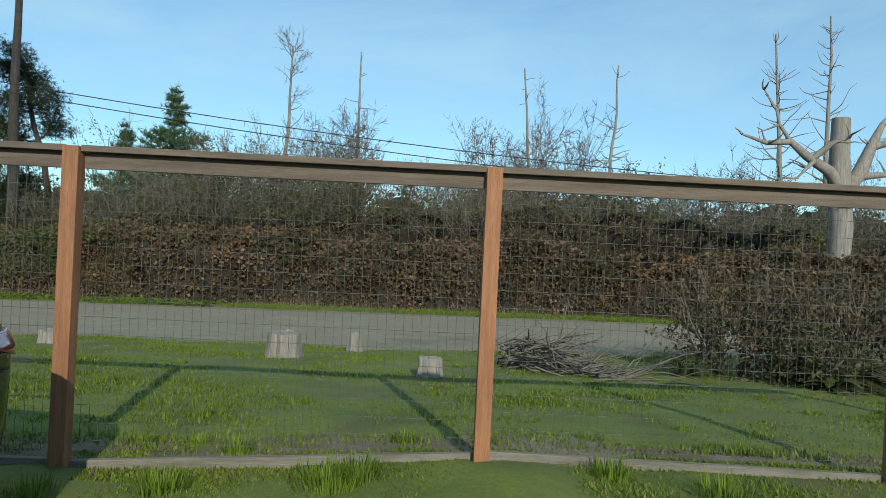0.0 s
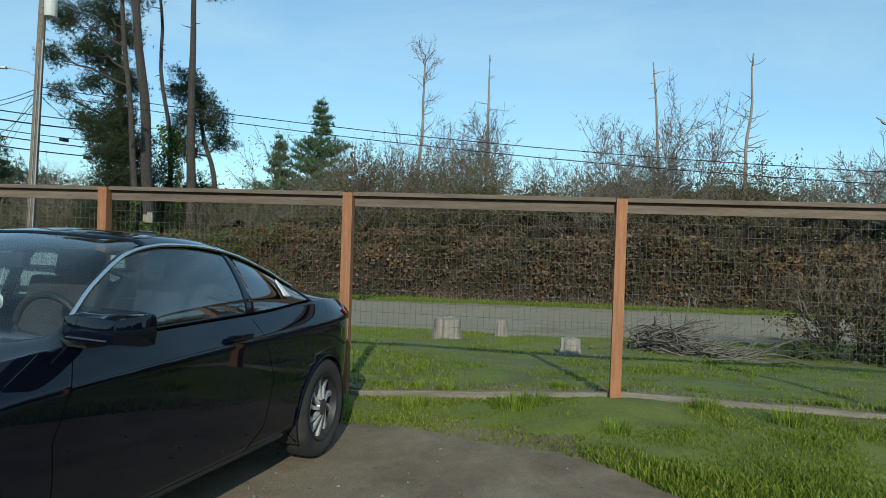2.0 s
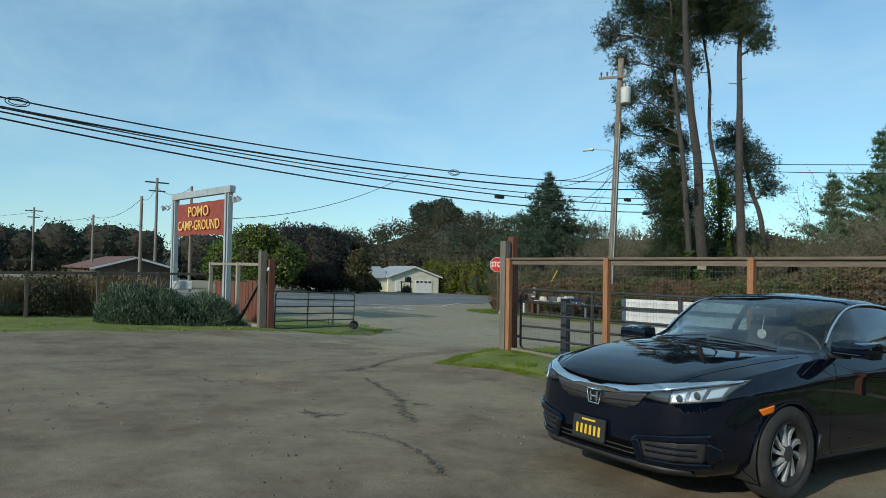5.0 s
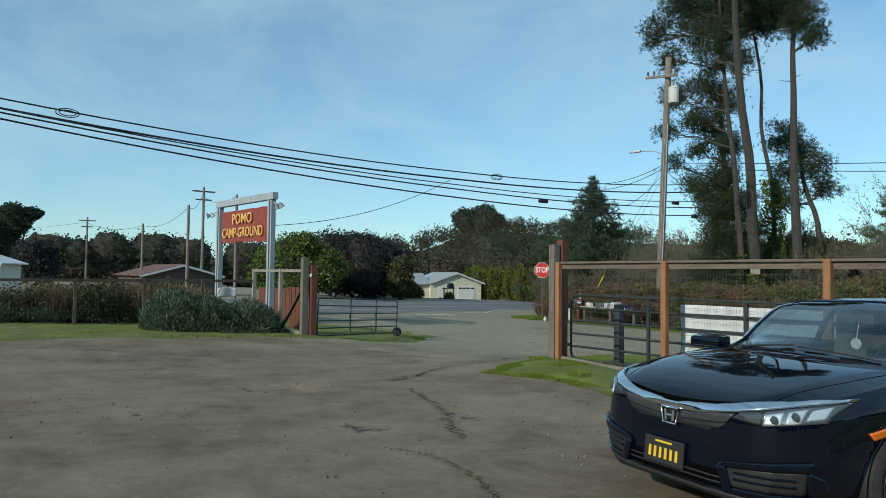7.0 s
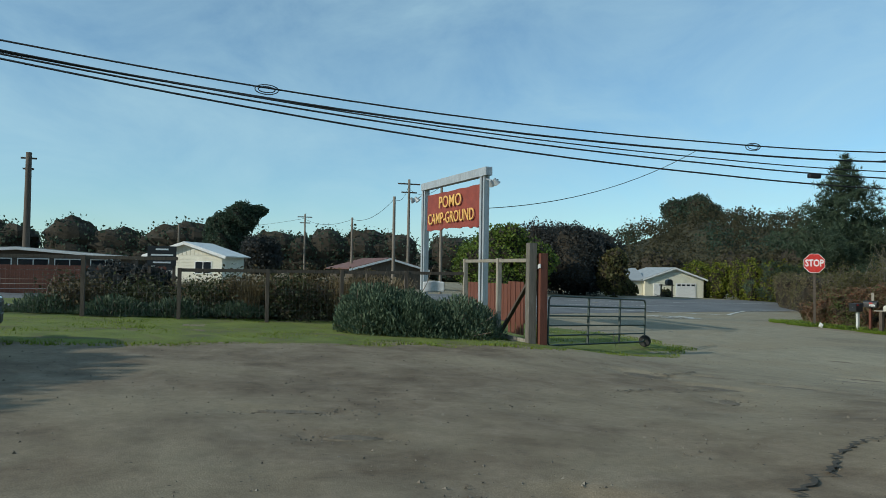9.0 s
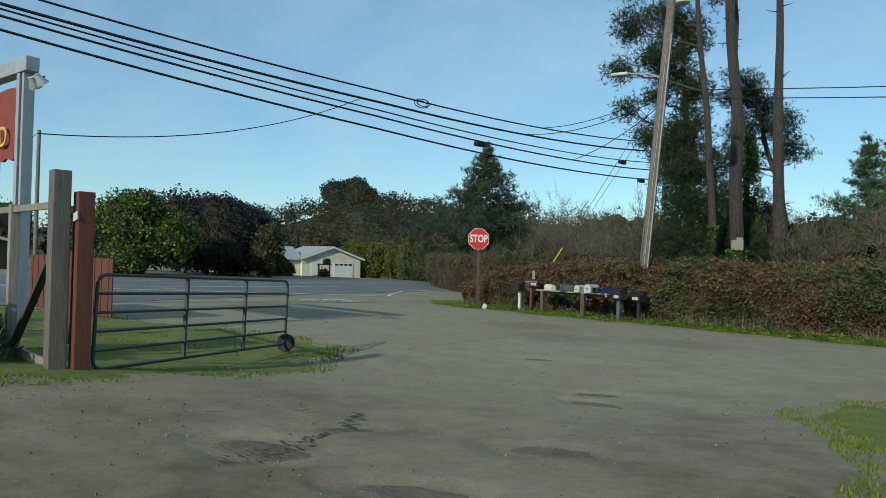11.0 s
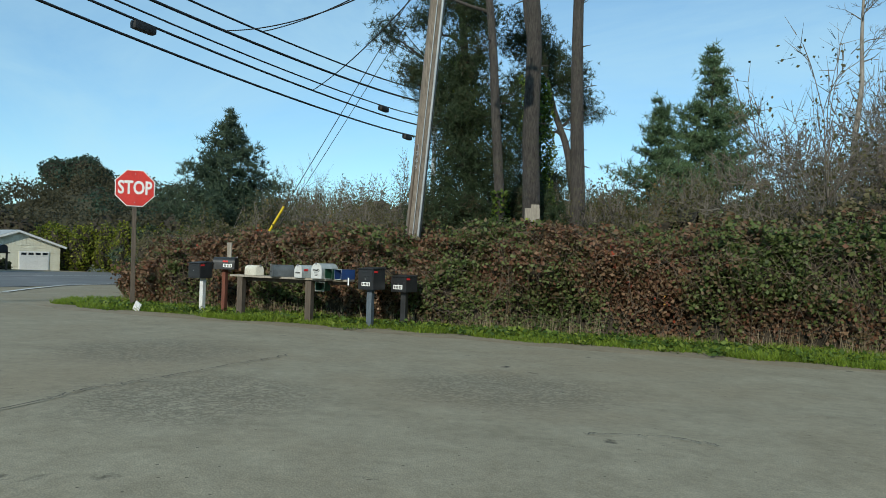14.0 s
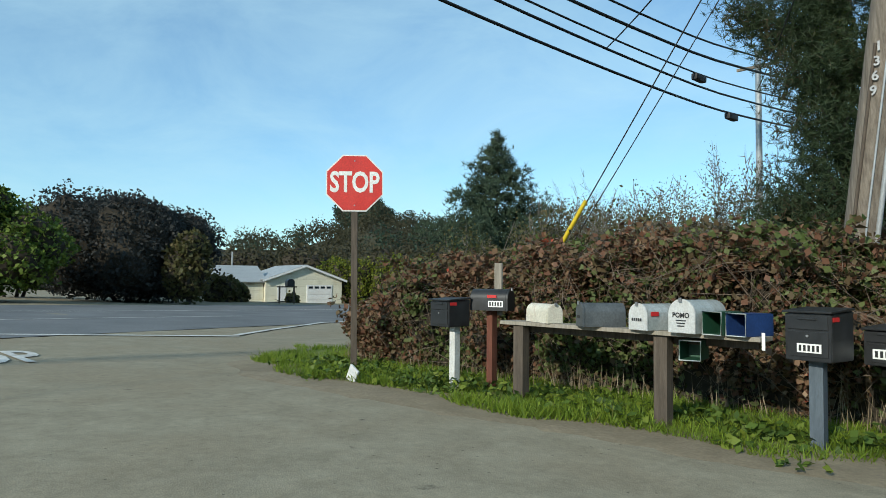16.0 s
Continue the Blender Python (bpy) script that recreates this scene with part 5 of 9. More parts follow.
def young_pine(x, y, top, width, label, seed, mat=None, droop=0.25, base=0.0, name="young_pine", dense=1.0, needle=0.2):
    """A whorled conifer: tiers of branches, longer below, with needle tufts along them."""
    r = np.random.default_rng(seed)
    z0 = float(land(x, y)) - 0.2
    ob = thing(name, label, "tree", None, "conifers")
    line = trunk_line(r, x, y, z0, top, (r.uniform(-0.2, 0.2), 0), 10, 0.05)
    tubes("trunk", [(line, np.linspace(0.05 + (top - z0) * 0.012, 0.02, len(line)))], BARK, ob, "", 8)
    limbs, cent = [], []
    H = top - z0
    tiers = int(H / 0.42)
    for k in range(tiers):
        f = base + (1 - base) * (k + r.uniform(-0.3, 0.3)) / tiers
        f = min(max(f, base), 0.985)
        zc = z0 + H * f
        bx, by = np.interp(zc, line[:, 2], line[:, 0]), np.interp(zc, line[:, 2], line[:, 1])
        reach = width / 2 * min(1, (1 - f) / 0.72) * (0.85 + 0.25 * noise2(zc * 1.0, 0.0, 0.8, seed)) + 0.12
        for j in range(r.integers(6, 10) if top < 14 else r.integers(5, 8)):
            a = r.uniform(0, 2 * np.pi)
            L = reach * r.uniform(0.55, 1.2)
            s = np.linspace(0, 1, 5)
            p = np.c_[bx + np.cos(a) * L * s, by + np.sin(a) * L * s, zc + L * (0.3 * (1 - droop * 2) * s - droop * s * s + 0.35 * s ** 3)]
            limbs.append((p, np.linspace(0.03, 0.008, 5)))
            m = max(3, int(L * 7 * dense))
            q = r.uniform(0.25, 1.05, m)
            cc = np.c_[np.interp(q, s, p[:, 0]), np.interp(q, s, p[:, 1]), np.interp(q, s, p[:, 2])] + r.normal(0, 0.1 + 0.05 * L, (m, 3)) * np.array([1, 1, 0.6])
            cent.append(cc)
    cent.append(line[-3:] + r.normal(0, 0.08, (3, 3)))
    tagged(tubes("branchwork", limbs, BARK, ob, "", 4), "", "", "", "stuff")
    C = np.concatenate(cent)
    tagged(soup("crown", needle_clumps(C, needle * 0.8, 11, seed, 0.8, 0.06), mat or NEEDLES_YOUNG, ob), "", "", "", "stuff")
    return ob


young_pine(-19.6, 51.5, 12.4, 8.8, "young green pine with upright candles", 71, needle=0.44, dense=1.9)
young_pine(-22.2, 49.0, 9.1, 7.2, "smaller young green pine", 72, needle=0.42, dense=2.0)
young_pine(-17.0, 46.5, 4.2, 4.6, "broad dense young pine", 73, needle=0.34, dense=1.5)
young_pine(-20.8, 45.0, 5.2, 6.4, "broad low young pine", 74, needle=0.32, dense=1.5)
young_pine(-72.0, 72.5, 16.4, 20.0, "large dark spruce with drooping branches", 75, SPRUCE, 0.3, 0.02, "spruce_tree", 0.75, 0.85)


def snag(x, y, top, radius, limbs, label, seed, lean=(0, 0), twigs=0, twig_from=0.6):
    """A dead tree: bleached tapering trunk with short broken limbs."""
    r = np.random.default_rng(seed)
    z0 = float(land(x, y)) - 0.2
    ob = thing("dead_tree", label, "tree", None, "dead trees")
    line = trunk_line(r, x, y, z0, top, lean, 16, 0.18)
    tubes("trunk", [(line, np.linspace(radius, 0.05, len(line)))], SNAGWOOD, ob, "", 8)
    out, fines = [], []
    for k in range(limbs):
        f = r.uniform(0.42, 0.97)
        z = z0 + (top - z0) * f
        b = np.array([np.interp(z, line[:, 2], line[:, 0]), np.interp(z, line[:, 2], line[:, 1]), z])
        a = r.uniform(0, 2 * np.pi)
        L = (top - z0) * 0.13 * (1.15 - f) * r.uniform(0.3, 2.2) + 0.15
        p = wander(r, b, (np.cos(a), np.sin(a), r.uniform(-0.1, 0.7)), L, 5, 0.2, 0.1)
        out.append((p, np.linspace(radius * 0.22 * (1.2 - f) + 0.015, 0.012, 6)))
    for k in range(twigs):
        f = r.uniform(twig_from, 1.0)
        z = z0 + (top - z0) * f
        b = np.array([np.interp(z, line[:, 2], line[:, 0]), np.interp(z, line[:, 2], line[:, 1]), z])
        a = r.uniform(0, 2 * np.pi)
        ls, _, fn = branching(r, b, (np.cos(a), np.sin(a), 0.9), 1.3, 0.035, 2, 3, 0.5, 0.2, 0.08)
        out += [(p, np.maximum(q, 0.008)) for p, q in ls]
        fines.append(fn)
    tagged(tubes("branchwork", out, SNAGWOOD if not twigs else TWIG, ob, "", 4), "", "", "", "stuff")
    if fines:
        tagged(soup("twig_spray", slim(np.concatenate(fines), 0.012), TWIG, ob), "", "", "", "stuff")
    return ob


snag(-12.6, 56.0, 17.0, 0.28, 8, "thin dead tree with a twiggy top", 81, (0.5, 0), 16, 0.72)
snag(-6.3, 57.0, 17.2, 0.25, 10, "thin dead tree standing over bare scrub", 82, (-0.5, 0))
snag(12.45, 50.0, 15.3, 0.22, 26, "bleached straight dead tree", 83, (0.5, 0))
snag(21.2, 42.0, 15.6, 0.24, 46, "bleached dead tree with many broken limbs", 84, (-0.6, 0))
snag(25.2, 43.5, 17.4, 0.26, 46, "tall bleached dead tree with an upswept limb", 85, (-0.6, 0))
snag(7.7, 50.0, 14.7, 0.2, 10, "thin leaning dead trunk among bare branches", 86, (-1.6, 0))

# the old lopped tree
stub = thing("lopped_tree", "old grey lopped tree with twisted limbs", "tree")
r_s = np.random.default_rng(91)
sx, sy = 15.2, 26.0
sl = np.array([(sx, sy, -1.2), (sx - 0.05, sy, 1), (sx + 0.05, sy, 2.8), (sx - 0.1, sy, 4.2), (sx - 0.15, sy, 5.6), (sx - 0.15, sy, 7.0)])
tubes("trunk", [(sl, [0.5, 0.42, 0.42, 0.44, 0.36, 0.33])], SNAGWOOD, stub, "bleached trunk sawn off at the top", 14)
L = [
    (np.array([(sx, sy, 4.2), (sx - 0.7, sy - 0.3, 4.9), (sx - 1.7, sy - 0.5, 5.4), (sx - 2.4, sy - 0.6, 5.9), (sx - 3.3, sy - 0.6, 5.8), (sx - 4.2, sy - 0.5, 6.1)]), [0.26, 0.22, 0.17, 0.13, 0.09, 0.04]),
    (np.array([(sx - 1.5, sy - 0.5, 5.3), (sx - 0.9, sy - 0.8, 5.9), (sx - 0.4, sy - 1.0, 6.1)]), [0.13, 0.1, 0.05]),
    (np.array([(sx - 1.4, sy - 0.5, 5.25), (sx - 1.9, sy - 0.9, 4.9), (sx - 2.3, sy - 1.0, 4.5)]), [0.1, 0.07, 0.03]),
    (np.array([(sx - 2.4, sy - 0.6, 5.9), (sx - 2.9, sy - 0.7, 6.5), (sx - 3.0, sy - 0.6, 7.1), (sx - 3.5, sy - 0.6, 7.8)]), [0.08, 0.06, 0.045, 0.02]),
    (np.array([(sx, sy, 4.0), (sx + 0.7, sy, 5.0), (sx + 1.2, sy + 0.2, 6.0), (sx + 1.6, sy + 0.2, 6.9), (sx + 2.1, sy + 0.2, 7.5)]), [0.3, 0.28, 0.2, 0.11, 0.05]),
    (np.array([(sx + 1.2, sy + 0.2, 6.0), (sx + 2.2, sy, 6.3), (sx + 3.2, sy, 6.6)]), [0.17, 0.1, 0.05]),
    (np.array([(sx + 0.6, sy, 4.8), (sx + 1.6, sy - 0.2, 4.9), (sx + 2.6, sy - 0.2, 5.6)]), [0.16, 0.1, 0.05]),
]
for p, q in list(L):
    for _ in range(4):
        i = r_s.integers(1, len(p))
        w = wander(r_s, p[i], r_s.normal(size=3) + np.array([0, 0, 0.7]), r_s.uniform(0.3, 1.0), 4, 0.25)
        L.append((w, np.linspace(0.05, 0.012, 5)))
tagged(tubes("branchwork", L, SNAGWOOD, stub, "twisted broken limbs", 8), "", "", "", "stuff")


def scrub(name, x, y, top, width, leaves, material, label, seed, stems=7, levels=3, twig=None, leaf=0.16, category="shrub", group="scrub", z0=None, thick=0.07, fine_w=0.012, loose=0.55, kids=3, splay=0.42):
    """A shrub or small tree: many stems, fine twigs and (where leaves) small leaves at the tips."""
    r = np.random.default_rng(seed)
    zb = float(land(x, y)) - 0.1 if z0 is None else z0
    H = top - zb
    ob = thing(name, label, category, None, group)
    lines, tips, fines = [], [], []
    for k in range(stems):
        a = r.uniform(0, 2 * np.pi)
        s = np.array([x + 0.15 * width * np.cos(a) * r.uniform(), y + 0.15 * width * np.sin(a) * r.uniform(), zb])
        d = np.array([np.cos(a) * width * 0.42 / H, np.sin(a) * width * 0.42 / H, r.uniform(0.8, 1.1)])
        l, t, fn = branching(r, s, d, H * r.uniform(0.42, 0.58) * (0.84 if levels > 3 else 1), thick * r.uniform(0.6, 1.2), levels, kids, splay, 0.12, 0.05, 0.6)
        lines += [(p, np.maximum(q, 0.012)) for p, q in l]
        tips.append(t)
        fines.append(fn)
    tagged(tubes("branchwork", lines, twig or TWIG, ob, "", 3), "", "", "", "stuff")
    tagged(soup("twig_spray", slim(np.concatenate(fines), fine_w, seed), twig or TWIG, ob), "", "", "", "stuff")
    if leaves:
        tips = np.concatenate(tips)
        C = tips[r.integers(0, len(tips), leaves)] + r.normal(0, (0.16 + width * 0.03) * loose, (leaves, 3))
        C = C[C[:, 2] < top + 0.4]
        C[:, 2] = np.maximum(C[:, 2], land(C[:, 0], C[:, 1]) + 0.02)
        tagged(soup("leaves", leaf_quads(C, leaf, 1.6, 0, 0.1, seed), material, ob), "", "", "", "stuff")
    return ob


r_h = np.random.default_rng(33)
k = 0
for x in np.arange(-38, 30, 3.4):
    y = r_h.uniform(33.5, 38)
    if -30 < x < -21:
        continue
    top = r_h.uniform(1.8, 2.8) if x < -17 else r_h.uniform(4.2, 6.2)
    bare = r_h.uniform() < 0.55
    scrub("bare_shrub" if bare else "scrub_bush", float(x + r_h.uniform(-1, 1)), float(y), top, r_h.uniform(3.4, 5), 1400 if bare else 4600, LEAF_OLIVE, "leafless winter scrub behind the hedge" if bare else "olive-brown scrub bush behind the hedge", 100 + k, 7, 3, None, 0.07)
    k += 1
for x in np.arange(-15, 34, 3.6):
    y = r_h.uniform(40, 48)
    top = r_h.uniform(5.6, 7.6)
    scrub("bare_shrub", float(x + r_h.uniform(-1.5, 1.5)), float(y), top, r_h.uniform(4.5, 6.5), 3000, LEAF_OLIVE, "tall leafless winter scrub", 200 + k, 11, 3, None, 0.065, thick=0.08)
    k += 1
for k, (x, y, top, w) in enumerate([(-22.4, 40.6, 3.4, 4.0), (-19.4, 40.5, 3.6, 4.6), (-16.4, 40.5, 4.0, 5.0), (-24.4, 43.5, 4.2, 4.0)]):
    scrub("scrub_bush", x, y, top, w, 5200, LEAF_OLIVE, "dense olive-green scrub bush below the pines", 330 + k, 9, 3, None, 0.065, thick=0.06, loose=0.9, kids=4)
scrub("bare_tree", -7.2, 55.5, 12.8, 6.2, 500, LEAF_OLIVE, "bare twiggy tree with lichened branches", 301, 7, 4, group="bare trees", thick=0.12, category="tree", leaf=0.08, fine_w=0.019, kids=4, splay=0.62)
scrub("bare_tree", 3.0, 51, 11.0, 4.2, 300, LEAF_OLIVE, "bare twiggy tree with hanging lichen", 302, 6, 4, group="bare trees", thick=0.11, category="tree", leaf=0.08, fine_w=0.019, kids=4, splay=0.62)
scrub("bare_tree", 7.8, 50.5, 13.8, 6.4, 600, LEAF_OLIVE, "tall bare tree with fine spreading twigs", 303, 8, 4, group="bare trees", thick=0.13, category="tree", leaf=0.08, fine_w=0.019, kids=4, splay=0.62)
scrub("bare_tree", 20.4, 50, 10.2, 4.0, 300, LEAF_OLIVE, "small round bare tree", 304, 6, 4, group="bare trees", thick=0.1, category="tree", leaf=0.08, fine_w=0.019, kids=4, splay=0.62)
scrub("bare_tree", -9.5, 47, 8.4, 7, 1600, LEAF_OLIVE, "spreading bare tree above the hedge", 305, 7, 4, group="bare trees", thick=0.1, category="tree", leaf=0.065, fine_w=0.019, kids=4, splay=0.62)
scrub("bare_tree", -13.8, 44.5, 7.4, 5.5, 2600, LEAF_OLIVE, "rounded half-bare tree with small leaves", 306, 7, 4, group="bare trees", thick=0.1, category="tree", leaf=0.065, fine_w=0.019, kids=4, splay=0.62)


def leaf_mass(name, label, category, lobes, count, leaf, material, seed, group="", trunk=True, flat=0.0, kind="", core=0.8):
    """A leafy crown: leaves over several uneven lobes (x, y, z, rx, ry, rz), with limbs inside."""
    r = np.random.default_rng(seed)
    ob = thing(name, label, category, None, group, kind)
    lob = np.array(lobes, float)
    vol = lob[:, 3] * lob[:, 5]
    pick = r.choice(len(lob), count, p=vol / vol.sum())
    d = r.normal(size=(count, 3))
    d /= np.linalg.norm(d, axis=1, keepdims=True)
    rad = r.uniform(0.5, 1.0, count) ** 0.5
    wob = 1 + 0.28 * noise2(d[:, 0] * 2 + lob[pick, 0], d[:, 2] * 2 + d[:, 1] * 2, 1.4, seed) + 0.12 * noise2(d[:, 0] * 5 + lob[pick, 0], d[:, 2] * 5 + d[:, 1] * 5, 1.6, seed + 3)
    C = lob[pick, :3] + d * lob[pick, 3:6] * (rad * wob)[:, None]
    C = C[C[:, 2] > land(C[:, 0], C[:, 1]) - 0.05]
    tagged(soup("leaves", leaf_quads(C, leaf, 1.4, flat, 0.12, seed), material, ob), "", "", "", "stuff")
    # dark shell in each lobe stands in for shade deep in the crown
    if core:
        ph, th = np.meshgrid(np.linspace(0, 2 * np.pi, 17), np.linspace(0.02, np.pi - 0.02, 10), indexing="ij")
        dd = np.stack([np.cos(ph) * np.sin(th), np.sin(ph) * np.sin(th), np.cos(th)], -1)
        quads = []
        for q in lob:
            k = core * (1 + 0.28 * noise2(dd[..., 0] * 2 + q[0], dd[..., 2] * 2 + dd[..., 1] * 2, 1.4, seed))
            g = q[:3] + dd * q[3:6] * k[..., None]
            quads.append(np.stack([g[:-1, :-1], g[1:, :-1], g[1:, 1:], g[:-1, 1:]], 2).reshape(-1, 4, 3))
        tagged(soup("shade_filler", np.concatenate(quads), GAP_SHADE, ob), "", "", "", "stuff")
    if trunk:
        lines = []
        bx, by = lob[:, 0].mean(), lob[:, 1].mean()
        for q in lob:
            b = np.array([bx + (q[0] - bx) * 0.25, by + (q[1] - by) * 0.25, float(land(bx, by)) - 0.2])
            p = np.linspace(b, q[:3], 6) + r.normal(0, 0.05 * q[3], (6, 3)) * np.linspace(0, 1, 6)[:, None]
            lines.append((p, np.linspace(0.09 + 0.02 * q[5], 0.03, 6)))
            for _ in range(5):
                w = wander(r, p[r.integers(3, 6)], r.normal(size=3) * np.array([1, 1, 0.5]) + np.array([0, 0, 0.4]), q[3] * 0.8, 4, 0.2)
                lines.append((w, np.linspace(0.045, 0.012, 5)))
        tagged(tubes("branchwork", lines, BARK, ob, "", 4), "", "", "", "stuff")
    return ob


def lobes_row(x0, y0, x1, y1, n, top, width, r, spread_y=3.0):
    out = []
    for k in range(n):
        u = (k + r.uniform(0.1, 0.9)) / n
        x, y = x0 + (x1 - x0) * u, y0 + (y1 - y0) * u + r.uniform(-spread_y, spread_y)
        g = float(land(x, y))
        t = top * r.uniform(0.72, 1.08)
        h = (t - g)
        out.append((x, y, g + h * 0.58, width * r.uniform(0.7, 1.2), width * r.uniform(0.7, 1.2), h * 0.44))
        out.append((x + r.uniform(-1, 1), y, g + h * 0.25, width, width, h * 0.3))
    return out


r_f = np.random.default_rng(77)
# across the highway, west
leaf_mass("green_tree", "round yellow-green leafy tree across the highway", "tree", [(-71.5, 25, 2.6, 3.0, 3, 2.9), (-70, 27.5, 1.8, 2.8, 2.6, 2.4), (-73, 23, 1.6, 2.6, 2.6, 2.2), (-70.5, 25.5, 4.4, 1.8, 1.8, 1.5), (-70, 24, 0, 2.4, 2.4, 1.6)], 18000, 0.19, LEAF_GREEN, 401)
leaf_mass("green_tree", "low green leafy tree beside dark bushes", "tree", [(-86, 31, 2.6, 3.5, 3.5, 3.2), (-85, 28, 2.2, 3.2, 3, 2.8), (-88, 33, 3.2, 3.2, 3.2, 3.0)], 10000, 0.24, LEAF_GREEN, 402)
leaf_mass("dark_bush", "broad dark maroon-brown tree across the highway", "bush", [(-76, 36, 2.3, 4.2, 4, 4.2), (-79, 33, 2.5, 4, 4, 4.2), (-79, 39, 2.0, 3.6, 3.5, 3.9), (-80, 41.5, 3.0, 3.4, 3, 3.0), (-77, 37, 4.6, 3, 3, 1.9), (-80, 36, 4.9, 2.5, 2.5, 1.7)], 34000, 0.19, LEAF_MAROON, 403)
leaf_mass("shrub", "small green shrub before the dark bushes", "bush", [(-72.5, 38.8, 0.9, 1.7, 1.7, 2.4), (-72, 39.0, 2.4, 1.2, 1.2, 1.4)], 2500, 0.25, LEAF_OLIVE, 404)
leaf_mass("clipped_hedge", "tall yellow-green hedge beside the house", "hedge", [(-84 + 1.9 * k, 66 + 1.1 * k + r_f.uniform(-0.5, 0.5), -0.1, 1.7, 1.5, 2.9 + r_f.uniform(-0.3, 0.4)) for k in range(-3, 9)], 30000, 0.18, LEAF_YELLOW, 405)
leaf_mass("shrub", "dark green shrub at the house wall", "bush", [(-84.5, 48.5, -1.3, 2.2, 1.5, 1.5), (-83.0, 46.4, -0.9, 1.9, 1.7, 1.8), (-84.8, 55.2, -1.9, 0.9, 0.8, 0.8)], 2600, 0.26, LEAF_OLIVE, 406)
# wooded hill and far woods
RIDGE = np.array([(-330, 20, 4), (-290, 70, 9), (-255, 118, 13), (-236, 143, 13), (-226, 157, 18), (-219, 166, 23), (-212, 176, 21), (-204, 187, 20), (-194, 201, 19), (-181, 218, 18), (-150, 250, 15), (-110, 280, 12), (-60, 300, 8)])
sr, tr = np.meshgrid(np.linspace(0, 1, 90), np.linspace(-1, 1, 22), indexing="ij")
ru = np.linspace(0, 1, len(RIDGE))
hx, hy, hz = (np.interp(sr, ru, RIDGE[:, i]) for i in range(3))
out_x, out_y = 0.8, -0.59
fall = np.cos(tr * np.pi / 2) ** 1.3
X, Y = hx + out_x * tr * 75, hy + out_y * tr * 75
Z = -4 + (hz + 1.5) * fall + 1.0 * noise2(X, Y, 0.06, 3) * fall
UNDERGROWTH = surface("hill_undergrowth", (0.035, 0.035, 0.018), (0.07, 0.064, 0.034), 0.3, bump=0.5, fine=3, rough=0.95)
tagged(grid_mesh("hill", np.stack([X, Y, Z], -1), UNDERGROWTH), "low wooded hill beyond the highway", "", "", "structure")


def hill_trees(label, count, t0, t1, size, height, leaf, per, material, seed, s0=0.0, s1=1.0):
    """Rounded tree heads scattered over the slope, each a puff of leaves."""
    r = np.random.default_rng(seed)
    s, t = r.uniform(s0, s1, count), r.uniform(t0, t1, count)
    x, y, z = (np.interp(s, ru, RIDGE[:, i]) for i in range(3))
    zz = -4 + (z + 1.5) * np.cos(t * np.pi / 2) ** 1.3
    x, y = x + out_x * t * 75, y + out_y * t * 75
    h = height * r.uniform(0.6, 1.25, count)
    w = size * r.uniform(0.6, 1.3, count)
    d = r.normal(size=(count, per, 3))
    d /= np.linalg.norm(d, axis=-1, keepdims=True)
    rad = r.uniform(0.3, 1.05, (count, per, 1)) ** 0.5 * (1 + 0.3 * noise2(d[..., :1] * 2 + x[:, None, None], d[..., 2:] * 2 + d[..., 1:2] * 2, 1.5, seed))
    C = np.stack([x, y, zz + h * 0.55], -1)[:, None] + d * rad * np.stack([w / 2, w / 2, h * 0.5], -1)[:, None]
    ob = thing("hill_wood", label, "trees", None, "", "stuff")
    tagged(soup("leaves", leaf_quads(C.reshape(-1, 3), leaf, 1.4, 0, 0.1, seed), material, ob), "", "", "", "stuff")


hill_trees("brown winter woodland on the hill slope", 520, 0.0, 0.95, 7.0, 6.5, 0.5, 84, FAR_BROWN, 412, 0.1, 1.0)
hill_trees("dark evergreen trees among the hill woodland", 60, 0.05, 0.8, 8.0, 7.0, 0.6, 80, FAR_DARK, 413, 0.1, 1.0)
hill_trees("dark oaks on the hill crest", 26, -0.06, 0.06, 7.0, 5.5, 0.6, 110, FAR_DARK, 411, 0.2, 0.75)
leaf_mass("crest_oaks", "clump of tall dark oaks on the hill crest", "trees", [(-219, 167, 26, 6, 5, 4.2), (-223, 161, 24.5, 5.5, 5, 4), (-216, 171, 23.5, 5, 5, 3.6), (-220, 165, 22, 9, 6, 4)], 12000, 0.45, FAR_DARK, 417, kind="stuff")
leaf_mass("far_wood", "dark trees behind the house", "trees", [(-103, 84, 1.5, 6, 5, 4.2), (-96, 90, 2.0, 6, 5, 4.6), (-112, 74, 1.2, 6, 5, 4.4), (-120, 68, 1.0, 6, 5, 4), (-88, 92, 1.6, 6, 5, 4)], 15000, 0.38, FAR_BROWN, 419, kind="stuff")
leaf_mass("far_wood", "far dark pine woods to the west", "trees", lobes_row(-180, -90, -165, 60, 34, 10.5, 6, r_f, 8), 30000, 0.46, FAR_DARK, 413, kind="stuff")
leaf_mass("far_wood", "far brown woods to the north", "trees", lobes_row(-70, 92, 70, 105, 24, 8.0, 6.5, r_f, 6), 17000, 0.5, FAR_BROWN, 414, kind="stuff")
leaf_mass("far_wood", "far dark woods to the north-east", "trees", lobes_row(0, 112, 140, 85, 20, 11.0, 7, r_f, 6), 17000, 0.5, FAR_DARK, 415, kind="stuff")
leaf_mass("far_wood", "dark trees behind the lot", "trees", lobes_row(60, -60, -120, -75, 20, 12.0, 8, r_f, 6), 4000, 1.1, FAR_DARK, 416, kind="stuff")
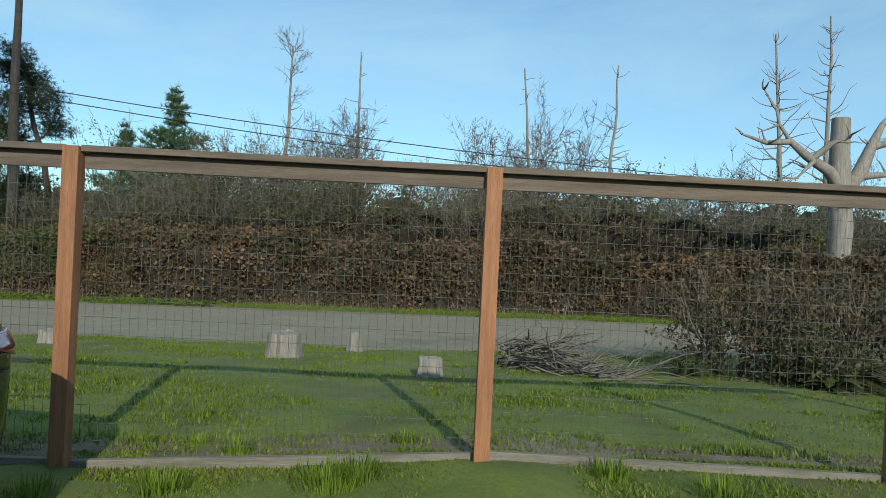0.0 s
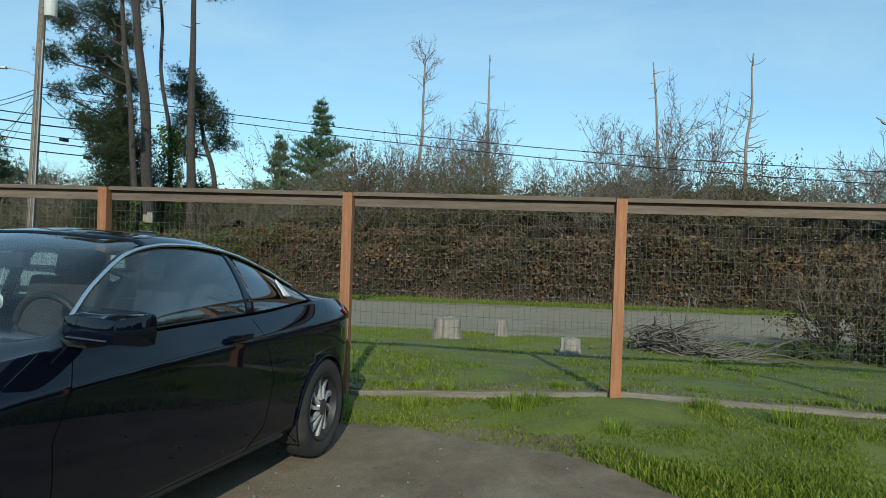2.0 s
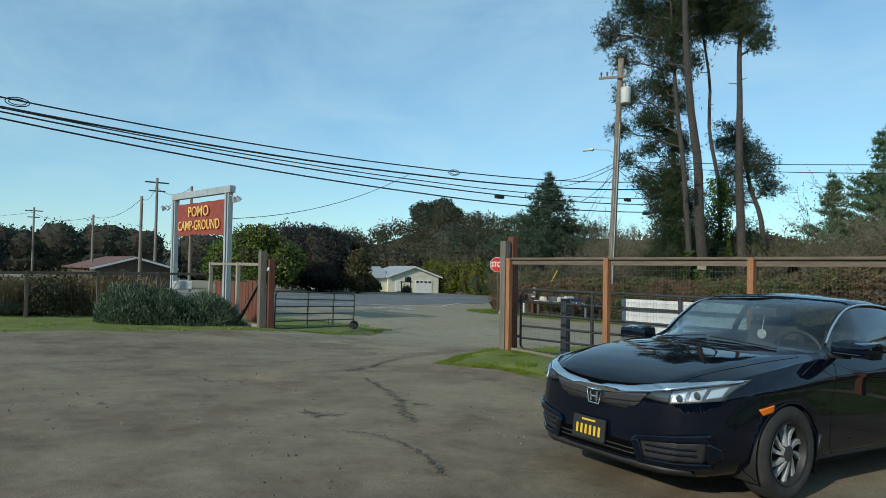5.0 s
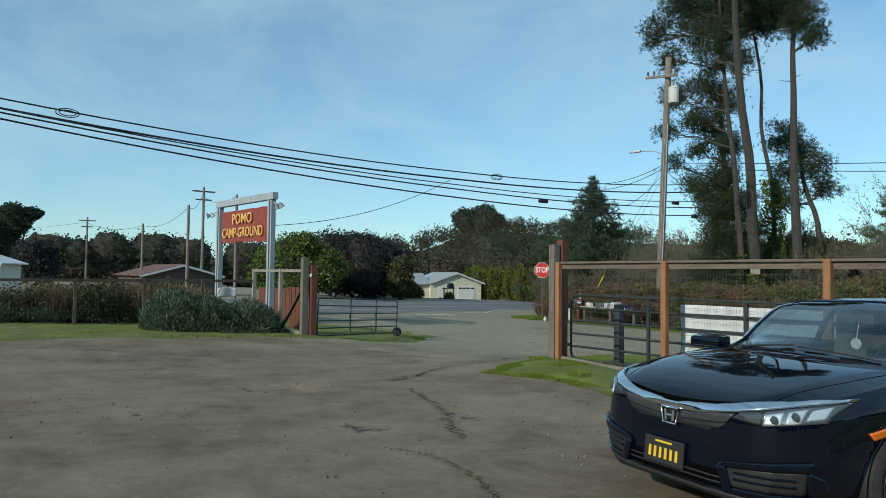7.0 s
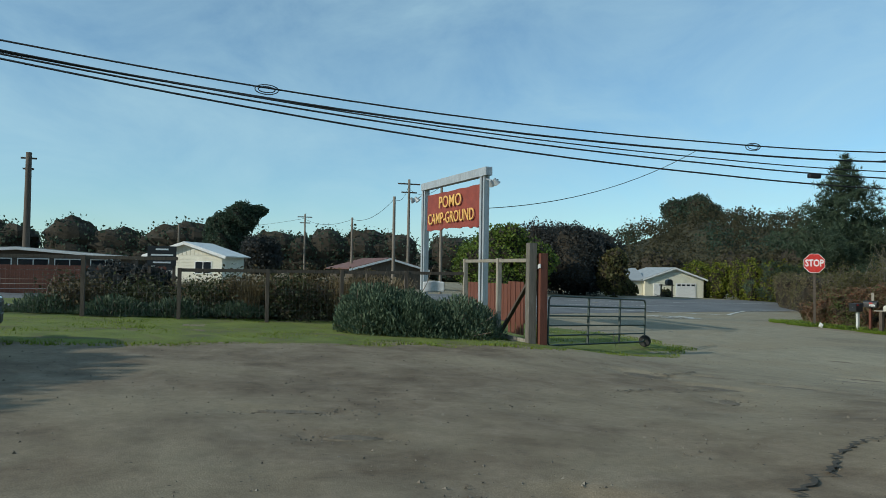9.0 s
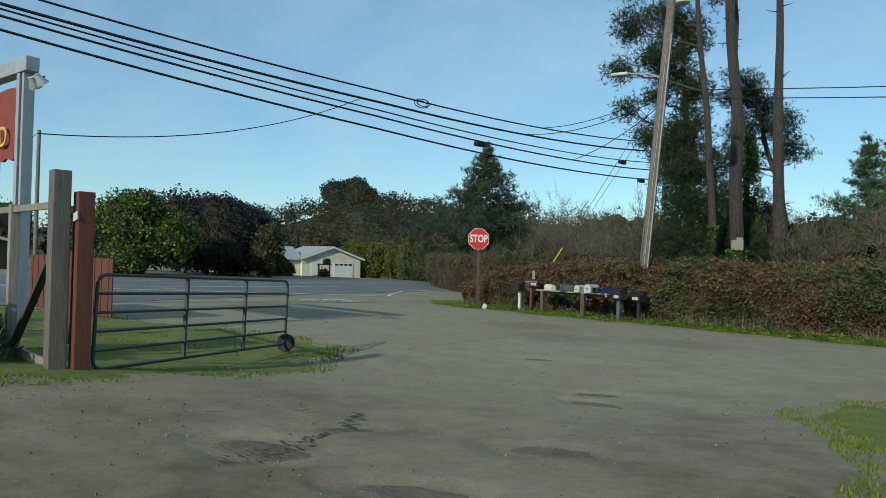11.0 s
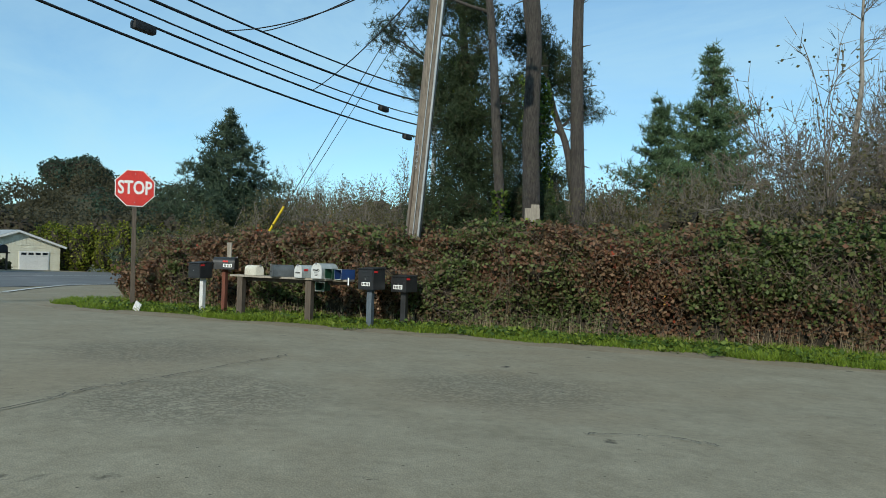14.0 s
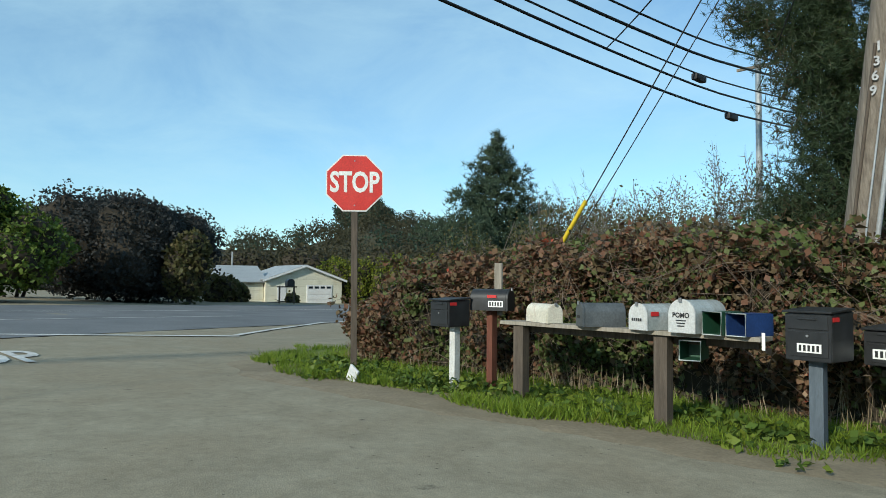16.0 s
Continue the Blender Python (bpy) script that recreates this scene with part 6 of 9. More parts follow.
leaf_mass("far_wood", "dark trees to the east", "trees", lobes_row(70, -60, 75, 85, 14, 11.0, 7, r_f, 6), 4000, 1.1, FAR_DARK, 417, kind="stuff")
# unseen tree, added only for the shadow it throws on the lot
leaf_mass("added_shade_tree", "unseen dark leafy tree added to shade the edge of the lot", "tree", [(-13.6, -14.0, 2.6, 2.2, 2.0, 1.5), (-11.6, -13.6, 2.2, 1.9, 1.8, 1.4), (-15.4, -13.6, 2.9, 1.5, 1.5, 1.2)], 9000, 0.16, FAR_DARK, 421)
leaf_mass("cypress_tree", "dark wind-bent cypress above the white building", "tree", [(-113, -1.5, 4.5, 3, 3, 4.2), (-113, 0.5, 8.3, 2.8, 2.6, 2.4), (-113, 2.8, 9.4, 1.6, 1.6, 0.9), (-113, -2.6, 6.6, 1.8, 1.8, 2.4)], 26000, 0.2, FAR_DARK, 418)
leaf_mass("dark_bush", "rounded dark bush behind the fence", "bush", [(-103, 3, 2.6, 2.9, 2.7, 2.8)], 5200, 0.27, LEAF_MAROON, 419)
for k, (x, y, top, w) in enumerate([(-52, 60, 5.2, 8), (-46, 58, 4.6, 7), (-59, 72, 8.6, 9), (-40, 50, 4.8, 7), (-36, 45, 4.6, 6), (-64, 80, 7.6, 8), (-54, 70, 7.0, 8), (-44, 50, 4.6, 7), (-31, 47, 4.6, 6)]):
    scrub("autumn_shrub", x, y, top, w, 4800, LEAF_OLIVE, "yellow-brown autumn scrub behind the bramble hedge", 430 + k, 11, 3, None, 0.066, thick=0.09, loose=0.8, fine_w=0.018, splay=0.55)
scrub("birch_tree", -33.8, 48.5, 7.5, 5, 3000, LEAF_OLIVE, "thin pale autumn tree by the far pole", 445, 6, 4, None, 0.065, thick=0.1, category="tree")

# rosemary and other shrubs at the campground fence
def tufted(name, label, lobes, count, length, material, seed, group):
    """A shrub of many upright narrow sprigs."""
    r = np.random.default_rng(seed)
    lob = np.array(lobes, float)
    pick = r.choice(len(lob), count, p=lob[:, 3] / lob[:, 3].sum())
    d = r.normal(size=(count, 3))
    d /= np.linalg.norm(d, axis=1, keepdims=True)
    d[:, 2] = np.abs(d[:, 2]) - 0.25
    C = lob[pick, :3] + d * lob[pick, 3:6] * (r.uniform(0.35, 1.05, count) ** 0.5)[:, None] * (1 + 0.2 * noise2(d[:, 0] * 3, d[:, 1] * 3 + d[:, 2] * 3, 1.3, seed))[:, None]
    C[:, 2] = np.maximum(C[:, 2], land(C[:, 0], C[:, 1]) + 0.03)
    a = d * 0.6 + np.array([0, 0, 0.9]) + r.normal(0, 0.35, (count, 3))
    a /= np.linalg.norm(a, axis=1, keepdims=True)
    s = np.cross(a, r.normal(size=(count, 3)))
    s /= np.linalg.norm(s, axis=1, keepdims=True)
    L = length * r.uniform(0.6, 1.3, (count, 1))
    q = np.stack([C - s * 0.008, C + a * L * 0.5 - s * 0.019, C + a * L, C + a * L * 0.5 + s * 0.019], 1)
    ob = thing(name, label, "shrub", None, group)
    tagged(soup("foliage", q, material, ob), "", "", "", "stuff")
    lines = []
    for _ in range(40):
        l = lob[r.integers(len(lob))]
        b = np.array([l[0] + r.normal(0, 0.15 * l[3]), l[1] + r.normal(0, 0.15 * l[4]), float(land(l[0], l[1]))])
        e = l[:3] + r.normal(0, 0.45, 3) * l[3:6] + np.array([0, 0, 0.25 * l[5]])
        lines.append((np.linspace(b, e, 5) + r.normal(0, 0.03, (5, 3)), np.linspace(0.02, 0.006, 5)))
    tagged(tubes("branchwork", lines, CANE, ob, "woody brown stems", 4), "", "", "", "stuff")
    return ob


tufted("rosemary_bush", "large grey-green rosemary bush at the fence", [(-23.5, 0.75, -0.1, 1.4, 1.0, 1.2), (-23.2, 1.5, -0.15, 1.4, 1.0, 1.1)], 22000, 0.11, ROSEMARY, 501, "fence shrubs")
tufted("rosemary_bush", "rounded grey-green rosemary bush by the gate post", [(-23.0, 2.9, -0.25, 1.4, 1.1, 1.0), (-22.8, 2.1, -0.3, 1.1, 0.9, 0.9)], 14000, 0.11, ROSEMARY, 502, "fence shrubs")
for k, y in enumerate(np.arange(-2.6, -16, -1.6)):
    tufted("lavender_bush", "low dark grey-green lavender bush along the fence", [(-26.75 + 0.15 * (k % 3), float(y), -0.1, 0.75, 0.95, 0.38 + 0.1 * (k % 4))], 2800, 0.13, ROSEMARY, 510 + k, "fence shrubs")
for k, (x, y, h) in enumerate([(-27.5, -2.2, 1.1), (-28.2, -0.6, 1.2), (-27.6, 0.9, 1.15), (-28.6, 2.2, 1.1), (-29, -3.6, 0.9)]):
    r = np.random.default_rng(540 + k)
    n = 1500
    a = r.uniform(0, 2 * np.pi, n)
    b = np.c_[x + 0.75 * np.cos(a) * r.uniform(0, 1, n), y + 0.75 * np.sin(a) * r.uniform(0, 1, n), np.full(n, float(land(x, y)))]
    e = b + np.c_[np.cos(a) * r.uniform(0.2, 0.9, n), np.sin(a) * r.uniform(0.2, 0.9, n), (h - float(land(x, y))) * r.uniform(0.35, 1.0, n)]
    sd = np.c_[-np.sin(a), np.cos(a), 0 * a] * 0.012
    md = (b + e) / 2 + np.array([0, 0, 0.25])
    g = thing("ornamental_grass", "tawny ornamental grass clump behind the fence", "grass", None, "grass clumps")
    tagged(soup("leaves", np.concatenate([np.stack([b - sd, b + sd, md + sd, md - sd], 1), np.stack([md - sd, md + sd, e, e], 1)]), TAWNY, g), "", "", "", "stuff")
for k, (x, y, top, mat) in enumerate([(-27.3, -3.4, 0.75, BROOM), (-27.6, -2.2, 0.95, BROOM_TAN), (-27.2, -1.0, 0.85, BROOM), (-27.8, 0.2, 1.0, BROOM_TAN), (-27.3, 1.3, 0.9, BROOM_TAN), (-27.4, -5.2, 0.7, BROOM), (-27.5, -6.8, 0.8, BROOM_TAN)]):
    scrub("garden_bush", x, y, top, 2.2, 3000, mat, "dry brown and green garden bush behind the fence", 560 + k, 12, 3, CANE, 0.06, thick=0.025, category="bush", group="garden bushes", fine_w=0.006, loose=1.0)
leaf_mass("dark_bush", "dark brown shrub behind the fence", "bush", [(-29.5, -5.8, 0.4, 1.2, 1.6, 0.9)], 4400, 0.11, LEAF_MAROON, 550)

# dark broom bushes and brush pile beyond the lot fence
for k, (x, y, top, w, n, mat, lab) in enumerate([
        (3.9, 10.2, 1.05, 2.3, 3400, BROOM_TAN, "brown twiggy bush behind the brush heap"), (5.4, 10.6, 1.15, 2.6, 4200, BROOM_TAN, "brown rounded bush beside the road"),
        (6.9, 10.6, 1.1, 2.8, 4600, BROOM, "dark dense field bush"), (4.5, 9.3, 0.35, 1.7, 2600, BROOM, "dark low evergreen bush over dry litter")]):
    scrub("broom_bush", x, y, top, w, n, mat, lab, 601 + k, 16, 3, CANE, 0.04, thick=0.025, category="bush", group="broom", fine_w=0.004, loose=0.7)


def fern(x, y, reach, fronds, material, label, seed):
    """A sword fern: arching fronds from one crown, each with two rows of narrow leaflets."""
    r = np.random.default_rng(seed)
    ob = thing("fern", label, "fern", None, "field ferns")
    base = np.array([x, y, float(land(x, y))])
    lines, quads = [], []
    t = np.linspace(0, 1, 26)
    for _ in range(fronds):
        a, L, up = r.uniform(0, 2 * np.pi), reach * r.uniform(0.6, 1.15), r.uniform(0.45, 1.25)
        d = np.array([np.cos(a), np.sin(a), 0])
        p = base + d * (L * t * (0.55 + 0.35 * t))[:, None] + np.array([0, 0, 1]) * (L * (up * t - (0.35 + 0.45 * up) * t * t))[:, None]
        lines.append((p[::5], np.linspace(0.006, 0.002, 6)))
        side = np.array([-np.sin(a), np.cos(a), 0])
        tang = np.gradient(p, axis=0)
        tang /= np.linalg.norm(tang, axis=1, keepdims=True)
        for sg in (1, -1):
            w = (0.085 * reach * np.sin(np.pi * np.clip(t, 0.08, 1)) ** 0.6 + 0.012)[:, None]
            out = p + (side * sg + tang * 0.35 + np.array([0, 0, -0.15])) * w
            quads.append(np.stack([p - tang * 0.012, out - tang * 0.005, out + tang * 0.005, p + tang * 0.012], 1)[3:])
    tubes("stalk_crown", lines, CANE, ob, "", 3)
    tagged(soup("foliage", np.concatenate(quads), material, ob), "", "", "", "stuff")
    return ob


FERN = leaf_mat("fern_fronds", [(0, (0.035, 0.05, 0.016)), (0.5, (0.075, 0.1, 0.03)), (0.8, (0.14, 0.12, 0.05)), (1, (0.24, 0.17, 0.08))], 0.3, patch=2.0, share=0.6)
for k, (x, y, reach, n) in enumerate([(3.2, 9.9, 0.75, 34), (5.0, 8.9, 1.0, 60), (5.7, 9.1, 1.15, 66), (6.5, 9.0, 1.05, 60), (4.5, 8.6, 0.6, 30)]):
    fern(x, y, reach, n, FERN, "arching green and tan sword fern in the field", 620 + k)
r_b = np.random.default_rng(71)
pile = thing("brush_pile", "heap of cut dead branches on the grass", "brush")
lines = []
for _ in range(330):
    u = r_b.beta(1.0, 1.5)
    c = np.array([0.5 + 1.7 * u, 10.3 - 1.2 * u + r_b.normal(0, 0.4), 0.0])
    h = max(0.03, 0.5 * (1 - abs(u - 0.2) * 1.6) * r_b.uniform(0, 1))
    c[2] = float(land(c[0], c[1])) + h
    a = r_b.normal(0.2, 0.9)
    p = wander(r_b, c, (np.cos(a), np.sin(a) * 0.6, r_b.normal(0, 0.28)), r_b.uniform(0.3, 1.1), 5, 0.14, -0.03)
    p[:, 2] = np.maximum(p[:, 2], land(p[:, 0], p[:, 1]) + 0.01)
    lines.append((p, np.linspace(r_b.uniform(0.008, 0.02), 0.004, 6)))
tagged(tubes("branch_heap", lines, DEADWOOD, pile, "", 4), "", "", "", "stuff")


def stump(x, y, r0, h, seed):
    """A sawn tree stump with a fluted, split bark side and a flat cut top."""
    r = np.random.default_rng(seed)
    bm = bmesh.new()
    z0 = -0.08
    rings = []
    n = 40
    flute = 0.09 * np.sin(np.arange(n) * 2 * np.pi / n * 7 + 1) + r.normal(0, 0.035, n)
    for f in (0, 0.15, 0.4, 0.7, 0.96, 1.0):
        rad = r0 * (1.22 - 0.26 * min(1, f * 1.7)) * (1 + flute * (1.1 - 0.4 * f)) * (0.96 if f == 1 else 1)
        zz = z0 + (h - z0) * f + (r.normal(0, 0.012, n) if f > 0.9 else 0)
        rings.append([bm.verts.new((rad[k] * math.cos(2 * math.pi * k / n), rad[k] * math.sin(2 * math.pi * k / n), float(np.broadcast_to(zz, n)[k]))) for k in range(n)])
    for p, q in zip(rings, rings[1:]):
        for k in range(n):
            bm.faces.new((p[k], p[(k + 1) % n], q[(k + 1) % n], q[k]))
    ob = thing("tree_stump", "bleached sawn tree stump in the grass", "stump", pose(x, y, float(land(x, y)), 0, 0, r.uniform(0, 360)), "tree stumps")
    top = rings[-1]
    bm2 = bmesh.new()
    vs = [bm2.verts.new(v.co + Vector((0, 0, 0.001))) for v in top]
    bm2.faces.new(vs)
    part("bark_side", bm, SNAGWOOD, ob, "", True, 50)
    part("cut_face", bm2, GREYWOOD, ob, "pale sawn top")
    return ob


stump(-0.56, 8.6, 0.155, 0.26, 1)
stump(-2.66, 10.1, 0.24, 0.36, 2)
stump(-1.87, 12.5, 0.13, 0.34, 3)
stump(-6.6, 11.2, 0.16, 0.22, 4)

# ---- stop sign ----
STOP_RED = surface("stop_red", (0.5, 0.025, 0.018), (0.62, 0.04, 0.028), 3, rough=0.45, bump=0.05, dirt=(0.45, 0.06, 0.05))
SIGN_WHITE = surface("sign_white", (0.68, 0.68, 0.66), (0.8, 0.8, 0.78), 4, rough=0.45, bump=0.05)
STEEL = surface("dull_steel", (0.25, 0.25, 0.25), (0.4, 0.4, 0.4), 5, rough=0.5, metal=0.7, bump=0.1)
sgx, sgy = -31.64, 24.2
sgz = float(land(sgx, sgy))
stop = thing("stop_sign", "red octagonal stop sign on a weathered wooden post", "sign", pose(sgx, sgy, sgz, 0, -0.6, 52))


def octagon(rad, depth, y):
    bm = bmesh.new()
    for s in (-depth / 2, depth / 2):
        [bm.verts.new((rad * math.cos(radians(22.5 + 45 * k)), y + s, rad * math.sin(radians(22.5 + 45 * k)))) for k in range(8)]
    bm.verts.ensure_lookup_table()
    v = bm.verts
    bm.faces.new([v[k] for k in range(8)])
    bm.faces.new([v[15 - k] for k in range(8)])
    for k in range(8):
        bm.faces.new((v[k], v[8 + k], v[8 + (k + 1) % 8], v[(k + 1) % 8]))
    bmesh.ops.recalc_face_normals(bm, faces=bm.faces)
    return bm


zc = 1.81 - sgz
pl = part("white_plate", octagon(0.495, 0.006, -0.085), SIGN_WHITE, stop)
pl.location = (0, 0, zc)
rd = part("red_face", octagon(0.472, 0.004, -0.092), STOP_RED, stop)
rd.location = (0, 0, zc)
tx = link_mesh("lettering", text_mesh("STOP", 0.44, 0.002, 0.012), SIGN_WHITE, stop, "white capital letters")
w = max(v.co.x for v in tx.data.vertices) * 2
for v in tx.data.vertices:
    v.co.x *= 0.8 / w
    v.co.y *= 1.04
tx.matrix_basis = pose(0, -0.098, zc, 90, 0, 0)
box_part("post", (0, -0.03, (zc - 0.1 - 0.4) / 2 + 0.1), (0.1, 0.1, zc + 0.35), DARKWOOD, stop, 0.005, "weathered dark wooden post")
for dz in (0.36, -0.36):
    bm = bmesh.new()
    lathe(bm, [(0, -0.012), (0.012, -0.01), (0.014, 0)], 10, "Y")
    b = part("bolt", bm, STEEL, stop, "", True)
    b.location = (0, -0.094, zc + dz)

# ---- mailboxes ----
MB_BLACK = surface("black_mailbox_paint", (0.012, 0.013, 0.014), (0.03, 0.031, 0.033), 5, rough=0.42, bump=0.08, fine=60)
MB_GREY = surface("grey_mailbox_metal", (0.07, 0.08, 0.085), (0.13, 0.14, 0.145), 5, rough=0.5, metal=0.3, bump=0.1)
MB_SILVER = surface("galvanised_mailbox", (0.32, 0.36, 0.35), (0.56, 0.59, 0.58), 3.5, rough=0.5, metal=0.3, bump=0.15, dirt=(0.24, 0.22, 0.18), dirt_amount=0.7)
MB_WHITE = surface("white_mailbox_paint", (0.46, 0.47, 0.46), (0.62, 0.63, 0.62), 4, rough=0.55, bump=0.1, dirt=(0.3, 0.27, 0.22), dirt_amount=0.7)
MB_CREAM = surface("cream_rusty_mailbox", (0.55, 0.52, 0.42), (0.68, 0.65, 0.55), 3, rough=0.6, bump=0.2, dirt=(0.28, 0.12, 0.06), dirt_amount=0.9)
FLAG_RED = plain("flag_red", (0.5, 0.02, 0.02), 0.5)
TUBE_GREEN = surface("green_plastic", (0.013, 0.06, 0.032), (0.022, 0.09, 0.05), 4, rough=0.5, bump=0.05)
TUBE_BLUE = surface("blue_plastic", (0.012, 0.035, 0.12), (0.02, 0.055, 0.18), 4, rough=0.5, bump=0.05)
BAR_WHITE, BAR_BLACK = plain("plate_white", (0.75, 0.75, 0.73), 0.5), plain("ink_black", (0.02, 0.02, 0.02), 0.5)


def arched(w, h, d, straight):
    """A mailbox shell: flat base, round top, open inside is not seen."""
    bm = bmesh.new()
    prof = [(-w / 2, 0), (w / 2, 0)]
    n = 14
    for k in range(n + 1):
        a = math.pi * k / n
        prof.append((w / 2 * math.cos(a), straight + (h - straight) * math.sin(a)))
    f = [bm.verts.new((x, 0, z)) for x, z in prof]
    b = [bm.verts.new((x, d, z)) for x, z in prof]
    bm.faces.new(f)
    bm.faces.new(b[::-1])
    m = len(prof)
    for k in range(m):
        bm.faces.new((f[k], b[k], b[(k + 1) % m], f[(k + 1) % m]))
    bmesh.ops.recalc_face_normals(bm, faces=bm.faces)
    es = [e for e in bm.edges if (e.verts[0].co.y == e.verts[1].co.y)]
    bmesh.ops.bevel(bm, geom=es, offset=0.006, segments=2, affect="EDGES")
    return bm


def number_bars(parent, x, y, z, w, h, plate=True):
    """An unread number plate: dark bars on a white plate."""
    if plate:
        box_part("number_plate", (x, y, z), (w, 0.004, h), BAR_WHITE, parent, 0.001)
    for k in range(5):
        box_part("bar", (x - w * 0.36 + k * w * 0.18, y - 0.004, z), (w * 0.1, 0.004, h * 0.66), BAR_BLACK, parent, 0.0005)


def mailbox_round(label, m, material, w=0.2, h=0.23, d=0.5, flag=True, door=None, numbers=None):
    ob = thing("mailbox", label, "mailbox", m @ Matrix.Scale(0.9, 4), "roadside mailboxes")
    part("shell", arched(w, h, d, h * 0.55), material, ob, "", True)
    dr = part("door", arched(w * 1.04, h * 1.03, 0.03, h * 0.56), door or material, ob, "", True)
    dr.location = (0, -0.032, -0.002)
    box_part("latch", (0, -0.045, h * 1.02), (0.035, 0.02, 0.045), STEEL, dr, 0.003).location = (0, -0.012, h * 1.0)
    if flag:
        fl = box_part("flag", (w / 2 + 0.008, 0.1, h * 0.62), (0.006, 0.12, 0.05), FLAG_RED, ob, 0.002)
    if numbers:
        number_bars(ob, *numbers)
    return ob


def mailbox_square(label, m, material, w=0.38, h=0.42, d=0.4, numbers=None):
    """A locking parcel mailbox: sloped lid, drop slot, front door."""
    ob = thing("mailbox", label, "mailbox", m @ Matrix.Scale(0.9, 4), "roadside mailboxes")
    bm = bmesh.new()
    vs = add_box(bm, (0, d / 2, h / 2), (w, d, h))
    for v in bm.verts:
        if v.co.z > h * 0.9 and v.co.y < 0.01:
            v.co.z -= 0.03
    bmesh.ops.bevel(bm, geom=bm.edges[:], offset=0.008, segments=2, affect="EDGES")
    part("shell", bm, material, ob, "", True)
    box_part("lid", (0, d / 2 - 0.01, h + 0.004), (w + 0.03, d + 0.04, 0.022), material, ob, 0.006, rot=Matrix.Rotation(radians(3.5), 4, "X"))
    box_part("slot_door", (0, -0.006, h * 0.76), (w * 0.86, 0.014, h * 0.26), material, ob, 0.004)
    box_part("slot_pull", (0, -0.02, h * 0.84), (w * 0.4, 0.016, 0.014), MB_BLACK, ob, 0.003)
    box_part("front_door", (0, -0.005, h * 0.34), (w * 0.86, 0.012, h * 0.5), material, ob, 0.004)
    bm = bmesh.new()
    lathe(bm, [(0, -0.01), (0.012, -0.009), (0.014, 0)], 12, "Y")
    part("lock", bm, STEEL, ob, "", True).location = (0, -0.012, h * 0.5)
    box_part("flag", (w / 2 + 0.006, 0.08, h * 0.84), (0.006, 0.13, 0.045), FLAG_RED, ob, 0.002)
    if numbers:
        number_bars(ob, *numbers)
    return ob


def gpost(x, y, top, size, material, label, extra=0.0):
    g = float(land(x, y))
    ob = box_part("mailbox_post", (x, y, (top + g - 0.25) / 2), (size, size, top - g + 0.25), material, None, 0.005)
    return tagged(ob, label, "post", "mailbox posts")


OLDWHITE = surface("old_white_post_paint", (0.5, 0.5, 0.48), (0.68, 0.68, 0.65), 4, rough=0.7, bump=0.2, dirt=(0.3, 0.28, 0.22))
BLUEGREY = surface("blue_grey_post_paint", (0.06, 0.08, 0.1), (0.1, 0.125, 0.15), 4, (4, 4, 0.6), 0.7, bump=0.2)
gpost(-29.22, 24.08, -0.35, 0.1, OLDWHITE, "white painted mailbox post in the grass")
mailbox_square("black locking mailbox on a white post", pose(-29.3, 23.87, -0.35, 0, 0, -2), MB_BLACK, 0.42, 0.4, 0.42)
gpost(-28.98, 24.55, -0.14, 0.1, REDPOST, "red-brown wooden mailbox post")
tagged(box_part("marker_board", (-28.98, 24.68, 0.15), (0.13, 0.03, 0.72), GREYWOOD, None, 0.003), "weathered grey board nailed behind a mailbox", "board")
long_box = mailbox_round("black domed mailbox with a red flag, turned sideways on its post", pose(-28.68, 24.56, -0.135, 0, 0, 108), MB_BLACK, 0.27, 0.32, 0.58, False)
box_part("number_plate", (-0.139, 0.16, 0.1), (0.004, 0.24, 0.09), BAR_WHITE, long_box, 0.001)
for k in range(5):
    box_part("bar", (-0.143, 0.075 + 0.043 * k, 0.1), (0.004, 0.024, 0.06), BAR_BLACK, long_box, 0.0005)
box_part("flag", (-0.142, 0.22, 0.21), (0.006, 0.15, 0.045), FLAG_RED, long_box, 0.002)
# bench board
bench = thing("mailbox_bench", "weathered plank shelf on two posts carrying mailboxes", "bench", pose(0, 0, 0))
U, V = np.meshgrid(np.linspace(-27.72, -24.28, 30), np.linspace(-0.15, 0.15, 5), indexing="ij")
box_part("plank", (-26.82, 24.22, -0.255), (3.2, 0.3, 0.045), GREYWOOD, bench, 0.006, rot=Matrix.Rotation(radians(-0.5), 4, "Z"))
box_part("bearer", (-26.82, 24.3, -0.32), (3.0, 0.05, 0.09), DARKWOOD, bench, 0.004)
for x in (-28.15, -26.25):
    g = float(land(x, 24.2))
    box_part("leg", (x, 24.18, (-0.282 + g - 0.25) / 2), (0.15, 0.13, -0.282 - g + 0.25), DARKWOOD, bench, 0.006)
TOPZ = -0.23
mailbox_round("cream mailbox with rust stains", pose(-27.62, 24.14, TOPZ, 0, 0, 68), MB_CREAM, 0.22, 0.25, 0.56, False)
mailbox_round("dark grey metal mailbox", pose(-27.12, 23.98, TOPZ, 0, 0, -36), MB_GREY, 0.25, 0.29, 0.52, False, None, (0.0, -0.04, 0.12, 0.12, 0.05, False))
mailbox_round("pale grey mailbox with a red flag", pose(-26.42, 24.0, TOPZ, 0, 0, -14), MB_SILVER, 0.27, 0.3, 0.5, True, MB_WHITE, (0.0, -0.04, 0.12, 0.18, 0.05, False))
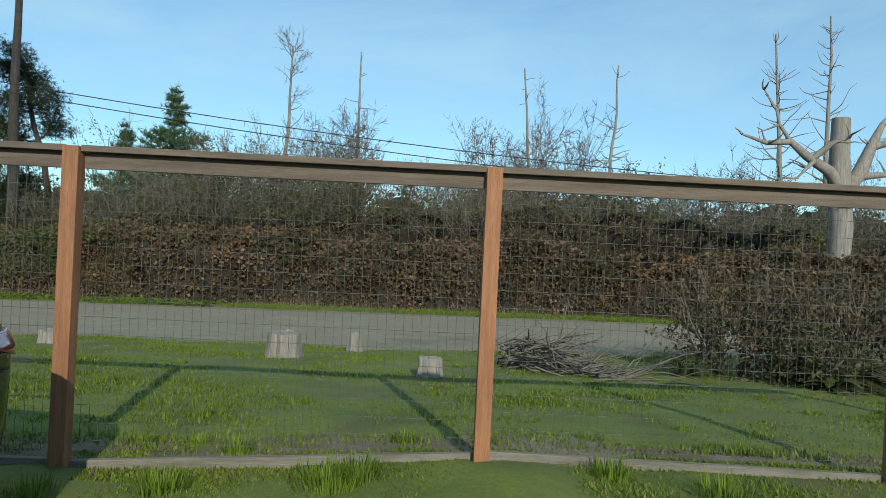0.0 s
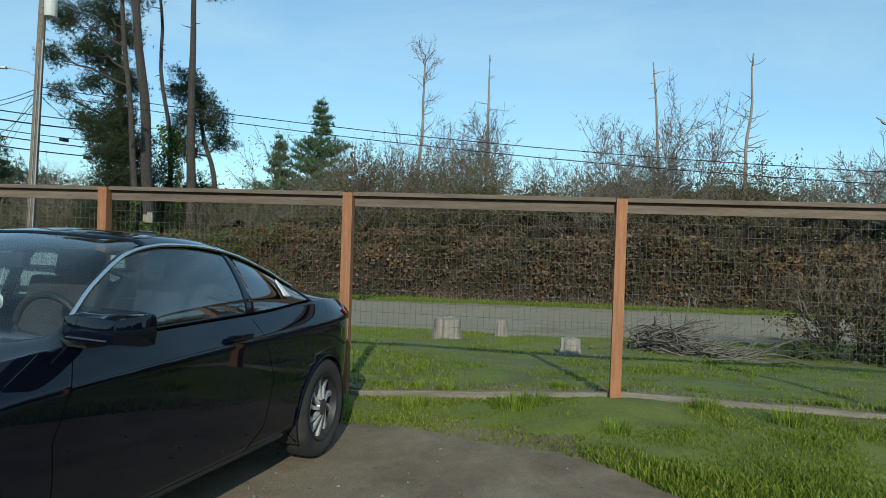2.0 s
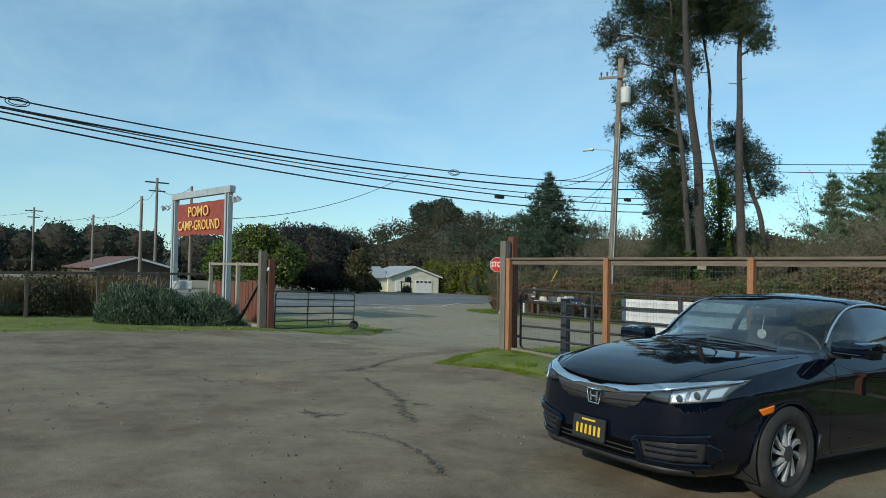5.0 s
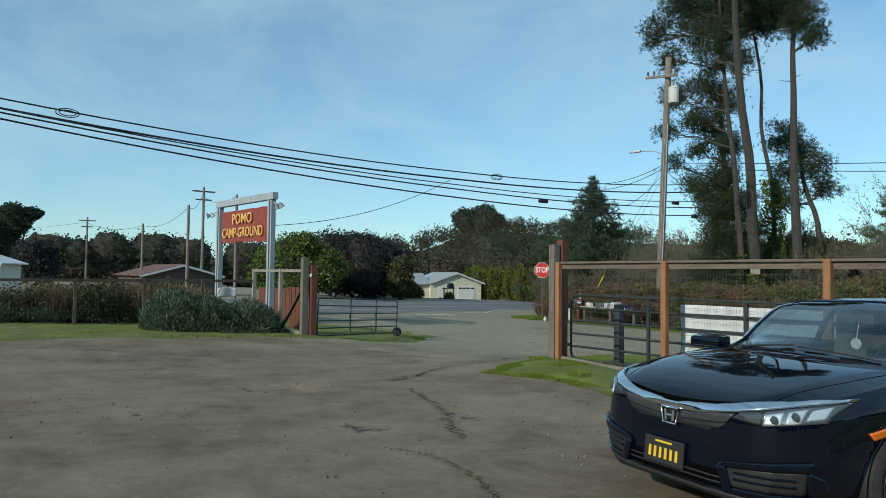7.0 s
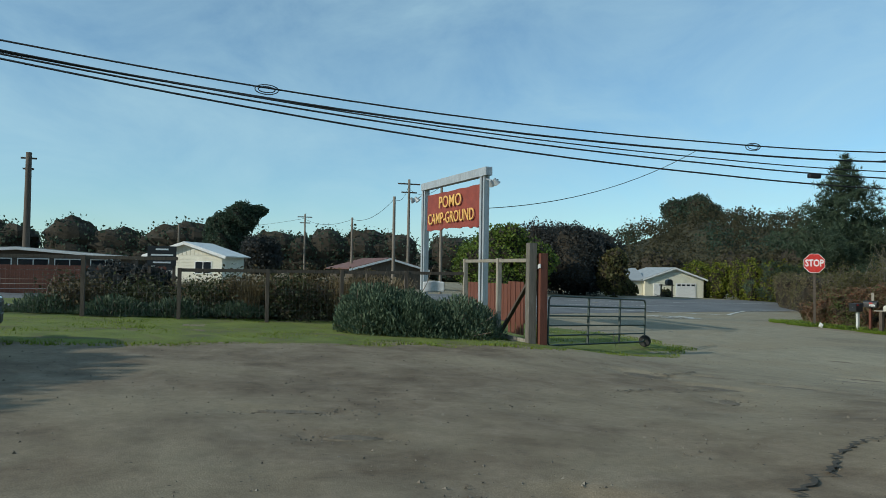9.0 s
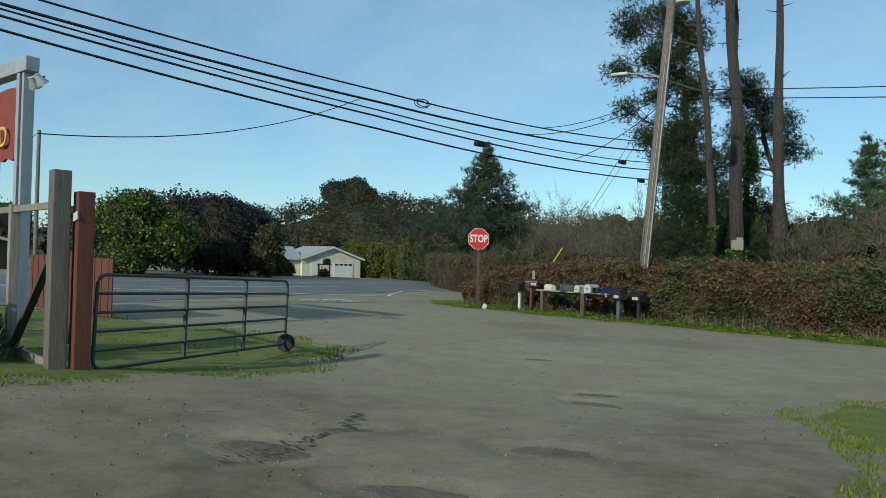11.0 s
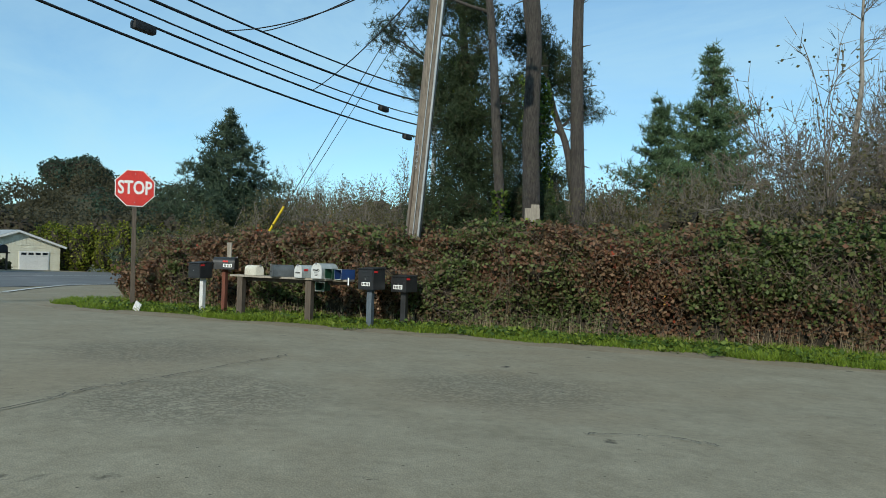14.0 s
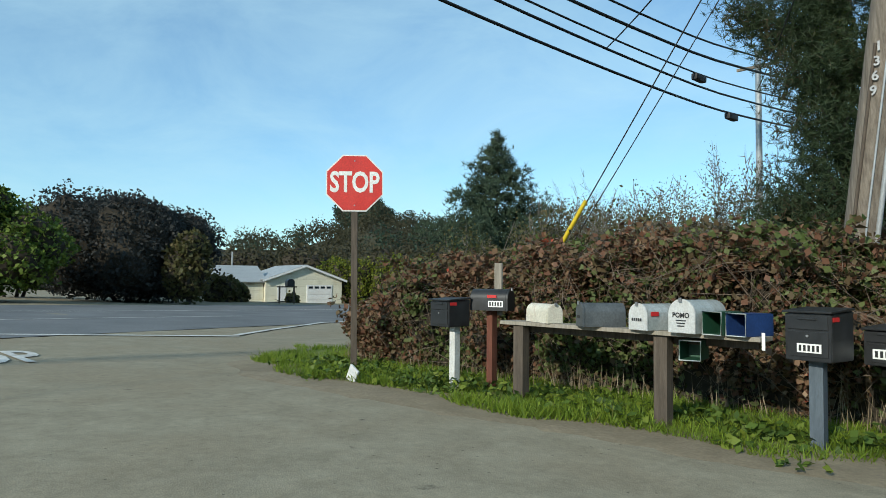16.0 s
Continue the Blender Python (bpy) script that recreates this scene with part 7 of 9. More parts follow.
pom = mailbox_round("large white mailbox with a lettered door", pose(-25.93, 23.98, TOPZ, 0, 0, -10), MB_SILVER, 0.33, 0.36, 0.55, False, MB_WHITE)
tp = link_mesh("lettering", text_mesh("POMO", 0.075, 0.001, 0.002), BAR_BLACK, pom, "black lettering")
tp.matrix_basis = pose(0.0, -0.0375, 0.19, 90, 0, 0)
for k in range(3):
    box_part("bar", (0.0, -0.037, 0.135 - 0.03 * k), (0.13 - 0.02 * k, 0.003, 0.012), BAR_BLACK, pom, 0.0005)


def paper_tube(label, m, material, w, h, d):
    """An open-ended square newspaper tube with a rolled lip."""
    ob = thing("newspaper_tube", label, "newspaper tube", m @ Matrix.Scale(0.88, 4), "newspaper tubes")
    bm = bmesh.new()
    t = 0.008
    for cx, cz, sx, sz in ((0, t / 2, w, t), (0, h - t / 2, w, t), (-w / 2 + t / 2, h / 2, t, h), (w / 2 - t / 2, h / 2, t, h)):
        add_box(bm, (cx, d / 2, cz), (sx, d, sz), 0.002)
    add_box(bm, (0, d - 0.004, h / 2), (w, 0.008, h), 0.001)
    part("tube", bm, material, ob)
    lip = [(-w / 2, 0), (w / 2, 0), (w / 2, h), (-w / 2, h), (-w / 2, 0)]
    tubes("lip", [(np.array([(x, 0, z) for x, z in lip]), 0.009)], MB_SILVER, ob, "pale rolled lip", 8)
    return ob


paper_tube("green plastic newspaper tube beside a mailbox", pose(-25.64, 23.98, -0.232, 0, 0, -6), TUBE_GREEN, 0.22, 0.25, 0.42)
paper_tube("blue plastic newspaper tube on the plank end", pose(-25.42, 24.0, -0.232, 0, 0, -14), TUBE_BLUE, 0.24, 0.24, 0.46)
paper_tube("green newspaper tube slung under the plank", pose(-25.88, 24.02, -0.5, 0, 0, 14), TUBE_GREEN, 0.23, 0.22, 0.42)
tagged(box_part("plank_tag", (-25.2, 24.08, -0.27), (0.03, 0.01, 0.16), BAR_WHITE, None, 0.001), "small white plastic tag on the plank end", "tag")
gpost(-24.86, 24.44, -0.43, 0.12, BLUEGREY, "blue-grey painted mailbox post")
mailbox_square("black locking mailbox on a blue-grey post", pose(-24.88, 24.25, -0.43, 0, 0, -8), MB_BLACK, 0.46, 0.5, 0.46, (0.02, -0.02, 0.13, 0.24, 0.09))
gpost(-24.36, 25.05, -0.48, 0.12, MB_BLACK, "black painted mailbox post")
mailbox_square("black locking mailbox on a black post", pose(-24.4, 24.83, -0.48, 0, 0, -10), MB_BLACK, 0.46, 0.38, 0.46, (0.0, -0.02, 0.12, 0.27, 0.1))
tagged(box_part("litter_scrap", (-30.5, 23.35, float(land(-30.5, 23.35)) + 0.11), (0.2, 0.03, 0.22), BANNER, None, 0.004, rot=Matrix.Rotation(0.5, 4, "Y")), "torn white paper scrap on the verge", "litter")

# ---- utility poles and cables ----
TRANS = surface("transformer_grey", (0.5, 0.52, 0.5), (0.64, 0.66, 0.64), 3, rough=0.5, bump=0.05, dirt=(0.35, 0.33, 0.3))


def round_pole(parent, name, p0, p1, r0, r1, material):
    p = np.linspace(p0, p1, 9)
    return tubes(name, [(np.concatenate([p, p[-1:] + [[0, 0, 0.004]]]), np.r_[np.linspace(r0, r1, 9), 0.01])], material, parent, "", 16)


PB, PT = np.array((-25.61, 27.36, -1.9)), np.array((-23.16, 25.06, 12.95))
def at_pole(z):
    u = (z - PB[2]) / (PT[2] - PB[2])
    return PB + (PT - PB) * u
pole = thing("utility_pole", "leaning wooden utility pole with a transformer and conduit", "utility pole")
round_pole(pole, "shaft", PB, PT, 0.21, 0.15, POLEWOOD)
for off, zt, r, mt in (((0.2, -0.1), 9.6, 0.03, GALV), ((0.1, -0.21), 8.8, 0.012, GALV), ((-0.05, -0.22), 3.0, 0.02, DARKWOOD)):
    a, b = at_pole(-1.3), at_pole(zt)
    tubes("conduit", [(np.array([a + [off[0], off[1], 0], b + [off[0] * 0.85, off[1] * 0.85, 0]]), r)], mt, pole, "grey conduit pipe strapped to the pole", 10)
ca = at_pole(12.0)
box_part("crossarm", ca + [-0.25, -0.22, 0], (2.0, 0.1, 0.13), POLEWOOD, pole, 0.008, rot=Matrix.Rotation(radians(8), 4, "Y"))
for x in (-1.1, -0.7, 0.5):
    bm = bmesh.new()
    lathe(bm, [(0.0, 0.24), (0.04, 0.23), (0.06, 0.17), (0.035, 0.15), (0.06, 0.1), (0.035, 0.08), (0.05, 0.02), (0.015, 0)], 14)
    part("insulator", bm, DARKWOOD if x < 0 else TRANS, pole, "", True).location = ca + [x, -0.22, 0.06 - x * 0.14]
bm = bmesh.new()
lathe(bm, [(0, 0), (0.24, 0.0), (0.26, 0.03), (0.26, 0.75), (0.28, 0.76), (0.28, 0.8), (0.22, 0.86), (0, 0.9)], 28)
tr = part("transformer_can", bm, TRANS, pole, "pale grey cylindrical transformer", True)
tr.location = at_pole(10.55) + [0.5, -0.1, 0]
for dx in (-0.1, 0.1):
    bm = bmesh.new()
    lathe(bm, [(0.05, 0), (0.03, 0.05), (0.05, 0.1), (0.03, 0.15), (0.045, 0.2), (0, 0.24)], 12)
    part("bushing", bm, TRANS, tr, "", True).location = (dx, 0, 0.88)
box_part("bracket", at_pole(11.0) + [0.2, -0.1, 0], (0.25, 0.1, 0.08), STEEL, pole, 0.005)
la = at_pole(8.0)
tubes("lamp_arm", [(np.array([la, la + [-0.5, -0.15, 0.25], la + [-1.3, -0.35, 0.36]]), 0.03)], GALV, pole)
bm = bmesh.new()
add_box(bm, (0, 0, 0), (0.65, 0.22, 0.12), 0.05)
lh = part("street_lamp_head", bm, GALV, pole, "", True)
lh.matrix_basis = Matrix.Translation(la + [-1.65, -0.42, 0.36]) @ Matrix.Rotation(radians(14), 4, "Z")
for k, ch in enumerate("1369"):
    t = link_mesh("numeral", text_mesh(ch, 0.15, 0.003, 0.004), STEEL, pole, "small metal pole numeral")
    t.matrix_basis = Matrix.Translation(at_pole(2.95 - k * 0.16) + [0.0, -0.215, 0]) @ Matrix.Rotation(radians(90), 4, "X")

pole2 = thing("utility_pole", "pale straight utility pole behind the pines", "utility pole")
round_pole(pole2, "shaft", (-34.85, 48.4, -2.4), (-34.85, 48.4, 10.6), 0.17, 0.12, GALV)
box_part("crossarm", (-34.85, 48.3, 9.9), (1.8, 0.1, 0.12), POLEWOOD, pole2, 0.006)

sagline = lambda a, b, sag, n=28: np.array(a) + (np.array(b) - np.array(a)) * np.linspace(0, 1, n)[:, None] - np.array([0, 0, 4 * sag]) * (np.linspace(0, 1, n) * (1 - np.linspace(0, 1, n)))[:, None]


def cable(label, a, b, low, r=0.022, group="overhead cables"):
    """A hanging cable from a to b; low is its lowest dip below the straight line."""
    ob = tubes("overhead_cable", [(sagline(a, b, low), r)], CABLE, None, "", 5)
    return tagged(ob, label, "cable", group)


LINES = [(7.25, 15, 0.0021, 0.034), (6.82, 16, 0.002, 0.046), (6.5, 20, 0.0019, 0.028), (6.22, 22, 0.0018, 0.036), (5.7, 24, 0.0019, 0.038)]


def on_cable(k, y):
    """A place on highway cable k: lowest height z0 at y0, rising both ways."""
    z0, y0, rise, _ = LINES[k]
    return Vector((-31.9 - 1.4 * min(max((y - 18) / 22, 0), 1) + 0.06 * k, y, z0 + rise * (y - y0) ** 2))


for k, (z0, y0, rise, r) in enumerate(LINES):
    ob = tubes("overhead_cable", [(np.array([on_cable(k, y)[:] for y in np.linspace(-62, 48.2, 60)]), r)], CABLE, None, "", 5)
    tagged(ob, "thick black overhead cable along the highway", "cable", "overhead cables")

for k, y, kind_ in ((0, 20.9, "loop"), (3, 24.7, "box"), (2, 39.2, "box"), (4, 41.5, "box"), (0, -1.5, "loop")):
    c = on_cable(k, y)
    if kind_ == "box":
        bm = bmesh.new()
        add_box(bm, (0, 0, 0), (0.22, 0.7, 0.22), 0.07)
        ob = part("splice_case", bm, CABLE, None, "", True)
        ob.location = c + Vector((0, 0, -0.13))
        tagged(ob, "black cable splice case hung on an overhead cable", "splice case", "splice cases")
    else:
        n = 24
        a = np.linspace(0, 2 * np.pi, n)
        ob = tubes("cable_coil", [(np.c_[0.08 * np.sin(a), 0.42 * np.cos(a), 0.16 * np.sin(a)], 0.02), (np.c_[0.05 * np.sin(a), 0.3 * np.cos(a), -0.12 * np.sin(a)], 0.02)], CABLE)
        ob.location = c + Vector((0, 0, -0.06))
        tagged(ob, "black spare cable coil on an overhead cable", "cable coil", "cable coils")
ph = at_pole(7.3)
for dz, k, y, dip in ((0.2, 0, 30, 0.3), (0.0, 1, 28, 0.45), (-0.3, 3, 33, 0.25), (0.1, 2, 44, 0.4)):
    cable("black service cable from the pole to the highway line", ph + [-0.1, 0, dz], on_cable(k, y), dip, 0.018)
cable("black cable along the side road", ph + [0.1, 0, 0.3], (62, 24.5, 5.9), 2.7, 0.018)
cable("second black cable along the side road", ph + [0.1, 0, 0.0], (62, 24.5, 5.1), 2.65, 0.018)
cable("thin service wire to the campground sign", (-28.64, 5.92, 3.45), on_cable(1, 17.5), 0.55, 0.014)
pa, pb = np.array((-30.75, 26.8, -0.9)), at_pole(7.6)
cable("steel guy wire from the leaning pole", pa, pb, 0.05, 0.01, "guy wires")
cable("second steel guy wire from the leaning pole", pa + [0.05, 0.1, 0], at_pole(7.0), 0.05, 0.008, "guy wires")
gd = pb - pa
gd = gd / np.linalg.norm(gd)
GUY = surface("yellow_guard", (0.6, 0.42, 0.02), (0.72, 0.54, 0.03), 5, rough=0.55, bump=0.05)
gg = tubes("guy_guard", [(np.array([pa + gd * 1.0, pa + gd * 3.1]), 0.035)], GUY, None, "", 8)
tagged(gg, "yellow plastic guard on the guy wire", "guard")

# nest box on a pine trunk
bx = thing("nest_box", "small weathered white box nailed to a pine trunk", "box", pose(-24.88, 36.02, 1.95, 0, 0, 20))
box_part("box_body", (0, 0, 0), (0.55, 0.3, 0.5), GREYWOOD, bx, 0.01)
box_part("lid", (0.1, 0, 0.32), (0.3, 0.25, 0.14), GREYWOOD, bx, 0.01)

# far poles
for x, y, top, r, arm in [(-72, -18.3, 10.5, 0.3, 1.2), (-112, 9.8, 9.2, 0.16, 2.2), (-77, 10.4, 6.4, 0.14, 0), (-61.7, 11.0, 7.2, 0.15, 0), (-75.9, 16.2, 10.6, 0.17, 2.4), (-60.6, 14.8, 8.3, 0.14, 0), (-150, -10, 9, 0.2, 2.4)]:
    g = float(land(x, y))
    po = thing("utility_pole", "distant wooden utility pole across the highway", "utility pole", None, "distant poles")
    round_pole(po, "shaft", (x, y, g - 0.3), (x, y, top), r, r * 0.75, POLEWOOD if r < 0.25 else DARKWOOD)
    if arm:
        box_part("crossarm", (x, y, top - 0.5), (0.12, arm, 0.14), DARKWOOD, po, 0.006)
        box_part("crossarm", (x + 0.02, y, top - 1.4), (0.12, arm * 0.7, 0.14), DARKWOOD, po, 0.006)
for a, b in [((-112, 9.8, 8.4), (-77, 10.4, 6.2)), ((-77, 10.4, 6.2), (-61.7, 11, 7.0)), ((-61.7, 11, 7.0), (-75.9, 16.2, 10)), ((-75.9, 16.2, 9.6), (-60.6, 14.8, 8.2)), ((-150, -10, 8.4), (-112, 9.8, 8.5))]:
    cable("thin distant overhead wire", a, b, 0.7, 0.02, "distant wires")

# ---- buildings ----
SIDING = surface("cream_siding", (0.7, 0.67, 0.52), (0.8, 0.77, 0.63), 1.5, rough=0.7, bump=0.1, dirt=(0.45, 0.42, 0.32))
ROOF = surface("grey_metal_roof", (0.26, 0.28, 0.29), (0.38, 0.4, 0.41), 1.2, rough=0.6, bump=0.1)
METALROOF = surface("pale_metal_roof", (0.27, 0.29, 0.3), (0.37, 0.39, 0.4), 1.2, (6, 0.4, 1), 0.5, bump=0.2)
GLASSD = plain("dark_window_glass", (0.015, 0.02, 0.025), 0.08)
TRIM = surface("white_trim_paint", (0.66, 0.66, 0.64), (0.78, 0.78, 0.76), 2, rough=0.6, bump=0.05)


def gable_house(name, label, m, w, d, eave, ridge, wall_mat, roof_mat, planks=True, ridge_along_y=True):
    """A small gabled building; its gable end faces local -y. Walls, roof slabs with eaves, board siding."""
    ob = thing(name, label, "house", m, "houses")
    bm = bmesh.new()
    pts = [(-w / 2, 0), (w / 2, 0), (w / 2, eave), (0, ridge), (-w / 2, eave)]
    f = [bm.verts.new((x, 0, z - 0.3 if z == 0 else z)) for x, z in pts]
    b = [bm.verts.new((x, d, z - 0.3 if z == 0 else z)) for x, z in pts]
    bm.faces.new(f)
    bm.faces.new(b[::-1])
    for k in range(5):
        bm.faces.new((f[k], b[k], b[(k + 1) % 5], f[(k + 1) % 5]))
    bmesh.ops.recalc_face_normals(bm, faces=bm.faces)
    part("wall", bm, wall_mat, ob)
    for s in (-1, 1):
        ex, ez = s * (w / 2 + 0.45), eave - (ridge - eave) * 0.45 / (w / 2)
        a = Vector((0, d / 2, ridge + 0.06))
        e = Vector((ex, d / 2, ez + 0.06))
        v = e - a
        box_part("roof", (a + e) / 2, (v.length, d + 0.9, 0.1), roof_mat, ob, 0.01, rot=Matrix.Rotation(-math.atan2(v.z, v.x), 4, "Y"))
        box_part("barge_board", (a + e) / 2 + Vector((0, -d / 2 - 0.46, -0.1)), (v.length, 0.04, 0.2), TRIM, ob, 0.006, rot=Matrix.Rotation(-math.atan2(v.z, v.x), 4, "Y"))
    if planks:
        n = int(eave / 0.24)
        for k in range(n):
            box_part("siding_board", (0, -0.012, 0.12 + k * 0.24), (w, 0.03, 0.21), wall_mat, ob, 0.006)
        for k in range(int(w / 0.35)):
            x = -w / 2 + 0.175 + k * 0.35
            h = eave + (ridge - eave) * (1 - abs(x) / (w / 2)) - 0.15
            if h > eave + 0.1:
                box_part("gable_board", (x, -0.014, (eave + h) / 2), (0.31, 0.03, h - eave), wall_mat, ob, 0.006)
    return ob


def window_on(ob, x, z, w, h, y=-0.04, mull=True):
    wd = box_part("window", (x, y, z), (w + 0.16, 0.06, h + 0.16), TRIM, ob, 0.01)
    box_part("pane", (0, -0.034, 0), (w, 0.012, h), GLASSD, wd, 0.002)
    if mull:
        box_part("mullion", (0, -0.042, 0), (0.06, 0.02, h), TRIM, wd, 0.004)
    return wd


hz = -2.45
house = gable_house("house", "cream boarded house with a garage and grey roof", pose(-87, 58.06, hz, 0, 0, 79), 8.7, 9, 2.7, 4.2, SIDING, ROOF)
gd_ = box_part("garage_door", (1.7, -0.05, 1.05), (3.0, 0.06, 2.1), TRIM, house, 0.01)
for k in range(4):
    box_part("panel", (0, -0.04, -0.8 + 0.52 * k), (2.86, 0.03, 0.46), TRIM, gd_, 0.01)
for k in range(4):
    box_part("light", (-1.05 + 0.7 * k, -0.06, 0.78), (0.5, 0.01, 0.24), GLASSD, gd_, 0.002)
box_part("door", (-2.6, -0.06, 1.0), (0.95, 0.07, 2.05), TRIM, house, 0.01)
wing = gable_house("house", "long cream side wing of the boarded house", pose(-91.9, 54.5, hz + 0.05, 0, 0, 169), 7.2, 10.5, 2.45, 4.0, SIDING, METALROOF, False)
for k in range(10):
    box_part("siding_board", (-3.615, 5.25, 0.12 + k * 0.24), (0.03, 10.5, 0.21), SIDING, wing, 0.006)
for yy, zz, ww, hh in ((2.9, 1.35, 0.9, 0.95), (6.2, 1.35, 1.3, 0.95)):
    wd = box_part("window", (-3.66, yy, zz), (0.06, ww + 0.2, hh + 0.2), TRIM, wing, 0.01)
    box_part("pane", (-0.034, 0, 0), (0.012, ww, hh), GLASSD, wd, 0.002)
    box_part("mullion", (-0.042, 0, 0), (0.02, 0.06, hh), TRIM, wd, 0.004)
box_part("door", (-3.66, 4.4, 1.02), (0.07, 0.95, 2.05), TRIM, wing, 0.01)
tubes("chimney_pipe", [(np.array([(0.4, 2.2, 3.6), (0.4, 2.2, 5.6)]), 0.09)], ROOF, wing, "thin metal flue", 10)
stand = thing("road_mailbox", "dark box on a timber stand before the house", "mailbox", pose(-80.5, 52.0, float(land(-80.5, 52.0)), 0, 0, 75))
for x in (-0.7, 0.7):
    box_part("leg", (x, 0, 0.8), (0.14, 0.14, 1.8), DARKWOOD, stand, 0.005)
box_part("beam", (0, 0, 1.6), (1.9, 0.2, 0.12), DARKWOOD, stand, 0.005)
bm = arched(0.7, 0.7, 0.9, 0.4)
part("box_body", bm, MB_BLACK, stand, "", True).location = (0.3, -0.4, 1.66)

WHITEWALL = surface("cream_plank_wall", (0.66, 0.63, 0.52), (0.78, 0.75, 0.63), 1.5, rough=0.75, bump=0.1, dirt=(0.5, 0.48, 0.42))
wb = gable_house("white_building", "low cream gabled building behind the campground fence", pose(-66, -5.4, -0.3, 0, 0, 66), 6.2, 4.5, 2.3, 3.3, WHITEWALL, TRIM)
window_on(wb, 1.5, 1.3, 1.3, 0.9)
window_on(wb, -1.8, 1.4, 1.6, 0.8)
lb = gable_house("long_building", "long dark low-roofed building with white window band", pose(-66, -17.5, -0.2, 0, 0, 92), 16, 8, 1.9, 2.5, DARKWOOD, ROOF, False)
for k in range(6):
    window_on(lb, -6.4 + 2.5 * k, 1.3, 2.0, 0.7)
SHINGLE = surface("red_brown_roof", (0.12, 0.06, 0.05), (0.2, 0.1, 0.085), 2, rough=0.85, bump=0.3)
gable_house("red_roof_house", "low house with a red-brown roof across the highway", pose(-72, 13.2, -0.8, 0, 0, 96), 7.5, 8, 1.9, 2.9, DARKWOOD, SHINGLE, False)
# brown board screen fence
scr = thing("board_screen", "dark red-brown horizontal board screen fence", "fence", pose(-37.2, -10.6, float(land(-37, -10)), 0, 0, 92))
for k in range(6):
    box_part("board", (0, 0, 0.12 + 0.19 * k), (11.0, 0.03, 0.175), REDPOST, scr, 0.004)
for k in range(6):
    box_part("post", (-5.4 + 2.16 * k, 0.07, 0.55), (0.1, 0.1, 1.3), DARKWOOD, scr, 0.004)
scr2 = thing("board_screen", "red-brown vertical board screen beside the sign", "fence", pose(-31.6, 7.6, float(land(-31.6, 7.6)), 0, 0, 8))
for k in range(26):
    box_part("board", (-2.2 + 0.17 * k, 0.01 * (k % 2), 0.75), (0.16, 0.025, 1.45), REDPOST, scr2, 0.003)
# notice board
nb = thing("notice_board", "black and white notice board behind the fence", "notice board", pose(-28.7, -4.7, float(land(-28.7, -4.7)), 0, 0, 92))
for x in (-0.35, 0.35):
    box_part("post", (x, 0, 0.95), (0.09, 0.09, 2.1), DARKWOOD, nb, 0.005)
pn = box_part("panel", (0, -0.06, 1.72), (0.82, 0.04, 0.6), BAR_BLACK, nb, 0.006)
for z, w in ((0.2, 0.36), (0.03, 0.62), (-0.09, 0.62), (-0.2, 0.5)):
    box_part("bar", (0, -0.024, z), (w, 0.006, 0.05), BAR_WHITE, pn, 0.001)
bn = grid_mesh("banner", np.stack([*(lambda U, V: (U, 0.03 * np.sin(U * 9), V - 0.12 * (V > 0.2) * np.abs(U)))(*np.meshgrid(np.linspace(-0.34, 0.34, 20), np.linspace(0, 0.36, 8), indexing="ij"))], -1), BANNER)
bn.matrix_basis = pose(-26.3, 3.3, 0.55, 0, 0, 88)
bn.modifiers.new("thickness", "SOLIDIFY").thickness = 0.006
tagged(bn, "torn white cloth banner tied to the fence", "banner")

# ---- cars ----
PAINT = surface("black_car_paint", (0.002, 0.0035, 0.009), (0.0035, 0.006, 0.014), 2, rough=0.35, bump=0, coat=1.0)
PAINT.node_tree.nodes["Principled BSDF"].inputs["Specular IOR Level"].default_value = 0.0
PAINT.node_tree.nodes["Principled BSDF"].inputs["Coat IOR"].default_value = 1.47
PAINT.node_tree.nodes["Principled BSDF"].inputs["Coat Roughness"].default_value = 0.015
PAINT.node_tree.nodes["Principled BSDF"].inputs["Coat Tint"].default_value = (0.93, 0.97, 1.0, 1)
SILVER = surface("silver_blue_car_paint", (0.3, 0.35, 0.39), (0.34, 0.39, 0.43), 2, rough=0.3, metal=0.55, bump=0, coat=1.0)
CHROME = plain("bright_chrome", (0.78, 0.79, 0.8), 0.12, 1.0)
SATIN = plain("satin_grille", (0.09, 0.092, 0.1), 0.22, 0.6)
PLASTIC = surface("black_plastic", (0.012, 0.012, 0.013), (0.022, 0.022, 0.023), 6, rough=0.55, bump=0.1, fine=80)
ALLOY = surface("machined_alloy", (0.4, 0.405, 0.41), (0.52, 0.525, 0.53), 6, rough=0.4, metal=0.35, bump=0.05)
AMBER = plain("amber_lens", (0.75, 0.16, 0.01), 0.15, 0, 0.8)
REDLENS = plain("red_lens", (0.18, 0.006, 0.006), 0.12, 0, 0.8)
LAMPW = plain("lamp_reflector", (0.85, 0.87, 0.88), 0.25, 0.5)
SEAM = plain("panel_gap_black", (0.003, 0.003, 0.003), 1.0)
SEAM.node_tree.nodes["Principled BSDF"].inputs["Specular IOR Level"].default_value = 0.0
LAMPG = plain("lamp_bowl_grey", (0.2, 0.21, 0.215), 0.3, 0.6)
SEAT = surface("dark_seat_cloth", (0.02, 0.02, 0.022), (0.04, 0.04, 0.043), 8, rough=0.9, bump=0.3, fine=60)
PLATE_Y = plain("plate_yellow", (0.62, 0.4, 0.03), 0.5)


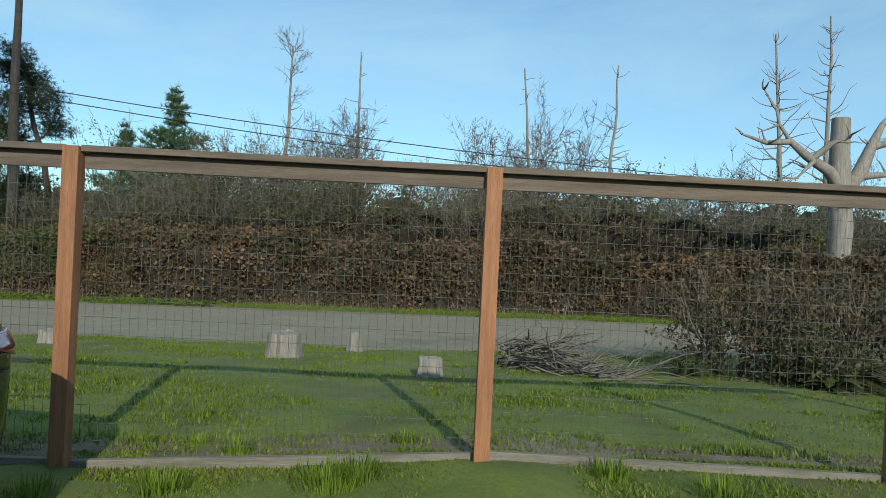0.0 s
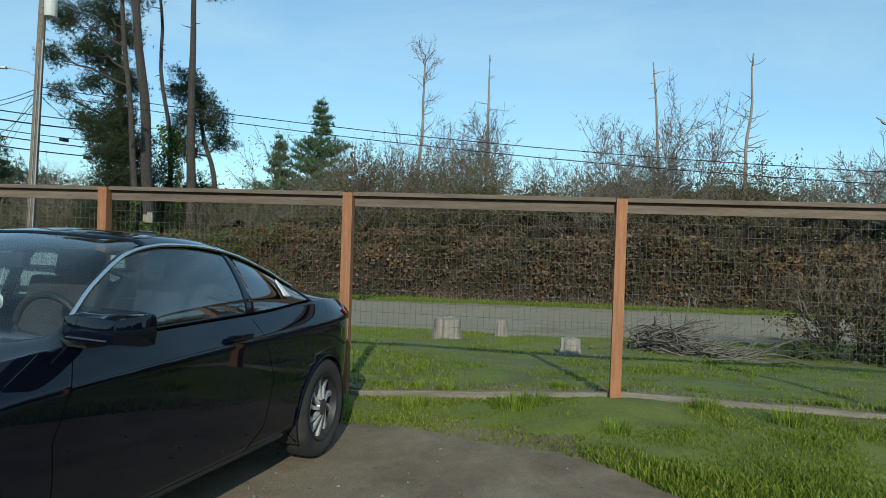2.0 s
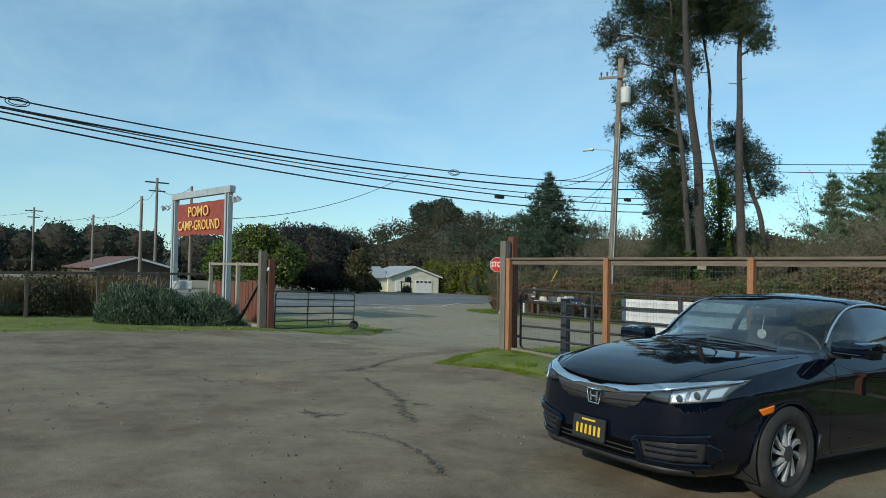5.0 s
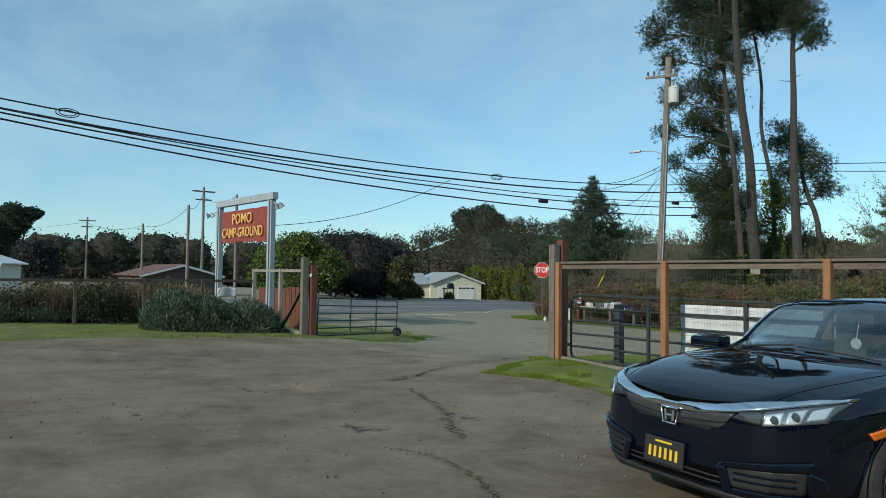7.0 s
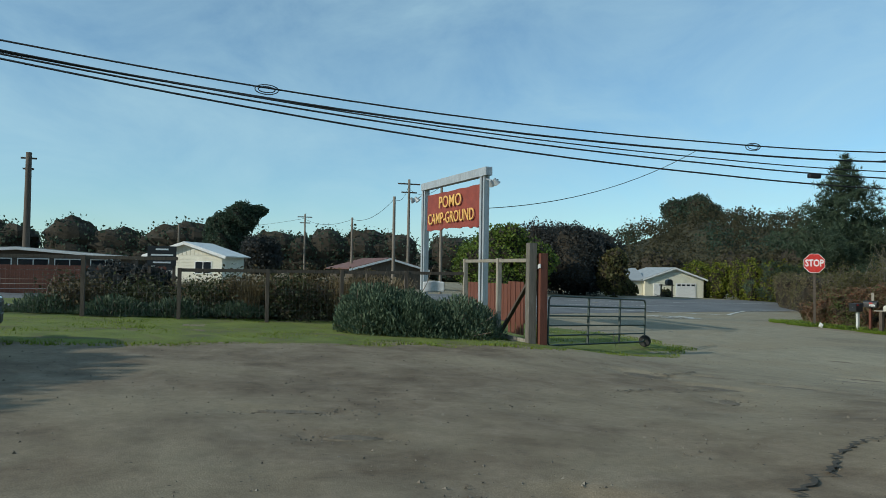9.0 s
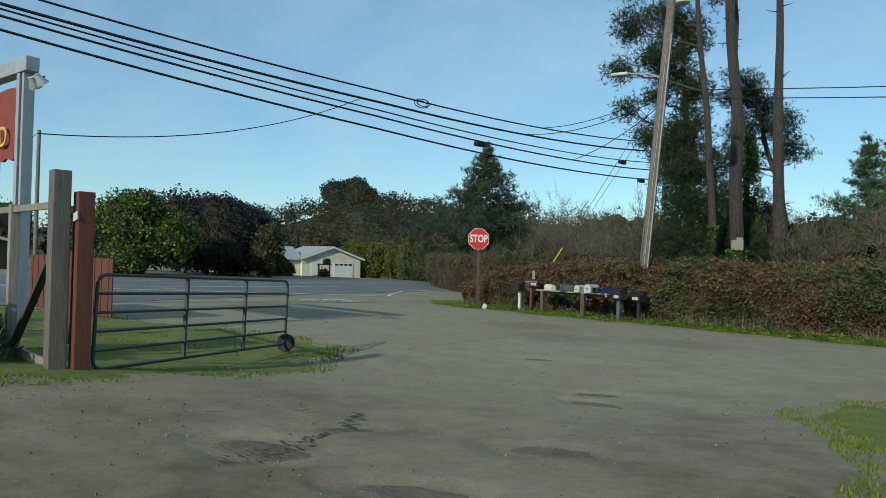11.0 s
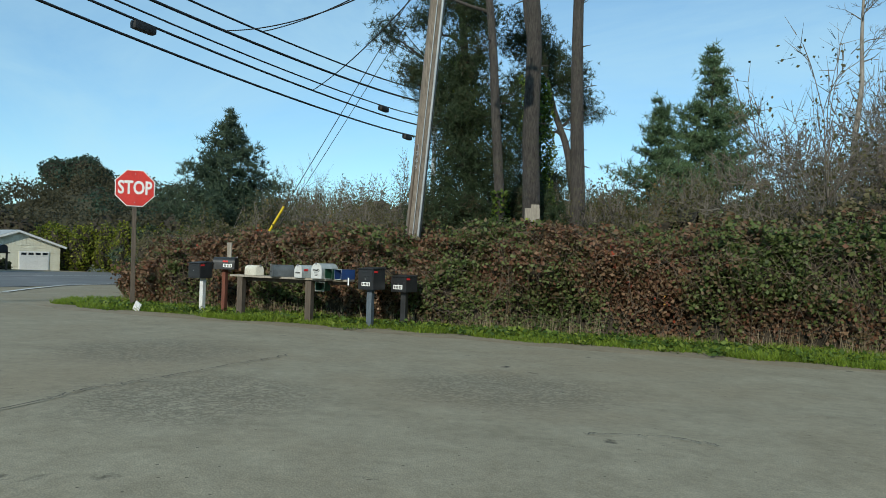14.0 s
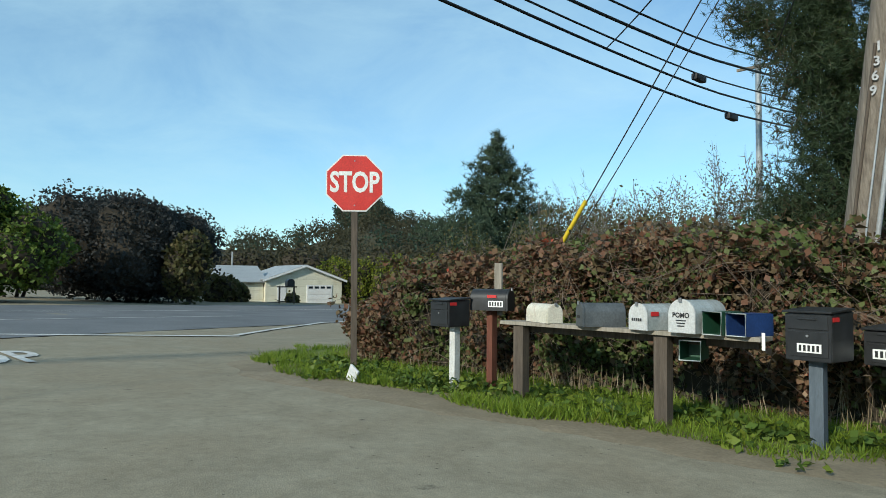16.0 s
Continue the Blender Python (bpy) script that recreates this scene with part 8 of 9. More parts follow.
def glass_mat(name, tint, shade, low=0.05, power=4.5):
    m, n, l, b = node_mat(name)
    tr = n.new("ShaderNodeBsdfTransparent")
    tr.inputs[0].default_value = (*tint, 1)
    gl = n.new("ShaderNodeBsdfGlossy")
    gl.inputs["Roughness"].default_value = 0.01
    lw = n.new("ShaderNodeLayerWeight")
    lw.inputs[0].default_value = 0.5
    pw = n.new("ShaderNodeMath")
    pw.operation = "POWER"
    pw.inputs[1].default_value = power
    l.new(lw.outputs["Facing"], pw.inputs[0])
    fr = n.new("ShaderNodeMapRange")
    fr.inputs[3].default_value, fr.inputs[4].default_value = low, 1.0
    l.new(pw.outputs[0], fr.inputs[0])
    mx = n.new("ShaderNodeMixShader")
    l.new(fr.outputs[0], mx.inputs[0])
    l.new(tr.outputs[0], mx.inputs[1])
    l.new(gl.outputs[0], mx.inputs[2])
    l.new(mx.outputs[0], n["Material Output"].inputs[0])
    return m


CARGLASS = glass_mat("tinted_car_glass", (0.36, 0.47, 0.5), 0, 0.14, 3.0)
LENS_DARK = plain("projector_glass", (0.05, 0.055, 0.06), 0.05, 0, 1.0)
SCREENGLASS = glass_mat("pale_screen_glass", (0.66, 0.76, 0.76), 0, 0.07, 3.4)
LENS = glass_mat("clear_lens", (0.92, 0.94, 0.95), 0)

# x: station from the middle of the wheelbase (front is +). Then floor height; half-widths low, mid, shoulder; shoulder height;
# belt half-width and height; rail half-width and height; height on the centre line.
COUPE = np.array([
    (2.235, 0.24, 0.28, 0.31, 0.30, 0.60, 0.28, 0.65, 0.18, 0.685, 0.690),
    (2.20, 0.21, 0.50, 0.53, 0.51, 0.63, 0.48, 0.685, 0.33, 0.715, 0.724),
    (2.12, 0.19, 0.65, 0.68, 0.66, 0.66, 0.62, 0.72, 0.45, 0.754, 0.766),
    (1.98, 0.175, 0.75, 0.785, 0.765, 0.69, 0.72, 0.758, 0.53, 0.802, 0.818),
    (1.75, 0.17, 0.815, 0.85, 0.84, 0.72, 0.785, 0.81, 0.585, 0.858, 0.877),
    (1.35, 0.17, 0.845, 0.885, 0.882, 0.752, 0.82, 0.873, 0.64, 0.925, 0.942),
    (1.08, 0.17, 0.86, 0.89, 0.888, 0.775, 0.828, 0.905, 0.70, 0.955, 0.972),
    (0.90, 0.17, 0.86, 0.89, 0.888, 0.787, 0.828, 0.922, 0.725, 0.968, 1.045),
    (0.70, 0.17, 0.86, 0.89, 0.888, 0.797, 0.825, 0.935, 0.71, 1.02, 1.135),
    (0.50, 0.17, 0.86, 0.89, 0.888, 0.806, 0.823, 0.942, 0.675, 1.15, 1.225),
    (0.30, 0.17, 0.86, 0.89, 0.888, 0.815, 0.82, 0.947, 0.65, 1.272, 1.31),
    (0.10, 0.17, 0.86, 0.89, 0.888, 0.822, 0.818, 0.952, 0.635, 1.318, 1.364),
    (-0.10, 0.17, 0.86, 0.89, 0.888, 0.829, 0.816, 0.956, 0.63, 1.328, 1.388),
    (-0.30, 0.17, 0.86, 0.89, 0.888, 0.836, 0.814, 0.961, 0.625, 1.322, 1.392),
    (-0.60, 0.17, 0.86, 0.89, 0.888, 0.847, 0.812, 0.968, 0.62, 1.285, 1.37),
    (-0.95, 0.17, 0.86, 0.89, 0.89, 0.86, 0.81, 0.982, 0.62, 1.2, 1.3),
    (-1.3, 0.18, 0.86, 0.892, 0.893, 0.874, 0.803, 1.0, 0.62, 1.092, 1.205),
    (-1.56, 0.20, 0.85, 0.885, 0.885, 0.884, 0.785, 1.005, 0.60, 1.045, 1.115),
    (-1.77, 0.23, 0.81, 0.842, 0.842, 0.888, 0.745, 1.0, 0.56, 1.03, 1.058),
    (-1.963, 0.27, 0.70, 0.738, 0.742, 0.885, 0.665, 0.985, 0.5, 1.022, 1.035),
    (-2.064, 0.31, 0.58, 0.62, 0.625, 0.87, 0.56, 0.96, 0.42, 1.0, 1.01),
    (-2.12, 0.36, 0.42, 0.46, 0.47, 0.82, 0.43, 0.89, 0.34, 0.92, 0.93)])
HATCH = np.array([
    (2.235, 0.24, 0.28, 0.31, 0.29, 0.585, 0.27, 0.63, 0.18, 0.650, 0.655),
    (2.20, 0.21, 0.50, 0.53, 0.50, 0.61, 0.47, 0.655, 0.33, 0.685, 0.695),
    (2.12, 0.19, 0.65, 0.68, 0.65, 0.64, 0.61, 0.685, 0.45, 0.725, 0.735),
    (1.98, 0.175, 0.75, 0.785, 0.76, 0.67, 0.71, 0.72, 0.53, 0.768, 0.782),
    (1.75, 0.17, 0.815, 0.85, 0.835, 0.70, 0.775, 0.77, 0.585, 0.825, 0.842),
    (1.35, 0.17, 0.845, 0.885, 0.882, 0.745, 0.815, 0.838, 0.63, 0.895, 0.914),
    (1.0, 0.17, 0.86, 0.89, 0.888, 0.775, 0.825, 0.89, 0.665, 0.945, 0.965),
    (0.82, 0.17, 0.86, 0.89, 0.888, 0.79, 0.826, 0.915, 0.685, 0.985, 1.0),
    (0.6, 0.17, 0.86, 0.89, 0.888, 0.80, 0.825, 0.932, 0.68, 1.075, 1.1),
    (0.3, 0.17, 0.86, 0.89, 0.888, 0.812, 0.822, 0.945, 0.645, 1.19, 1.225),
    (0.0, 0.17, 0.86, 0.89, 0.888, 0.825, 0.818, 0.952, 0.60, 1.285, 1.325),
    (-0.3, 0.17, 0.86, 0.89, 0.888, 0.835, 0.815, 0.958, 0.57, 1.335, 1.38),
    (-0.6, 0.17, 0.86, 0.89, 0.888, 0.845, 0.812, 0.966, 0.56, 1.345, 1.393),
    (-0.95, 0.17, 0.86, 0.89, 0.89, 0.858, 0.81, 0.98, 0.55, 1.31, 1.36),
    (-1.3, 0.18, 0.86, 0.892, 0.893, 0.872, 0.805, 0.998, 0.545, 1.225, 1.275),
    (-1.6, 0.20, 0.85, 0.888, 0.89, 0.882, 0.795, 1.01, 0.54, 1.13, 1.165),
    (-1.85, 0.23, 0.825, 0.87, 0.872, 0.888, 0.775, 0.995, 0.535, 1.045, 1.06),
    (-2.08, 0.27, 0.75, 0.805, 0.81, 0.885, 0.72, 0.965, 0.51, 1.005, 1.015),
    (-2.2, 0.31, 0.65, 0.71, 0.715, 0.87, 0.64, 0.94, 0.46, 0.985, 0.995),
    (-2.27, 0.36, 0.48, 0.54, 0.55, 0.82, 0.5, 0.88, 0.38, 0.91, 0.92)])
HATCH[12:17, 9:11] = np.array([(1.42, 1.46), (1.43, 1.47), (1.40, 1.44), (1.33, 1.38), (1.22, 1.27)])
HATCH[17:, 6] = (0.76, 0.72, 0.56)
HATCH[17:, 7] = (1.04, 1.03, 0.95)
HATCH[17:, 8] = (0.55, 0.54, 0.45)
HATCH[17:, 9:11] = np.array([(1.12, 1.16), (1.08, 1.1), (1.0, 1.02)])


def smooth_cols(tab, xs):
    """Catmull-Rom through the stations, column by column."""
    order = np.argsort(tab[:, 0])
    t = tab[order]
    k = t[:, 0]
    out = np.zeros((len(xs), t.shape[1] - 1))
    i = np.clip(np.searchsorted(k, xs) - 1, 0, len(k) - 2)
    h = k[i + 1] - k[i]
    u = np.clip((xs - k[i]) / h, 0, 1)
    for c in range(1, t.shape[1]):
        y = t[:, c]
        s = np.gradient(y, k)
        d = np.diff(y) / np.diff(k)
        for j in range(len(y)):
            lo, hi = d[max(j - 1, 0)], d[min(j, len(d) - 1)]
            s[j] = 0 if lo * hi <= 0 else math.copysign(min(abs(s[j]), 3 * min(abs(lo), abs(hi))), s[j])
        out[:, c - 1] = (2 * u**3 - 3 * u**2 + 1) * y[i] + (u**3 - 2 * u**2 + u) * h * s[i] + (-2 * u**3 + 3 * u**2) * y[i + 1] + (u**3 - u**2) * h * s[i + 1]
    return out


SEG = [3, 3, 8, 6, 5, 9, 4, 7]  # samples between the section's key points


def car_section(c):
    zb, wl, wm, ws, zs, wb, zbelt, wr, zr, zc = c
    keys = np.array([(0, zb), (wl * 0.86, zb), (wl, zb + 0.1), (wm, 0.5 * (zb + 0.1) + 0.5 * zs - 0.02), (ws, zs), (wb, zbelt), (wr, zr), (wr * 0.62, zc - (zc - zr) * 0.3), (0, zc)])
    pts, marks = [], [0]
    for k in range(8):
        p0, p1, p2, p3 = keys[max(k - 1, 0)], keys[k], keys[k + 1], keys[min(k + 2, 8)]
        ten = 0.26 if k in (2, 6, 7) else 0.09
        if k == 5:
            ten = 0.0
        m1, m2 = ten * (p2 - p0), ten * (p3 - p1)
        if k == 7:
            m2 = np.array([-(p1[0]) * 0.6, 0])
        for j in range(SEG[k]):
            u = j / SEG[k]
            q = (2 * u**3 - 3 * u**2 + 1) * p1 + (u**3 - 2 * u**2 + u) * m1 + (-2 * u**3 + 3 * u**2) * p2 + (u**3 - u**2) * m2
            if k == 5:
                q[0] += 0.045 * math.sin(math.pi * u) * min(1.0, (zr - zbelt) / 0.35)
            pts.append(q)
        marks.append(len(pts))
    pts.append(keys[8])
    return np.array(pts), marks


def build_car(name, label, m, table, paint, front=0.90, header=0.12, pillar=(-0.62, -0.70), rear_end=-1.52, rear_glass=(-0.88, -1.62), sweep=0.0, handle=-0.52, mirror_x=0.60):
    car = thing(name, label, "car", m)
    xs = np.unique(np.concatenate([np.linspace(table[:, 0].min(), table[:, 0].max(), 128), [*pillar, *rear_glass, front, header, rear_end]]))
    cols = smooth_cols(table, xs)
    secs = []
    for c in cols:
        p, marks = car_section(c)
        secs.append(p)
    secs = np.array(secs)                       # stations, points, (y, z)
    ns, npt = secs.shape[:2]
    grid = np.concatenate([np.repeat(xs[:, None, None], npt, 1), secs], -1)
    belt, rail = marks[5], marks[6]
    top = npt - 1
    full = np.concatenate([grid, (grid * np.array([1, -1, 1]))[:, -2:0:-1]], 1)    # closed ring, left then right
    # the windscreen's foot bows forward in the middle
    nr = full.shape[1]
    for k in range(nr):
        v = k if k < top else nr - k
        part_way = np.clip((v - belt) / (rail - belt), 0, 1)
        full[:, k, 0] -= sweep * part_way * (full[:, k, 1] / 0.72) ** 2 * np.exp(-(((xs - 1.05) / 0.33) ** 2))
    V = full.reshape(-1, 3).copy()
    body, screen, rear, sidef, quarter = [], [], [], {1: [], -1: []}, {1: [], -1: []}
    wheels = [(1.35, 0.0), (-1.35, 0.0)]
    ARCH = 0.352
    for i in range(ns - 1):
        xm = (xs[i] + xs[i + 1]) / 2
        for k in range(nr):
            q = (i * nr + k, (i + 1) * nr + k, (i + 1) * nr + (k + 1) % nr, i * nr + (k + 1) % nr)
            v = k if k < top else nr - 1 - k
            side = 1 if k < top else -1
            c = V[list(q)].mean(0)
            gap = cols[i][8] - cols[i][6]
            if v >= rail and header < xm < front:
                screen.append(q)
            elif v >= rail and rear_glass[1] < xm < rear_glass[0]:
                rear.append(q)
            elif belt + 1 <= v < rail - 1 and pillar[0] < xm < 0.68 and gap > 0.075:
                sidef[side].append(q)
            elif belt + 1 <= v < rail - 1 and rear_end < xm < pillar[1]:
                quarter[side].append(q)
            else:
                arch = any(math.hypot(c[0] - wx, c[2] - 0.30) < ARCH and abs(c[1]) > 0.5 for wx, _ in wheels)
                if not arch:
                    body.append(q)
    # pull the arch rim onto a true circle
    used = np.zeros(len(V), int)
    for q in body:
        for a in q:
            used[a] += 1
    for a in np.nonzero(used)[0]:
        if abs(V[a][1]) < 0.5:
            continue
        for wx, _ in wheels:
            dx, dz = V[a][0] - wx, V[a][2] - 0.30
            r = math.hypot(dx, dz)
            if used[a] < 4 and r < ARCH + 0.06 and V[a][2] > 0.2:
                V[a][0], V[a][2] = wx + dx / r * ARCH, 0.30 + dz / r * ARCH

    def from_faces(nm, faces, mat, parent, lab="", inset=0.0, thick=0.0):
        idx = np.unique(np.concatenate([np.array(q) for q in faces]))
        re = {int(a): k for k, a in enumerate(idx)}
        mesh = bpy.data.meshes.new(nm)
        mesh.from_pydata(V[idx].tolist(), [], [[re[int(a)] for a in q] for q in faces])
        bm = bmesh.new()
        bm.from_mesh(mesh)
        bmesh.ops.recalc_face_normals(bm, faces=bm.faces)
        if sum((f.calc_center_median() - Vector((0, 0, 0.6))).dot(f.normal) for f in bm.faces) < 0:
            bmesh.ops.reverse_faces(bm, faces=bm.faces)
        bm.normal_update()
        if inset:
            for v in bm.verts:
                v.co -= v.normal * inset
        bm.to_mesh(mesh)
        bm.free()
        mesh.shade_smooth()
        mesh.set_sharp_from_angle(angle=radians(40))
        ob = link_mesh(nm, mesh, mat, parent, lab)
        if thick:
            s = ob.modifiers.new("thickness", "SOLIDIFY")
            s.thickness, s.offset = thick, -1
        return ob

    caps = [tuple(range(0, nr)), tuple((ns - 1) * nr + k for k in range(nr - 1, -1, -1))]
    shell = from_faces("body", body + caps, paint, car, "", 0, 0.018)
    from mathutils.bvhtree import BVHTree
    tree = BVHTree.FromPolygons([Vector(v) for v in V], [q for q in body + screen + rear + sidef[1] + sidef[-1] + quarter[1] + quarter[-1]] + caps)
    g1 = from_faces("windshield", screen, SCREENGLASS, car, "", 0.006)
    g2 = from_faces("rear_window", rear, SCREENGLASS, car, "", 0.006)
    for s in (1, -1):
        for fs, nm in ((sidef, "side_window"), (quarter, "quarter_window")):
            g = from_faces(nm, fs[s], CARGLASS, car, "", 0.006)
            g.visible_shadow = False
    g1.visible_shadow = g2.visible_shadow = False

    def onto(origin, way):
        hit = tree.ray_cast(Vector(origin), Vector(way))
        if hit[0] is None:
            return None, None
        return hit[0], hit[1] if hit[1].dot(Vector(way)) < 0 else -hit[1]

    def patch(nm, quad, axis, mat, parent, lift=0.004, thick=0.012, lab="", n=(20, 8)):
        """A panel laid on the body: quad gives four corners in the view along the axis."""
        q = [np.array(c, float) for c in quad]
        U, W = np.linspace(0, 1, n[0]), np.linspace(0, 1, n[1])
        rows = []
        for u in U:
            row = []
            for w in W:
                p = (q[0] * (1 - u) + q[1] * u) * (1 - w) + (q[3] * (1 - u) + q[2] * u) * w
                if axis == "x":
                    h, nn = onto((3.0, p[0], p[1]), (-1, 0, 0))
                elif axis == "-x":
                    h, nn = onto((-3.0, p[0], p[1]), (1, 0, 0))
                elif axis == "y":
                    h, nn = onto((p[0], 2.0, p[1]), (0, -1, 0))
                else:
                    h, nn = onto((p[0], -2.0, p[1]), (0, 1, 0))
                if h is None:
                    h, nn = Vector(row[-1] if row else (rows[-1][len(row)] if rows else (0, 0, 0.5))), Vector((0, 0, 0))
                row.append(h + nn * lift)
            rows.append(row)
        ob = grid_mesh(nm, np.array([[list(v) for v in r] for r in rows]), mat, parent, lab)
        s = ob.modifiers.new("thickness", "SOLIDIFY")
        s.thickness, s.offset = thick, 0
        return ob

    def line_on(nm, pts, axis, r, mat, parent, lift=0.0, n=24, lab=""):
        out = []
        for p, q in zip(pts, pts[1:]):
            for u in np.linspace(0, 1, n, endpoint=False):
                c = np.array(p) * (1 - u) + np.array(q) * u
                o, w = {"y": ((c[0], 2, c[1]), (0, -1, 0)), "-y": ((c[0], -2, c[1]), (0, 1, 0)), "x": ((3, c[0], c[1]), (-1, 0, 0)), "z": ((c[0], c[1], 3), (0, 0, -1))}[axis]
                h, nn = onto(o, w)
                if h is not None:
                    out.append(list(h + nn * lift))
        return tubes(nm, [(np.array(out), r)], mat, parent, lab, 6)

    # wheels
    def wheel_at(x, s):
        w = thing("wheel", "", "", None)
        for key in ("label", "category"):
            if key in w:
                del w[key]
        w.parent = car
        w.matrix_basis = Matrix.Translation((x, s * 0.79, 0.318)) @ Matrix.Rotation(0 if s > 0 else math.pi, 4, "Z")
        bm = bmesh.new()
        lathe(bm, [(0.205, 0.07), (0.215, 0.092), (0.25, 0.108), (0.285, 0.103), (0.308, 0.085), (0.317, 0.05), (0.318, 0), (0.317, -0.06), (0.3, -0.09), (0.22, -0.1), (0.205, -0.08)], 56, "Y")
        part("tyre", bm, RUBBER, w, "", True)
        bm = bmesh.new()
        lathe(bm, [(0.214, 0.088), (0.21, 0.1), (0.2, 0.096), (0.192, 0.07), (0.188, 0.0), (0.186, -0.07)], 56, "Y")
        part("rim", bm, PLASTIC, w, "dark alloy rim", True)
        bm = bmesh.new()
        lathe(bm, [(0.187, -0.02), (0.1, -0.015), (0.0, -0.01)], 40, "Y")
        part("brake_disc", bm, PLASTIC, w, "", True)
        for k in range(10):
            a0 = 2 * math.pi * (k // 2) / 5 + (0.0 if k % 2 == 0 else 0.56)
            sw = 0.34
            P = []
            for u in np.linspace(0, 1, 7):
                rr = 0.045 + 0.152 * u
                a = a0 + sw * u
                hw = 0.009 + 0.011 * u if k % 2 == 0 else 0.008 + 0.009 * u
                c = np.array((math.cos(a) * rr, 0.075 + 0.016 * (1 - u) ** 2 - 0.012 * u, math.sin(a) * rr))
                t = np.array((-math.sin(a), 0, math.cos(a)))
                P.append([c - t * hw - [0, 0.03, 0], c - t * hw * 0.9, c + t * hw * 0.9, c + t * hw - [0, 0.03, 0]])
            grid_mesh("spoke", np.array(P), ALLOY, w, "", False, True)
        bm = bmesh.new()
        lathe(bm, [(0.058, 0.07), (0.052, 0.09), (0.03, 0.095), (0, 0.096)], 24, "Y")
        part("hub_cap", bm, SATIN, w, "", True)
        return w

    for x in (1.35, -1.35):
        for s in (1, -1):
            wheel_at(x, s)
            a = np.linspace(radians(-22), radians(202), 26)
            arc = []
            for t in a:
                px, pz = x + ARCH * math.cos(t), 0.30 + ARCH * math.sin(t)
                h, nn = onto((px * 1.0 + 0.012 * math.cos(t), 2 * s, pz + 0.012 * math.sin(t)), (0, -s, 0))
                arc.append((px, (h.y if h is not None else 0.86 * s), pz))
            tubes("arch_lip", [(np.array(arc), 0.006)], paint, car, "", 6)
            t = np.linspace(radians(-25), radians(205), 24)
            rr = np.linspace(0, 1, 2)
            well = np.array([[(x + ARCH * math.cos(q), s * (0.87 - 0.36 * e), 0.30 + ARCH * math.sin(q)) for e in rr] for q in t])
            grid_mesh("wheel_well", well, PLASTIC, car)
            disc = np.array([[(x + ARCH * e * math.cos(q), s * 0.52, 0.30 + ARCH * e * math.sin(q)) for e in (0.05, 1)] for q in t])
            grid_mesh("wheel_well", disc, PLASTIC, car)
    # trim common to both
    for s, ax in ((1, "y"), (-1, "-y")):
        edge = []
        for i in range(0, ns):
            if rear_end - 0.06 < xs[i] < 0.72:
                p = full[i][rail - 1]
                edge.append((p[0], s * (p[1] + 0.006), p[2] + 0.004))
        tubes("window_trim", [(np.array(edge), 0.009)], CHROME, car, "bright chrome window line", 6)
        line_on("door_seam", [(0.74, 0.9), (0.86, 0.62), (0.84, 0.32), (0.76, 0.25), (-0.42, 0.25), (-0.6, 0.36), (-0.66, 0.62), (pillar[0] - 0.03, 0.955)], ax, 0.0018, SEAM, car)
        line_on("sill_trim", [(0.95, 0.245), (-0.95, 0.245)], ax, 0.016, PLASTIC, car)
        line_on("belt_seal", [(0.64, 0.945), (-0.62, 0.975), (rear_end, 1.012)], ax, 0.006, SEAM, car)
        hd = part("door_handle", (lambda b: (add_box(b, (0, 0, 0), (0.2, 0.03, 0.032), 0.012), b)[1])(bmesh.new()), paint, car, "", True)
        h, nn = onto((handle, 2 * s, 0.86), (0, -s, 0))
        hd.location = h + nn * 0.018
        bm = bmesh.new()
        add_box(bm, (0, 0, 0), (0.19, 0.29, 0.13), 0.05)
        for v in bm.verts:
            if v.co.x > 0:
                v.co.z *= 0.78
                v.co.y *= 0.93
        mr = part("mirror", bm, paint, car, "black wing mirror", True)
        mr.matrix_basis = pose(mirror_x, s * 0.985, 0.982 + 0.024 * s, 0, 0, -s * 10)
        bm = bmesh.new()
        add_box(bm, (0, 0, 0), (0.09, 0.14, 0.03), 0.012)
        ma = part("mirror_arm", bm, PLASTIC, mr)
        ma.location = (0.0, -s * 0.13, -0.06)
        box_part("mirror_line", (0.072, 0, -0.03), (0.05, 0.2, 0.006), SATIN, mr, 0.002)
        patch("tail_lamp", [(table[-3, 0], 0.84), (table[-3, 0] + 0.25, 0.89), (table[-3, 0] + 0.3, 0.93), (table[-3, 0] + 0.01, 0.95)], ax, REDLENS, car, 0.006, 0.014, "dark red wrap-round tail lamp")
    # cabin
    box_part("cabin_floor", (-0.4, 0, 0.3), (2.5, 1.5, 0.06), PLASTIC, car, 0.01)
    bm = bmesh.new()
    add_box(bm, (0.72, 0, 0.81), (0.56, 1.36, 0.22), 0.06)
    part("dashboard", bm, PLASTIC, car, "", True)
    for s in (1, -1):
        st = thing("seat", "", "", None)
        for key in ("label", "category"):
            if key in st:
                del st[key]
        st.parent = car
        st.matrix_basis = pose(-0.25, s * 0.37, 0.33)
        for nm, c, sz, rot in (("cushion", (0.1, 0, 0.12), (0.52, 0.5, 0.18), 0), ("backrest", (-0.22, 0, 0.46), (0.16, 0.5, 0.66), -14), ("headrest", (-0.34, 0, 0.86), (0.11, 0.28, 0.18), -10)):
            bm = bmesh.new()
            add_box(bm, (0, 0, 0), sz, 0.05)
            o = part(nm, bm, SEAT, st, "", True)
            o.matrix_basis = Matrix.Translation(c) @ Matrix.Rotation(radians(rot), 4, "Y")
    bm = bmesh.new()
    add_box(bm, (-1.22, 0, 0.66), (0.2, 1.24, 0.6), 0.06)
    part("rear_bench", bm, SEAT, car, "", True)
